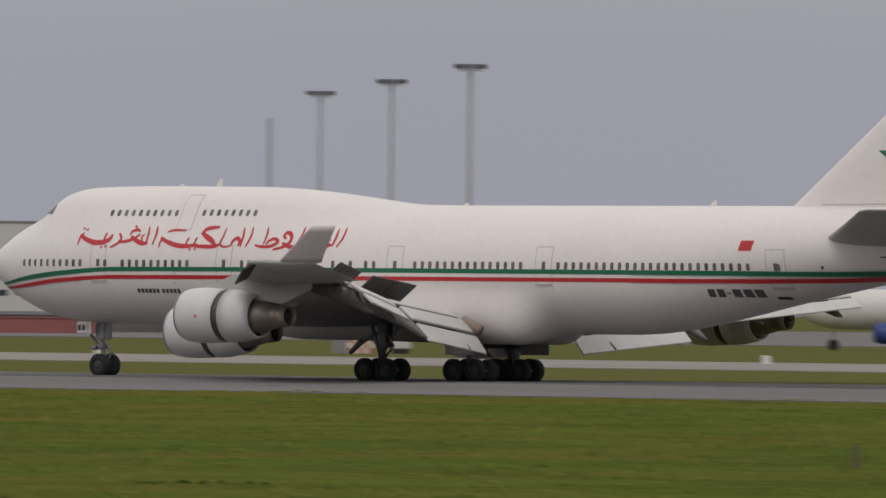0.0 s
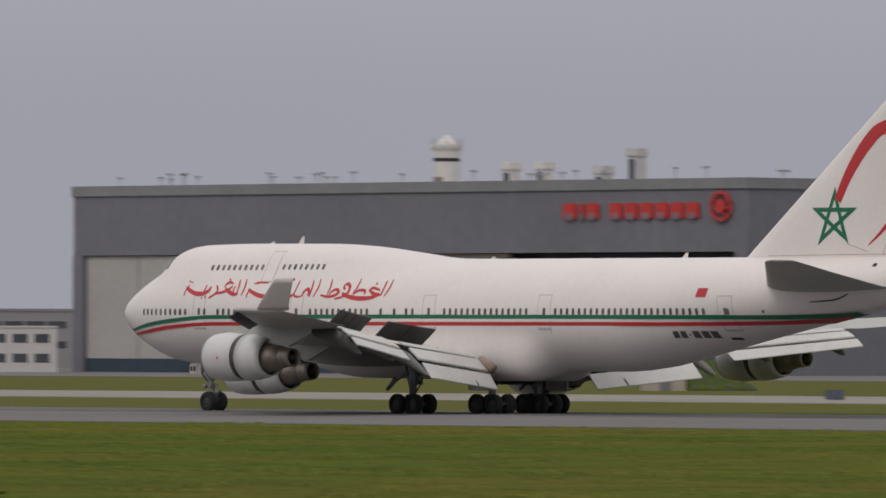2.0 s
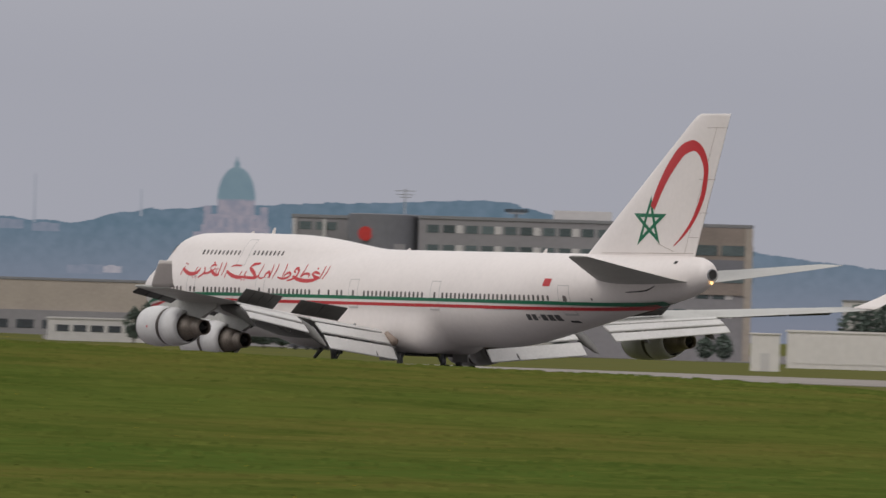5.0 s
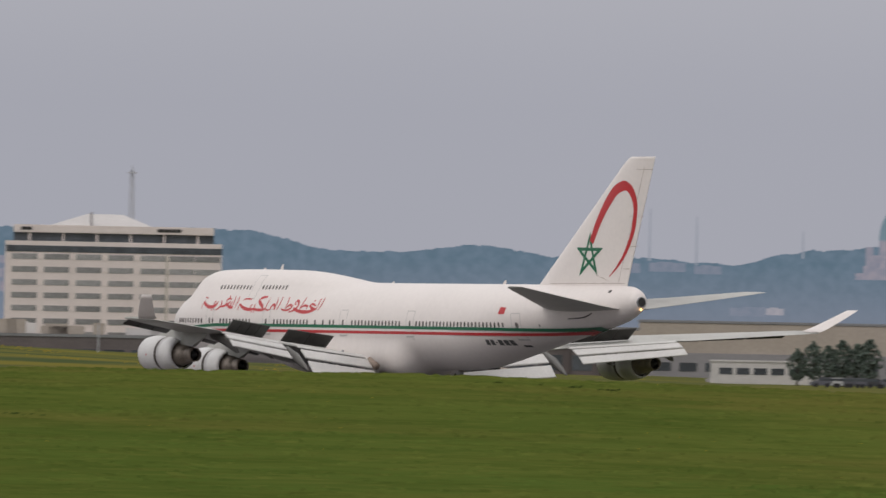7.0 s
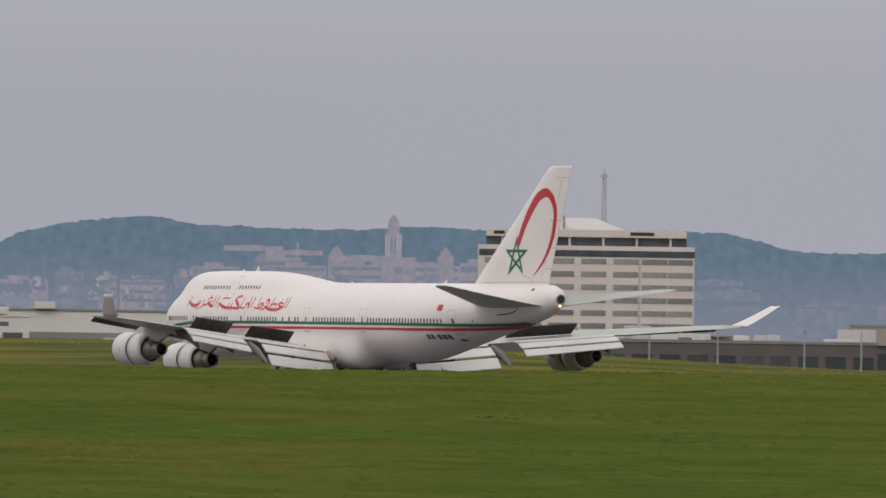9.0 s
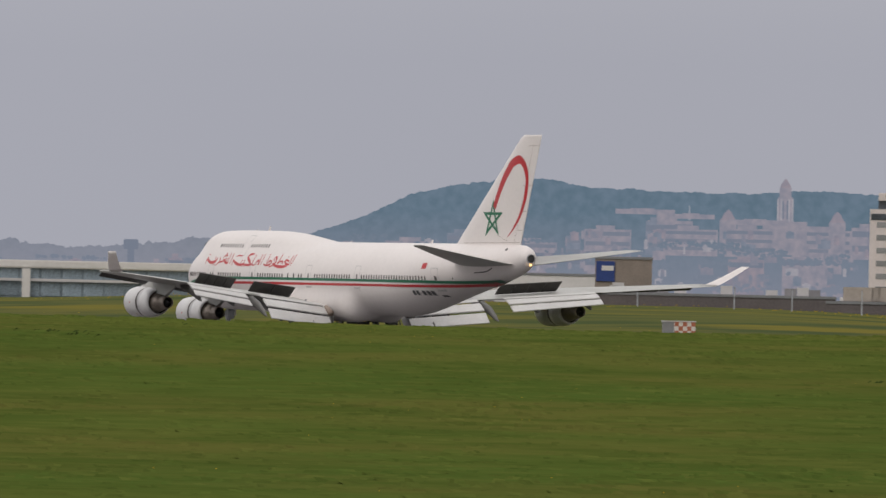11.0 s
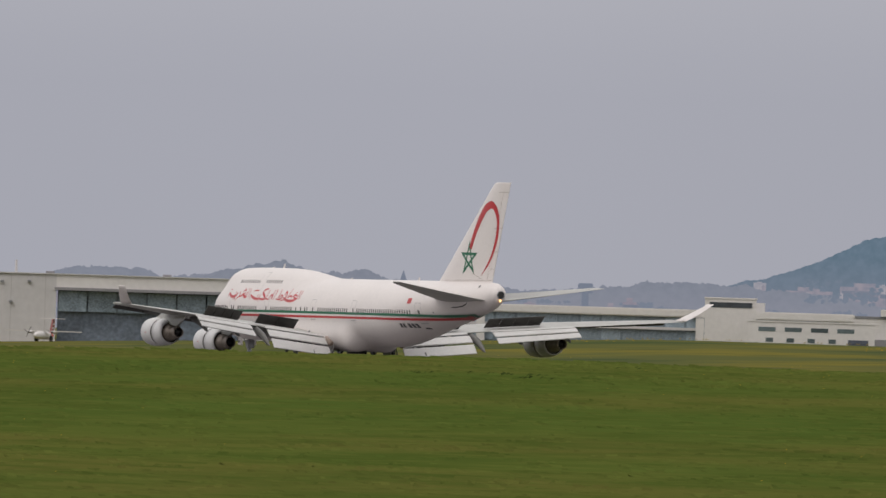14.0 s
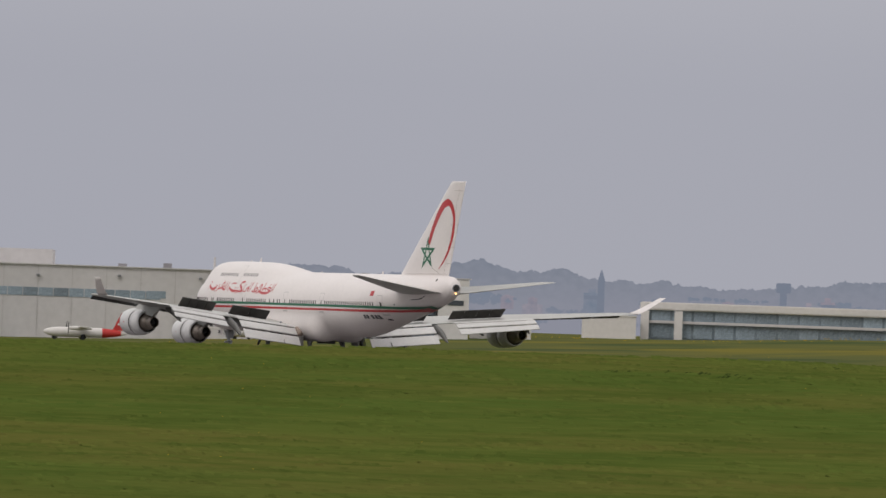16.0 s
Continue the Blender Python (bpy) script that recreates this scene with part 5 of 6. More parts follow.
        part("rail_post", boxes(((2.3 * math.cos(a) - .06, 2.3 * math.sin(a) - .06, 34.1), (2.3 * math.cos(a) + .06, 2.3 * math.sin(a) + .06, 35.0))), POLE, tw)
    rr = random.Random(3)
    for k in range(26):
        x = rr.uniform(x0 + 4, x1 - 4)
        bm = bmesh.new()
        h = rr.uniform(0.9, 1.7)
        rod(bm, (x, y0 - 1.5, top - 0.1), (x, y0 - 1.5, top + h), 0.09, n=6)
        box(bm, (x - rr.uniform(0.2, 0.7), y0 - 1.8, top + h - 0.2), (x + rr.uniform(0.2, 0.7), y0 - 1.2, top + h + 0.1))
        part("roof_vent", bm, POLE, t, "small vent or lamp on the roof edge")
    for k in range(12):
        y = rr.uniform(y1 + 3, y0 - 5)
        bm = bmesh.new()
        h = rr.uniform(0.6, 1.6)
        rod(bm, (x0 + 2, y, top - 0.1), (x0 + 2, y, top + h), 0.09, n=6)
        box(bm, (x0 + 1.6, y - rr.uniform(0.3, 2.2), top + h - 0.25), (x0 + 2.4, y + rr.uniform(0.3, 1.2), top + h + 0.1))
        part("roof_vent", bm, POLE, t)


def small_mesh(bm, name, mat):
    me = bpy.data.meshes.new(name)
    bm.to_mesh(me)
    bm.free()
    me.materials.append(mat)
    return me


rib = small_mesh(boxes(((-0.06, 0, 0), (0.06, 0.025, 8.6))), "cladding_rib", DARKCLAD)
rib2 = small_mesh(boxes(((-0.025, -0.06, 0), (0, 0.06, 26))), "cladding_rib", DARKCLAD)
build_hangar()


# -- high masts with lamps
for az, d, h in ((38.655, 1113, 30.0), (39.09, 1192, 30.0), (39.485, 1262, 30.0), (54.02, 1562, 21.9)):
    t = thing("floodlight_mast", "tall grey apron floodlight mast with a flat lamp crown", "mast", "apron floodlight masts", m=turned(az, d))
    bm = bmesh.new()
    rod(bm, (0, 0, 0), (0, 0, h - 0.6), 0.3, 0.18, 12)
    part("mast", bm, POLE, t)
    c = part("lamp_crown", boxes(((-1.2, -0.8, h - 0.75), (1.2, 0.8, h - 0.5))), POLE, t)
    for x in (-1.45, -0.75, 0.0, 0.75, 1.45):
        part("floodlight", boxes(((x - 0.3, -0.9, h - 0.5), (x + 0.3, 0.6, h)), bevel=0.05), RIM, c, "dark floodlight head")


t = thing("far_pole", "slim pale pole far behind the apron", "pole", m=turned(39.765, 1480))
bm = bmesh.new()
rod(bm, (0, 0, 0), (0, 0, 30.5), 0.32, 0.28, 10)
part("pole", bm, POLE, t)
t = thing("marker_stake", "short weathered marker stake in the grass", "stake", m=turned(36.5, 262, 0))
bm = bmesh.new()
rod(bm, (0, 0, -0.2), (0, 0, 0.62), 0.08, 0.07, 8)
part("stake", bm, material("weathered_wood", (0.14, 0.125, 0.075), 0.9, vary=0.2, scale=3), t)


# -- offices with a round tower (az 52.7 to 55.3)
def build_offices():
    d = 1500.0
    t, w, h = house("office_building", "grey four-storey office building with ribbon windows", 52.71, 54.56, d, 0.603, 24, GREYB)
    pane = pane_mesh("office_window", 1.75, 1.15, PANE)
    infill = pane_mesh("infill_panel", 1.0, 1.15, PALE)
    lvl = [over(e, d) - 0.55 for e in (0.103, 0.208, 0.313, 0.42, 0.53)]
    split = -w + (54.56 - 53.31) * radians(1) * d
    for i, z in enumerate(lvl):
        x = -w + 1.2
        while x < (split - 1.5 if i > 2 else w - 3):
            put("window", pane, t, x + 0.9, -0.02, z)
            put("window", pane, t, x + 3.25, -0.02, z)
            put("infill_panel", infill, t, x + 4.75, -0.02, z)
            x += 5.62
    part("brick_end", boxes(((split, -0.25, 9.6), (w, -0.05, h - 0.55))), BROWN, t, "brown clad upper end of the building")
    part("penthouse", boxes(((-w + 19.5, 6, h), (-w + 28.0, 16, h + 1.35)), bevel=0.05), PALE, t, "pale rooftop plant room")
    part("corner_pier", boxes(((w - 1.0, -0.35, 0), (w + 0.1, 0.5, h - 0.55))), TANB, t, "tan corner pier")
    bandp = pane_mesh("ribbon_window", 4.6, 1.5, PANE)
    window_rows(t, bandp, [11.4, 15.3], [split + 3.2 + 5.2 * k for k in range(int((w - split) / 5.2))], -0.3)
    part("spandrel", boxes(((split + 0.3, -0.34, 13.1), (w - 1.1, -0.26, 14.7))), GREYD, t)
    # round stair tower with a plain red disc
    r = d * radians(54.95 - 54.56) / 2
    tw = thing("round_tower", "round grey concrete stair tower with a red disc sign", "tower", m=turned(54.755, d))
    part("shaft", lathe([(-1, r), (over(0.60, d), r), (over(0.605, d), r - 0.3)], 40, "z"), GREYD, tw, smooth=False).location = (0, r - 1.5, 0)
    disc = part("disc_sign", lathe([(-0.25, 1.05), (0.1, 1.05)], 24, "y"), SIGNRED, tw, "round red sign")
    disc.location = (-2.6, -0.95, over(0.492, d))
    for k in range(3):
        part("pale_panel", boxes(((1.6, -1.56, 6.0 + k * 4), (3.2, -0.9, 7.6 + k * 4))), GREYB, tw)
    an = thing("roof_aerial", "thin roof mast with cross arms", "aerial", m=turned(54.64, d + 6))
    bm = bmesh.new()
    z = over(0.60, d)
    rod(bm, (0, 0, z - 0.6), (0, 0, over(0.75, d)), 0.12, n=6)
    for e, hw in ((0.735, 1.5), (0.715, 1.2), (0.70, 0.9)):
        box(bm, (-hw, -0.08, over(e, d)), (hw, 0.08, over(e, d) + 0.14))
    part("mast", bm, POLE, an)
    # the far wing
    t2, w2, h2 = house("office_wing", "pale grey office wing with paired windows", 54.95, 55.26, d + 8, 0.59, 20, GREYB)
    window_rows(t2, pane, lvl, [-w2 + 1.9, -w2 + 4.3, w2 - 2.6], -0.02)
    for x in (-w2 + 0.3, 0.6):
        part("concrete_fin", boxes(((x - 0.25, -0.5, 0), (x + 0.25, -0.03, h2 - 0.6))), PALE, t2)


build_offices()
house("grey_annex", "plain pale grey annex before the offices", 53.80, 54.03, 1460, 0.16, 10, DOORLEAF, parapet=0.3)


# -- brown offices and their neighbours (az 49.3 to 51.5)
t, w, h = house("brown_building", "brown brick four-storey building with recessed windows", 49.52, 51.43, 1650, 0.437, 26, BROWN)
pane = pane_mesh("recessed_window", 3.9, 1.6, PANED)
window_rows(t, pane, [2.6, 6.0, 9.4, 12.8], steps(-w + 1, w - 1, 10))
for x in steps(-w + 1, w - 1, 10):
    part("brick_pier", boxes(((x + 2.25, -0.4, 0), (x + 2.95, -0.03, h - 0.6))), BROWN, t)
p = part("plant_room", boxes(((w - 33.5, 6, h), (w - 16.3, 18, over(0.535, 1650)))), DARKB, t, "dark brown rooftop plant room")
part("plant_top", boxes(((w - 30.5, 8, over(0.535, 1650)), (w - 26.5, 14, over(0.578, 1650)))), DARKB, p)
for k in range(5):
    part("louvre", boxes(((w - 25 + k * 1.6, 5.9, h + 0.7), (w - 23.8 + k * 1.6, 5.98, h + 2.0))), HOLE, p)
t, w, h = house("white_annex", "white two-storey annex with square windows", 48.95, 49.84, 1520, 0.105, 14, PALE, parapet=0.3)
window_rows(t, pane_mesh("annex_window", 2.2, 1.3, PANED), [1.5, 4.4], steps(-w + 0.6, w - 0.6, 7))
t, w, h = house("white_annex", "pale far terminal block", 48.86, 49.4, 1800, 0.2, 20, GREYB)
window_rows(t, pane_mesh("annex_window", 3.4, 1.2, PANED), [3.5, 7.0], steps(-w + 1, w - 1, 4))
t, w, h = house("warehouse", "long pale flat warehouse behind the taxiway", 50.9, 52.5, 1290, 0.03, 30, WHITEB, parapet=0.3)
part("loading_dock", boxes(((w - 16, -6, -0.2), (w - 6.0, -0.05, over(-0.09, 1285))), ((w - 16.4, -6.4, over(-0.09, 1285)), (w - 5.6, 0, over(-0.075, 1285)))), DARKB, t, "dark low loading dock")
for k in range(6):
    part("wall_panel", boxes(((-w + 1 + 4.6 * k, -0.06, 0.6), (-w + 5.4 + 4.6 * k, -0.01, 4.1))), WHITEB, t)
t, w, h = house("white_shed", "small white equipment shed in the grass", 52.54, 52.70, 1150, 0.008, 4, WHITEB, parapet=0.2)
part("shed_door", boxes(((-0.5, -0.06, 0), (0.5, -0.01, 2.0))), PALE, t)
t, w, h = house("far_roofs", "pale far flat roofs behind the trees", 51.35, 52.2, 2300, 0.205, 20, PALE)

# -- tan and brown buildings further along (az 55.4 to 62.1)
t, w, h = house("tan_building", "long tan concrete building with a dark base", 55.3, 57.0, 1900, 0.195, 26, TANB)
part("lower_storey", boxes(((-w + 0.4, -0.7, -1), (w - 0.4, -0.03, 4.6))), GREYB, t)
window_rows(t, pane_mesh("low_window", 3.2, 1.6, PANED), [1.2], steps(-w + 2, w - 2, 11), -0.72)
t, w, h = house("low_building", "low pale building beside the car park", 55.95, 56.6, 1560, -0.02, 12, PALE, parapet=0.3)
window_rows(t, pane_mesh("shop_window", 2.0, 1.0, PANED), [1.4], steps(-w + 1, w - 1, 6))
t, w, h = house("brown_warehouse", "long brown warehouse with a grey upper band", 57.0, 58.45, 1750, 0.15, 40, DARKB)
part("upper_band", boxes(((-w - 0.1, -0.5, 5.2), (w + 0.1, -0.03, h - 0.55))), TANB, t, "greyish upper wall band")
pane = pane_mesh("bay_window", 3.4, 2.6, PANED)
window_rows(t, pane, [1.2], steps(-w + 2, w - 2, 8))
for x in steps(-w + 2, w - 2, 8):
    part("pier", boxes(((x + 2.4, -0.6, 0), (x + 2.8, -0.03, 5.2))), DARKB, t)
t, w, h = house("dark_warehouse", "low dark brown warehouse with pale roof units", 58.3, 60.75, 1700, 0.052, 40, DARKB)
for k, x in enumerate(steps(-w, w, 16)):
    put("window", pane, t, x, -0.02, 0.6)
rr = random.Random(11)
for k in range(24):
    x = rr.uniform(-w + 3, w - 3)
    s, e = rr.uniform(0.8, 3.2), rr.uniform(0.5, 2.4)
    part("roof_unit", boxes(((x - s, 3 + (k % 5) * 5, h), (x + s, 6 + (k % 5) * 5, h + e)), bevel=0.08), (PALE, WHITEB, TANB)[k % 3], t, "pale rooftop unit")
for k in range(12):
    az = 57.1 + 0.42 * k + rr.uniform(-0.1, 0.1)
    p = thing("light_pole", "thin grey street light pole", "street light", "street lights by the warehouses", m=turned(az, 1560))
    bm = bmesh.new()
    rod(bm, (0, 0, -0.5), (0, 0, 7.2), 0.14, 0.09, 8)
    part("pole", bm, POLE, p)
    part("lamp_head", boxes(((-0.1, -1.2, 7.05), (0.1, 0.1, 7.2))), STEEL, p)
t, w, h = house("dark_wall_building", "dark low flat building on the rise", 60.7, 62.1, 1760, 0.075, 12, DARKB, z0=1.0)
for k in range(14):
    x = rr.uniform(-w + 2, w - 2)
    part("roof_unit", boxes(((x - 1, 2, h), (x + 1, 5, h + rr.uniform(0.5, 1.6)))), (PALE, GREYB)[k % 2], t)
t, w, h = house("brown_box", "brown square building with a blue sign panel", 61.72, 62.035, 1900, 0.27, 12, BROWN, z0=1.5)
part("blue_panel", boxes(((-w + 0.2, -0.25, h - 4.6), (-w + 3.6, -0.02, h - 0.9))), BLUESIGN, t, "blue sign panel")
part("white_bar", boxes(((-w + 1.2, -0.3, h - 2.6), (-w + 3.4, -0.26, h - 1.7))), WHITEB, t)
t, w, h = house("white_long_building", "long white flat-roofed building on the far side", 62.02, 63.95, 2050, 0.17, 20, WHITEB, z0=1.5)
part("roof_block", boxes(((w - 34, -1, h), (w - 30, 8, h + 1.4)), bevel=0.05), WHITEB, t)
part("roof_block", boxes(((-w + 8, 3, h), (-w + 12, 9, h + 2.0)), bevel=0.05), WHITEB, t)
# grey box along the foot puts the lower storey's shade into colour
part("dark_base", boxes(((-w, -1.5, 1.5), (w, -0.03, 5.6))), GREYB, t, "grey lower storey, its shade put into the colour")
for k in range(12):
    x = rr.uniform(-w + 2, w - 4)
    part("parked_unit", boxes(((x, -4, 1.8), (x + rr.uniform(1.5, 4), -1.6, 4.2 + rr.uniform(0, 2))), bevel=0.1), (PALE, GREYB, WHITEB)[k % 3], t)

# -- the tall striped office block (az 59.3 to 60.5)
def build_block():
    d = 2800.0
    z = lambda e: over(e, d)
    w = d * radians(60.52 - 59.32) / 2
    t = thing("striped_office_block", "cream concrete office block with long dark window bands", "building", m=turned(59.92, d))
    part("wall", boxes(((-w, 0, 0), (w, 40, z(0.565)))), CREAM, t, "cream precast concrete walls")
    part("window_band", boxes(((-w + 0.3, -0.12, z(0.505)), (w + 0.05, 39, z(0.54)))), PANED, t, "dark ribbon of windows")
    part("recessed_storey", boxes(((-w + 2.2, 1.6, z(0.565)), (w - 2.2, 38, z(0.612)))), PANED, t, "dark recessed top storey")
    for x in steps(-w + 2, w - 2, 6):
        part("column", boxes(((x - 0.25, 0.9, z(0.565)), (x + 0.25, 1.58, z(0.612)))), CREAM, t)
    part("top_band", boxes(((-w + 2.2, 0.5, z(0.612)), (w - 2.2, 39, z(0.655))), bevel=0.1), CREAM, t, "cream concrete parapet band")
    for xa, xb in ((-w + 4.2, -w + 7.2), (w - 17.5, w - 11.0)):
        part("louvre", boxes(((xa, 0.42, z(0.625)), (xb, 0.49, z(0.643)))), HOLE, t)
    pane = pane_mesh("block_window", 6.8, 1.5, material("pale_grey_window_glass", (0.33, 0.325, 0.325), 0.25, vary=0.3, scale=0.3, per_object=0.25))
    for k in range(7):
        zz = z(0.478 - 0.0715 * k)
        for i in range(5):
            put("window", pane, t, -w + 5.3 + 8.7 * i, -0.05, zz - 0.7)
        for i in range(2):
            put("window", pane, t, w - 10.8 + 7.0 * i, -0.05, zz - 0.7)
    part("corner_joint", boxes(((w - 15.0, -0.1, 0), (w - 14.6, 0.05, z(0.5)))), BEIGE, t)
    bm = bmesh.new()
    zr, zt = z(0.655), z(0.722)
    rings(bm, [[(-w + 12, 4, zr), (w - 19, 4, zr), (w - 19, 30, zr), (-w + 12, 30, zr)], [(-w + 22, 12, zt), (w - 27, 12, zt), (w - 27, 22, zt), (-w + 22, 22, zt)]])
    part("hipped_roof", bm, PALE, t, "pale hipped roof")
    part("chimney", boxes(((-w + 22.8, 3, zr), (-w + 23.5, 4, zt + 0.4))), GREYB, t)
    m = thing("lattice_mast", "grey lattice radio mast behind the office block", "mast", m=turned(59.825, d + 45))
    bm = bmesh.new()
    for k in range(4):
        rod(bm, (0.7 * (-1) ** (k // 2), 0.7 * (-1) ** k, z(0.6)), (0.35 * (-1) ** (k // 2), 0.35 * (-1) ** k, z(0.985)), 0.15, n=5)
    for k in range(22):
        zz = z(0.62) + k * (z(0.98) - z(0.62)) / 22
        s = 0.7 - 0.35 * k / 22
        rod(bm, (-s, -s, zz), (s, -s, zz + 0.9), 0.07, n=4)
        rod(bm, (s, s, zz), (-s, s, zz + 0.9), 0.07, n=4)
    box(bm, (-1.3, -1, z(0.965)), (1.3, 1, z(0.972)))
    rod(bm, (0, 0, z(0.97)), (0, 0, z(1.012)), 0.12, n=5)
    part("lattice", bm, POLE, m)


build_block()

# -- glass terminal and its bridge-like wing (az 63.2 to 65.4)
t = thing("terminal", "long glass terminal building under a white roof slab", "building", m=turned(64.3, 2000))
w0 = 2000 * radians(1.1)
part("roof_slab", boxes(((-w0, -0.9, over(0.132, 2000)), (w0 + 3, 30, over(0.177, 2000))), bevel=0.2), WHITEB, t, "white roof slab")
g = part("glass_wall", boxes(((-w0 + 1, 0, 2.0), (w0, 26, over(0.132, 2000)))), TEAL, t, "teal glass wall")
tp = pane_mesh("terminal_pane", 3.6, 2.6, TEAL, 0.06)
for x in steps(-w0 + 2, w0 - 1, 18):
    put("window_pane", tp, t, x, -0.1, over(0.06, 2000))
    put("window_pane", tp, t, x, -0.1, over(-0.02, 2000))
part("floor_band", boxes(((-w0 + 0.5, -0.8, over(0.06, 2000)), (w0, -0.15, over(0.075, 2000)))), PALE, t, "pale floor band across the glass")
for x in (-w0 + 1.0, -w0 + 7.5, w0 * 0.3, w0 * 0.85):
    part("pillar", boxes(((x - 0.8, -1.4, 2.0), (x + 0.8, -0.9, over(0.13, 2000)))), WHITEB, t)
c, w, h = house("control_block", "white control block with a dark slit window", 63.66, 63.945, 1960, 0.25, 10, WHITEB, z0=4.2, parapet=0.3)
part("slit_window", boxes(((-w + 0.9, -0.1, h - 1.9), (w - 0.8, -0.02, h - 0.9))), PANED, c, "dark slit window")
c, w, h = house("white_low_block", "low white service block with small windows", 63.0, 63.7, 1940, 0.13, 12, WHITEB, z0=2.5, parapet=0.3)
window_rows(c, pane_mesh("service_window", 3.2, 0.8, PANE), [h - 2.0], steps(-w + 1, w - 3, 4))
window_rows(c, pane_mesh("service_window", 1.4, 0.8, PANE), [h - 4.0], steps(-w + 2, w - 6, 4))
# no opening here: a dark panel on the wall paints the bay's shade
part("open_bay", boxes(((w - 5.0, -0.06, 2.5), (w - 1.2, -0.01, h - 3.2))), SHADEDARK, c, "dark panel standing for the shade of an open bay")
house("low_store", "low white store beside the glass terminal", 65.42, 65.72, 1990, 0.095, 10, WHITEB, z0=1.5, parapet=0.25)
c = thing("water_tower", "dark square tank on a slim tower, hazy", "water tower", m=turned(64.61, 3600))
part("tank", boxes(((-2.6, 0, over(0.25, 3600)), (2.6, 5, over(0.305, 3600))), bevel=0.3), CITYD, c)
part("stem", boxes(((-1.2, 1, 0), (1.2, 4, over(0.25, 3600)))), CITYD, c)
c = thing("far_spire", "thin far church spire", "spire", m=turned(65.62, 3700))
part("spire", lathe([(0, 1.4), (over(0.29, 3700), 1.2), (over(0.345, 3700), 0.1)], 8, "z"), CITYD, c)

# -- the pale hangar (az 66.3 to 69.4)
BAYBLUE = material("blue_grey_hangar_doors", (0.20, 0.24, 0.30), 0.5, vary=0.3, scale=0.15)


def build_pale_hangar():
    d = 1550.0
    z = lambda e: over(e, d)
    X = lambda az: d * math.tan(radians(67.85 - az))
    t = thing("pale_hangar", "long pale grey hangar with an open dark bay", "hangar", m=turned(67.85, d))
    part("upper_wall", boxes(((X(67.54), 0, z(0.188)), (X(66.52), 45, z(0.262)))), WHITEB, t, "white wall over the bay")
    part("wall", boxes(((X(69.6), 0, -1), (X(67.54), 45, z(0.262)))), PALE, t, "pale grey clad wall")
    part("end_pier", boxes(((X(66.52), -0.4, -1), (X(66.35), 45, z(0.258)))), WHITEB, t, "white end pier")
    part("pier_window", boxes(((X(66.47), -0.5, z(0.118)), (X(66.38), -0.42, z(0.145)))), PANED, t)
    # blue-grey sheet just inside the bay, well short of the hangar's depth
    part("bay_back", boxes(((X(67.53), 2.3, -1), (X(66.53), 3, z(0.187)))), BAYBLUE, t, "blue-grey sheet just inside the bay")
    part("bay_floor", boxes(((X(67.53), 0.4, -1), (X(66.53), 2.25, 0.9))), CONCRETE, t)
    part("lintel", boxes(((X(67.55), -0.6, z(0.176)), (X(66.51), 1, z(0.192)))), GREYB, t, "grey door track over the bay")
    for k in range(6):
        a = 67.53 - 0.165 * k
        part("bay_glazing", boxes(((X(a) + 0.1, 1.2 + (k % 2) * 0.5, z(0.06)), (X(a - 0.16), 1.5 + (k % 2) * 0.5, z(0.172)))), TEAL, t, "teal glazed door leaf")
    bandp = pane_mesh("band_pane", 2.2, z(0.137) - z(0.09), TEAL)
    x = X(69.5)
    while x < X(68.04) - 1.2:
        put("window_pane", bandp, t, x + 1.1, -0.04, z(0.09))
        x += 2.3
    part("roof_edge", boxes(((X(69.62), -0.3, z(0.262)), (X(66.34), 45.3, z(0.268)))), PALE, t)
    part("upper_block", boxes(((X(69.6), 14, z(0.268)), (X(68.67), 40, z(0.352)))), PALE, t, "pale upper roof block")
    for az, e in ((68.05, 0.29), (67.6, 0.275), (66.95, 0.275), (68.3, 0.28)):
        part("roof_unit", boxes(((X(az), 4, z(0.267)), (X(az) + 1.3, 6, z(e + 0.005)))), GREYB, t)
    bm = bmesh.new()
    rod(bm, (X(67.765), 3, z(0.262)), (X(67.765), 3, z(0.338)), 0.22, 0.15, 8)
    part("flue", bm, PALE, t, "slim roof flue")
    part("side_window", boxes(((X(68.1), -0.05, z(0.098)), (X(68.03), -0.01, z(0.138)))), TEAL, t)
    rr = random.Random(5)
    for k in range(11):
        x = X(69.5) + (X(67.6) - X(69.5)) * k / 10
        part("wall_seam", boxes(((x - 0.03, -0.05, 0), (x + 0.03, -0.01, z(0.26)))), DOORLEAF, t)
    for az, e in ((67.85, 0.21), (67.7, 0.215), (67.9, 0.08), (67.8, 0.1), (68.75, 0.2), (68.3, 0.21)):
        part("wall_lamp", boxes(((X(az), -0.5, z(e)), (X(az) + 0.5, -0.02, z(e) + 0.3))), TRIMGREY, t)
    house("low_store", "low white store beside the hangar", 66.0, 66.34, d + 30, 0.04, 10, WHITEB, parapet=0.25)


build_pale_hangar()


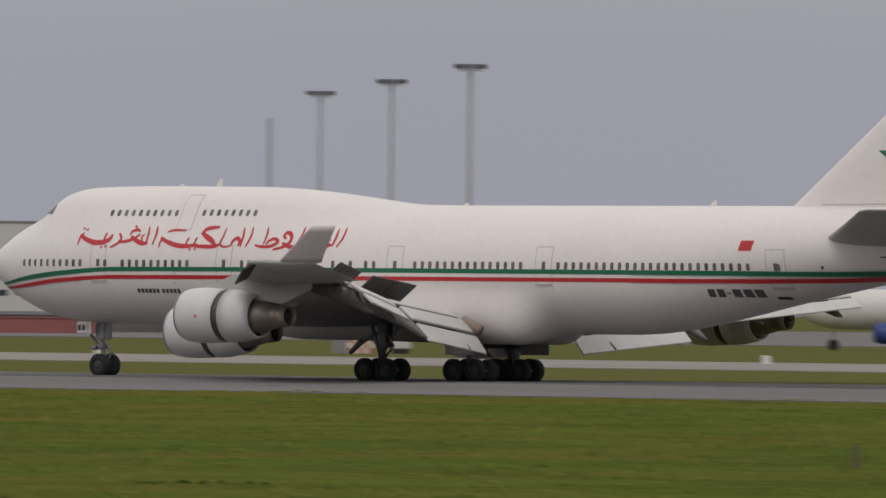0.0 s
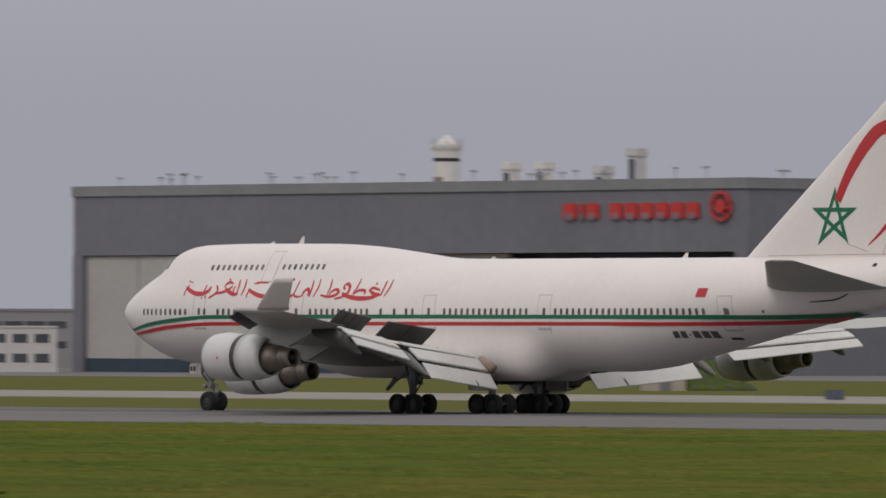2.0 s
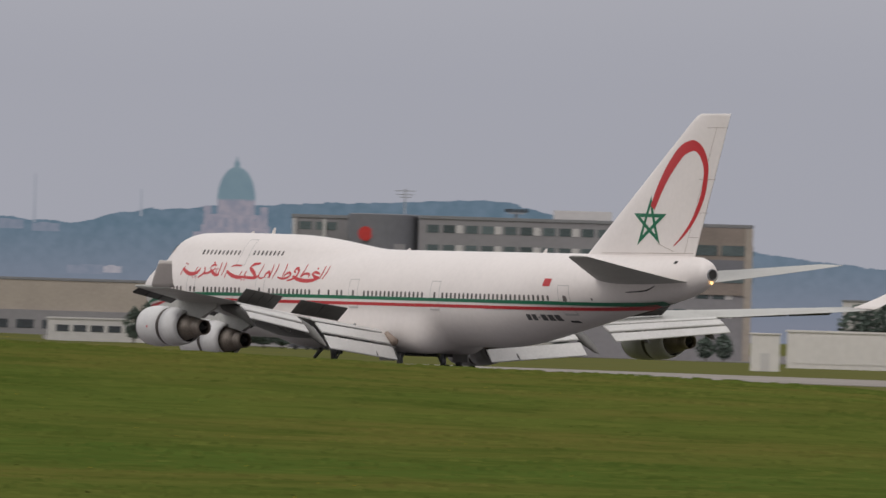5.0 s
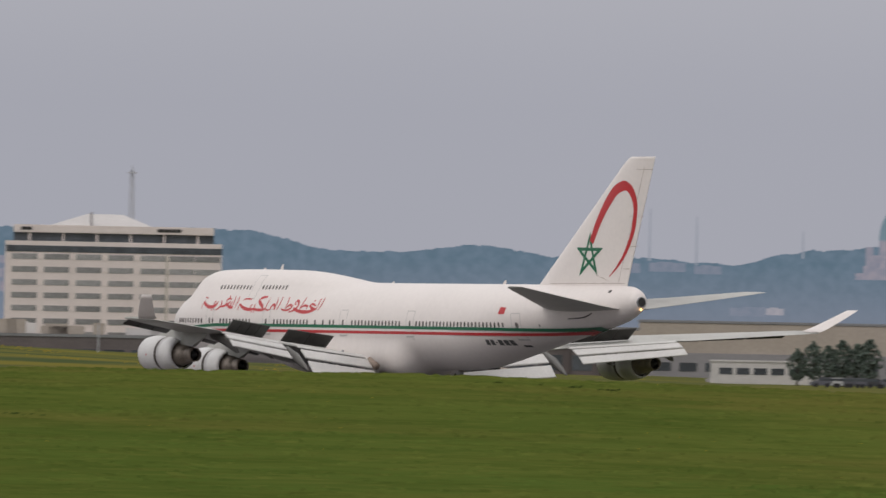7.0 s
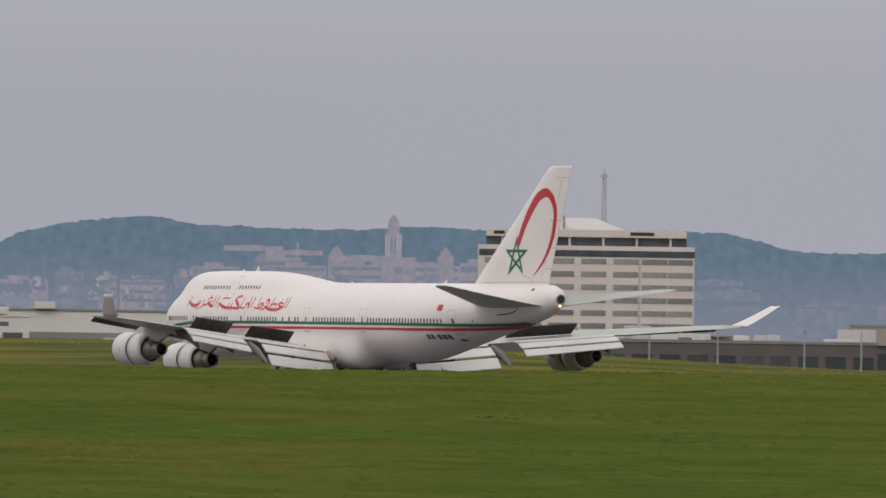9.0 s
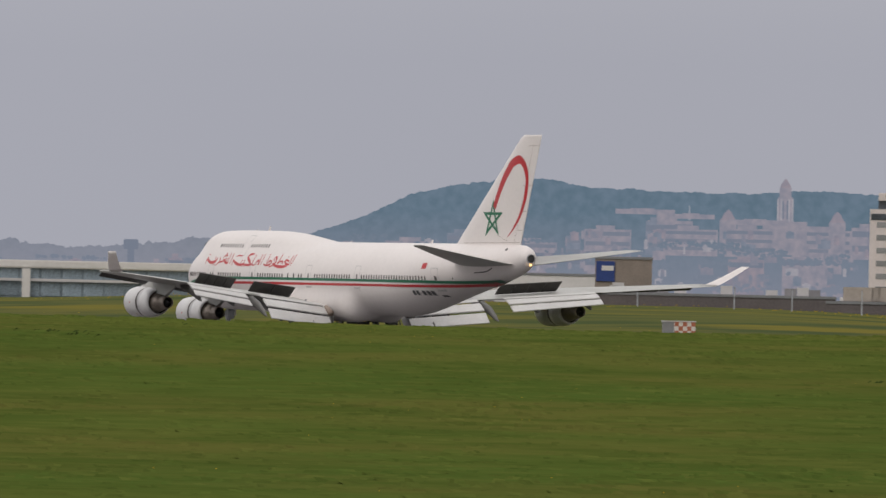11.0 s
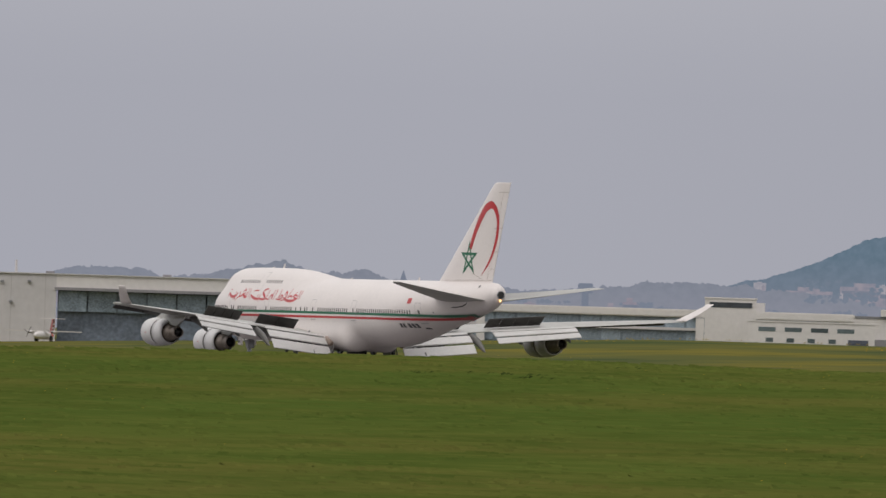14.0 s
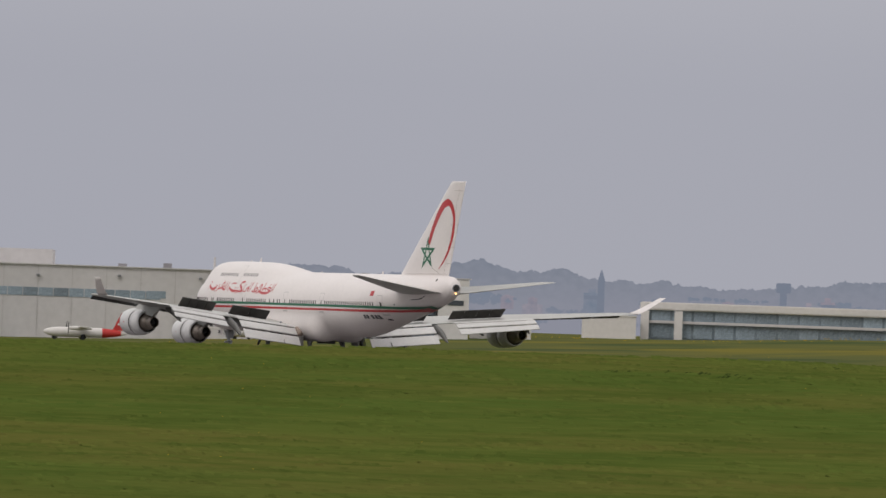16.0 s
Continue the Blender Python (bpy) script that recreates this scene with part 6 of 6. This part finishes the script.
# -- parked aircraft
def turboprop(az, d, zg, head, scale, label, tail=None):
    """A high-winged twin turboprop with a red tail."""
    t = thing("turboprop", label, "airplane", m=turned(az, d, zg) @ pose(0, 0, 0, 0, 0, head))
    s = scale
    part("body", lathe([(-11 * s, 0.1), (-10.6 * s, 0.55 * s), (-9 * s, 1.1 * s), (-7 * s, 1.3 * s), (4 * s, 1.3 * s), (8 * s, 0.9 * s), (11 * s, 0.25 * s)], 20), WHITEB, t, "white fuselage", smooth=True).location = (0, 0, 2.0 * s)
    part("rear_stripe", lathe([(4.5 * s, 1.3 * s), (8.02 * s, 0.93 * s), (9.5 * s, 0.62 * s)], 20, caps=False), SIGNRED, t, "red rear fuselage", smooth=True).location = (0, 0, 2.0 * s)
    part("wing", boxes(((-2.2 * s, -13 * s, 3.3 * s), (0.3 * s, 13 * s, 3.6 * s)), bevel=0.1 * s), WHITEB, t)
    for y in (-4 * s, 4 * s):
        n = part("engine_nacelle", lathe([(-4.6 * s, 0.15 * s), (-4.3 * s, 0.45 * s), (-2 * s, 0.6 * s), (1.5 * s, 0.3 * s)], 14), WHITEB, t, smooth=True)
        n.location = (0, y, 3.1 * s)
        bm = bmesh.new()
        for k in range(4):
            a = k * math.pi / 2 + 0.4
            rod(bm, (-4.65 * s, 0, 0), (-4.65 * s, 1.9 * s * math.cos(a), 1.9 * s * math.sin(a)), 0.12 * s, 0.06 * s, 6)
        part("propeller", bm, HOLE, n)
    f = part("fin", rings(bmesh.new(), [[(7.2 * s, -0.15, 2.8 * s), (10.8 * s, -0.15, 2.8 * s), (10.8 * s, 0.15, 2.8 * s), (7.2 * s, 0.15, 2.8 * s)], [(9.6 * s, -0.1, 7.6 * s), (11.8 * s, -0.1, 7.6 * s), (11.8 * s, 0.1, 7.6 * s), (9.6 * s, 0.1, 7.6 * s)]]), tail or SIGNRED, t, "painted tail fin")
    part("white_curl", boxes(((8.6 * s, -0.25, 4.2 * s), (10.0 * s, 0.25, 4.8 * s)), ((9.3 * s, -0.25, 5.5 * s), (10.6 * s, 0.25, 6.0 * s))), WHITEB, f)
    part("tailplane", boxes(((9.5 * s, -4 * s, 7.55 * s), (11.3 * s, 4 * s, 7.75 * s))), WHITEB, t)
    for x, y in ((-8 * s, 0), (-0.6 * s, 2.6 * s), (-0.6 * s, -2.6 * s)):
        g = part("gear_leg", boxes(((x - 0.1, y - 0.1, 0.3), (x + 0.1, y + 0.1, 1.4 * s))), STEEL, t)
        part("tyre", lathe([(-0.15, 0.2), (-0.15, 0.4), (0.15, 0.4), (0.15, 0.2)], 14, "y"), RUBBER, g).location = (x, y, 0.4)
    return t


turboprop(68.47, 1420, 0.45, 4, 0.52, "small white turboprop with a red curled tail")
turboprop(67.60, 1440, 1.3, 74, 0.42, "small white parked aircraft with a slim T-tail", DULLRED)

# part of a parked white airliner with a blue belly
t = thing("parked_airliner", "white parked airliner with a blue belly", "airplane", m=turned(36.62, 1000) @ pose(0, 0, 0, 0, 0, 8))
part("body", lathe([(-3.6, 0.1), (-3.4, 0.6), (-2.6, 1.2), (-1.2, 1.75), (1.0, 1.95), (24, 1.95), (30, 1.2), (36, 0.3)], 32), WHITEB, t, "white fuselage", smooth=True).location = (0, 0, 4.0)
part("belly", boxes(((4, -1.5, 1.75), (18, 1.5, 2.7)), bevel=0.4), BLUESIGN, t, "blue belly")
part("wing", rings(bmesh.new(), [[(5, 1, 3.0), (12, 1, 3.0), (12, 1, 3.5), (5, 1, 3.5)], [(15, -17, 4.2), (17, -17, 4.2), (17, -17, 4.4), (15, -17, 4.4)]]), PALE, t)
part("engine", lathe([(-0.5, 0.8), (0, 1.0), (2.2, 1.0), (3.4, 0.6)], 20), BLUESIGN, t, "blue engine pod", smooth=True).location = (3.5, -5.5, 1.7)
for x, y in ((-0.2, 0), (10, 2.5), (10, -2.5)):
    g = part("gear_leg", boxes(((x - 0.12, y - 0.12, 0.4), (x + 0.12, y + 0.12, 2.3))), STEEL, t)
    part("tyre", lathe([(-0.25, 0.3), (-0.25, 0.55), (0.25, 0.55), (0.25, 0.3)], 16, "y"), RUBBER, g).location = (x, y, 0.55)

# -- low things in the airfield
def checker_shed(az, d, w, h, label):
    z0 = ground_z(az, d)
    t = thing("checkered_shed", label, "shed", m=turned(az, d, z0))
    part("body", boxes(((-w / 2, 0, -0.1), (w / 2, 2.2, h))), WHITEB, t)
    part("roof", boxes(((-w / 2 - 0.1, -0.1, h), (w / 2 + 0.1, 2.3, h + 0.12))), PALE, t)
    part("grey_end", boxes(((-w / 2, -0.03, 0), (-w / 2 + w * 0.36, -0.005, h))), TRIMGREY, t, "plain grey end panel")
    n = 8
    for r in range(3):
        for k in range(n):
            if (k + r) % 2 and k > 2:
                c = w / n
                part("checker", boxes(((-w / 2 + c * k, -0.03, h * r / 3), (-w / 2 + c * (k + 1), -0.005, h * (r + 1) / 3))), ORANGE, t, "orange checker square")


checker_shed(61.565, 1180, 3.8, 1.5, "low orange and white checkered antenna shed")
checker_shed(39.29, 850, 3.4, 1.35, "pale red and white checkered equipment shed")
t = thing("generator_box", "grey equipment trailer by the shed", "trailer", m=turned(39.03, 850))
part("body", boxes(((-0.9, 0, 0.4), (0.9, 1.4, 1.5)), bevel=0.08), PALE, t)
part("base", boxes(((-0.7, 0.1, 0), (0.7, 1.2, 0.4))), RUBBER, t)
for az, d in ((42.82, 735), (49.9, 960), (40.7, 690), (37.0, 700), (44.3, 745)):
    t = thing("marker_board", "small white taxiway marker board", "marker", "taxiway markers", m=turned(az, d))
    part("board", boxes(((-0.3, 0, 0.25), (0.3, 0.15, 0.85)), bevel=0.03), WHITEB, t)
    part("leg", boxes(((-0.2, 0.03, -0.1), (-0.1, 0.1, 0.25)), ((0.1, 0.03, -0.1), (0.2, 0.1, 0.25))), POLE, t)
t = thing("dark_marker", "dark squat airfield sign on the grass", "sign", m=turned(44.64, 790))
part("board", boxes(((-0.75, 0, 0.1), (0.75, 0.4, 0.85)), bevel=0.05), SHADEDARK, t)
part("foot", boxes(((-0.6, 0.05, -0.1), (0.6, 0.35, 0.1))), POLE, t)
t, w, h = house("red_fence", "long low red hoarding before the apron", 42.7, 43.2, 1280, -0.075, 0.4, DULLRED, parapet=0.2)
t, w, h = house("red_fence", "long low red hoarding before the apron", 40.7, 41.3, 1280, -0.09, 0.4, DULLRED, parapet=0.2)
t, w, h = house("pale_far_block", "pale far building beside the hangar", 40.9, 41.6, 2100, 0.44, 20, PALE)
window_rows(t, pane_mesh("far_window", 3.0, 1.2, PANED), [5, 9, 13], steps(-w + 1, w - 1, 5))
t, w, h = house("low_terminal", "low dark terminal building with a white roof", 40.0, 41.4, 1350, -0.06, 12, DARKB)
# gravel heap
bm = bmesh.new()
hp = []
for r_, z_ in ((10.5, 0.0), (8, 0.8), (5, 1.5), (2.2, 1.9), (0.3, 2.0)):
    hp.append([(r_ * math.cos(a) * (1 + 0.12 * noise.noise((math.cos(a) * 2, math.sin(a) * 2, z_))), r_ * 0.5 * math.sin(a), z_ + 0.15 * noise.noise((math.cos(a) * 3, r_, 1))) for a in (2 * math.pi * k / 28 for k in range(28))])
o = part("gravel_heap", rings(bm, hp), GRAVEL, None, smooth=True)
o.matrix_basis = turned(57.86, 1500, 0.05)
tagged(o, "long pale heap of gravel beside the warehouse", "gravel heap")


# -- trees, bushes and cars
def tree(az, d, h, r, z0, shape, seed, label="leafy green tree by the buildings, greyed by painted haze"):
    rr_ = random.Random(seed)
    t = thing("tree", label, "tree", "trees by the buildings", m=turned(az, d, z0))
    bm = bmesh.new()
    rod(bm, (0, 0, -0.3), (0.1, 0, h * 0.55), 0.05 * h ** 0.8, 0.02 * h ** 0.8, 8)
    for k in range(5):
        a = rr_.uniform(0, 6.28)
        rod(bm, (0, 0, h * (0.25 + 0.07 * k)), (r * 0.6 * math.cos(a), r * 0.6 * math.sin(a), h * (0.45 + 0.09 * k)), 0.09, 0.03, 5)
    part("trunk", bm, BARK, t)
    verts, faces = [], []
    for k in range(520):
        u = rr_.random()
        if shape == "cone":
            zc = h * (0.1 + 0.88 * u)
            rad = r * (1 - u) ** 0.8 * math.sqrt(rr_.random()) + 0.1
        else:
            zc = h * (0.18 + 0.8 * u)
            rad = r * math.sqrt(max(0.05, 1 - (2 * u - 0.9) ** 2)) * rr_.random() ** 0.4
        a = rr_.uniform(0, 6.28)
        rad *= 0.8 + 0.35 * noise.noise((math.cos(a) * 2, math.sin(a) * 2, zc / 1.5 + seed))
        c = Vector((rad * math.cos(a), rad * math.sin(a), zc + 0.3 * noise.noise((a, zc, seed))))
        s = rr_.uniform(0.12, 0.3) * (0.5 + r / 4)
        for j in range(2):
            n = Vector((rr_.uniform(-1, 1), rr_.uniform(-1, 1), rr_.uniform(-0.3, 1))).normalized()
            e1 = n.orthogonal().normalized()
            e2 = n.cross(e1)
            i = len(verts)
            verts += [tuple(c + e1 * s), tuple(c + e2 * s * 0.8), tuple(c - e1 * s), tuple(c - e2 * s * 0.8)]
            faces.append((i, i + 1, i + 2, i + 3))
    me = bpy.data.meshes.new("crown")
    me.from_pydata(verts, [], faces)
    me.materials.append(HAZELEAF)
    o_ = new("crown", me)
    o_.parent = t


k = 0
for az, h, r, sh in ((55.09, 5.8, 1.9, "cone"), (54.66, 4.6, 1.0, "cone"), (54.57, 5.0, 1.2, "cone"), (54.5, 4.4, 1.1, "cone"), (54.43, 4.8, 1.3, "cone"), (54.35, 4.2, 1.2, "cone"), (54.28, 4.6, 1.4, "cone"), (54.2, 4.8, 1.2, "cone"), (54.0, 4.6, 1.6, "round"), (53.9, 4.2, 1.4, "round"), (53.75, 4.4, 1.5, "round"), (55.4, 4.4, 2.6, "round"), (55.5, 4.6, 2.4, "round"), (55.3, 3.8, 2.0, "round"), (52.85, 4.0, 1.8, "round"), (52.95, 3.6, 1.6, "round")):
    k += 1
    tree(az, 1470, h, r, -0.1, sh, k)
for az, h, r in ((55.72, 7.0, 2.4), (55.79, 6.4, 2.2), (55.87, 6.9, 2.2), (55.95, 6.0, 2.2), (56.03, 6.6, 1.9), (56.12, 5.4, 1.8)):
    k += 1
    tree(az, 1500, h, r, -0.1, "round", k)
for az, h, r in ((51.44, 9.0, 4.0), (51.52, 9.5, 3.8), (51.6, 9.0, 3.6), (51.68, 8.6, 3.8), (51.77, 9.2, 3.9), (51.86, 9.0, 3.7), (51.95, 9.4, 3.9), (52.04, 8.8, 3.6), (52.12, 9.1, 3.9), (49.95, 4.8, 2.3)):
    k += 1
    tree(az, 1560, h, r, -0.1, "round", k)


def bunker(az, d):
    """A store dug into a grassed mound, with a plain concrete front and a steel door."""
    t = thing("earth_bunker", "beige concrete bunker front in a grassed earth mound", "bunker", m=turned(az, d))
    part("front_wall", boxes(((-2.1, 0, -0.2), (2.1, 0.6, 3.1)), bevel=0.06), TANB, t, "beige concrete front wall")
    part("coping", boxes(((-2.2, -0.08, 3.1), (2.2, 0.7, 3.25)), bevel=0.03), PALE, t)
    part("door", boxes(((-0.35, -0.06, 0), (0.75, 0.02, 2.25))), GREYD, t, "grey steel door")
    part("vent", lathe([(3.1, 0.25), (3.85, 0.25), (3.86, 0.5), (4.0, 0.4)], 12, "z"), WHITEB, t, "small white roof vent").location = (1.6, 2.4, 0)
    bm = bmesh.new()
    loops = []
    for u in range(9):
        f = u / 8
        rx, ry, zz = 6.6 * (1 - f) ** 0.62 + 0.05, 6.0 * (1 - f) ** 0.6 + 0.05, 3.5 * f
        loops.append([(2.1 + (rx if math.cos(a) > 0 else rx * 0.66) * math.cos(a) * (1 + 0.08 * noise.noise((math.cos(a) * 3, math.sin(a) * 3, f * 4))), 6.4 + ry * math.sin(a), zz - 0.1 + 0.12 * noise.noise((math.cos(a) * 5, f * 6, 2))) for a in (2 * math.pi * k / 40 for k in range(40))])
    part("mound", rings(bm, loops), GRASS, t, "rough green grass over the mound", smooth=True)
    rr_ = random.Random(8)
    verts, faces = [], []
    for k in range(900):
        a, f = rr_.uniform(0, 6.28), rr_.random() ** 1.4
        rx, ry = 6.6 * (1 - f) ** 0.62, 6.0 * (1 - f) ** 0.6
        c = Vector((2.1 + (rx if math.cos(a) > 0 else rx * 0.66) * math.cos(a), 6.4 + ry * math.sin(a), 3.5 * f - 0.05))
        s_, i = rr_.uniform(0.1, 0.28), len(verts)
        e = Vector((rr_.uniform(-1, 1), rr_.uniform(-1, 1), 0)) * s_
        verts += [tuple(c - e), tuple(c + e), tuple(c + e * 0.4 + Vector((0, 0, s_ * 1.3))), tuple(c - e * 0.6 + Vector((0, 0, s_)))]
        faces.append((i, i + 1, i + 2, i + 3))
    me = bpy.data.meshes.new("bush_leaves")
    me.from_pydata(verts, [], faces)
    me.materials.append(HAZELEAF)
    o_ = new("bush_leaves", me)
    o_.parent = t
    o_["label"] = "green weeds on the mound, greyed by painted haze"


bunker(45.59, 962)


def car(az, d, mat, label):
    t = thing("parked_car", label, "car", "parked cars", m=turned(az, d, 0.02))
    bm = bmesh.new()
    prof = [(-2.2, 0.3), (-2.25, 0.75), (-1.4, 0.9), (-0.75, 1.4), (0.8, 1.42), (1.6, 0.95), (2.2, 0.85), (2.2, 0.3)]
    rings(bm, [[(x, y, z if z < 1 else z) for x, z in prof] for y in (-0.85, 0.85)])
    part("body", bm, mat, t)
    part("side_glass", boxes(((-0.75, -0.87, 0.95), (0.85, -0.855, 1.3))), PANED, t)
    for x in (-1.35, 1.35):
        part("wheel", lathe([(-0.9, 0.12), (-0.9, 0.32), (-0.65, 0.32), (-0.65, 0.12)], 12, "y"), RUBBER, t).location = (x, 0, 0.32)
        part("wheel", lathe([(0.65, 0.12), (0.65, 0.32), (0.9, 0.32), (0.9, 0.12)], 12, "y"), RUBBER, t).location = (x, 0, 0.32)


rr = random.Random(21)
for i in range(26):
    az = (54.0 + 0.062 * i) if i < 20 else 55.62 + 0.07 * (i - 20)
    light = rr.random() < 0.55
    car(az + rr.uniform(-0.015, 0.015), 1440, CARW if light else CARD, "pale parked car by the offices" if light else "dark parked car by the offices")


def motions():
    walk(airliner, [(t, pose(x, RUNWAY_Y, 0.0)) for t, x in PLANE])


motions()
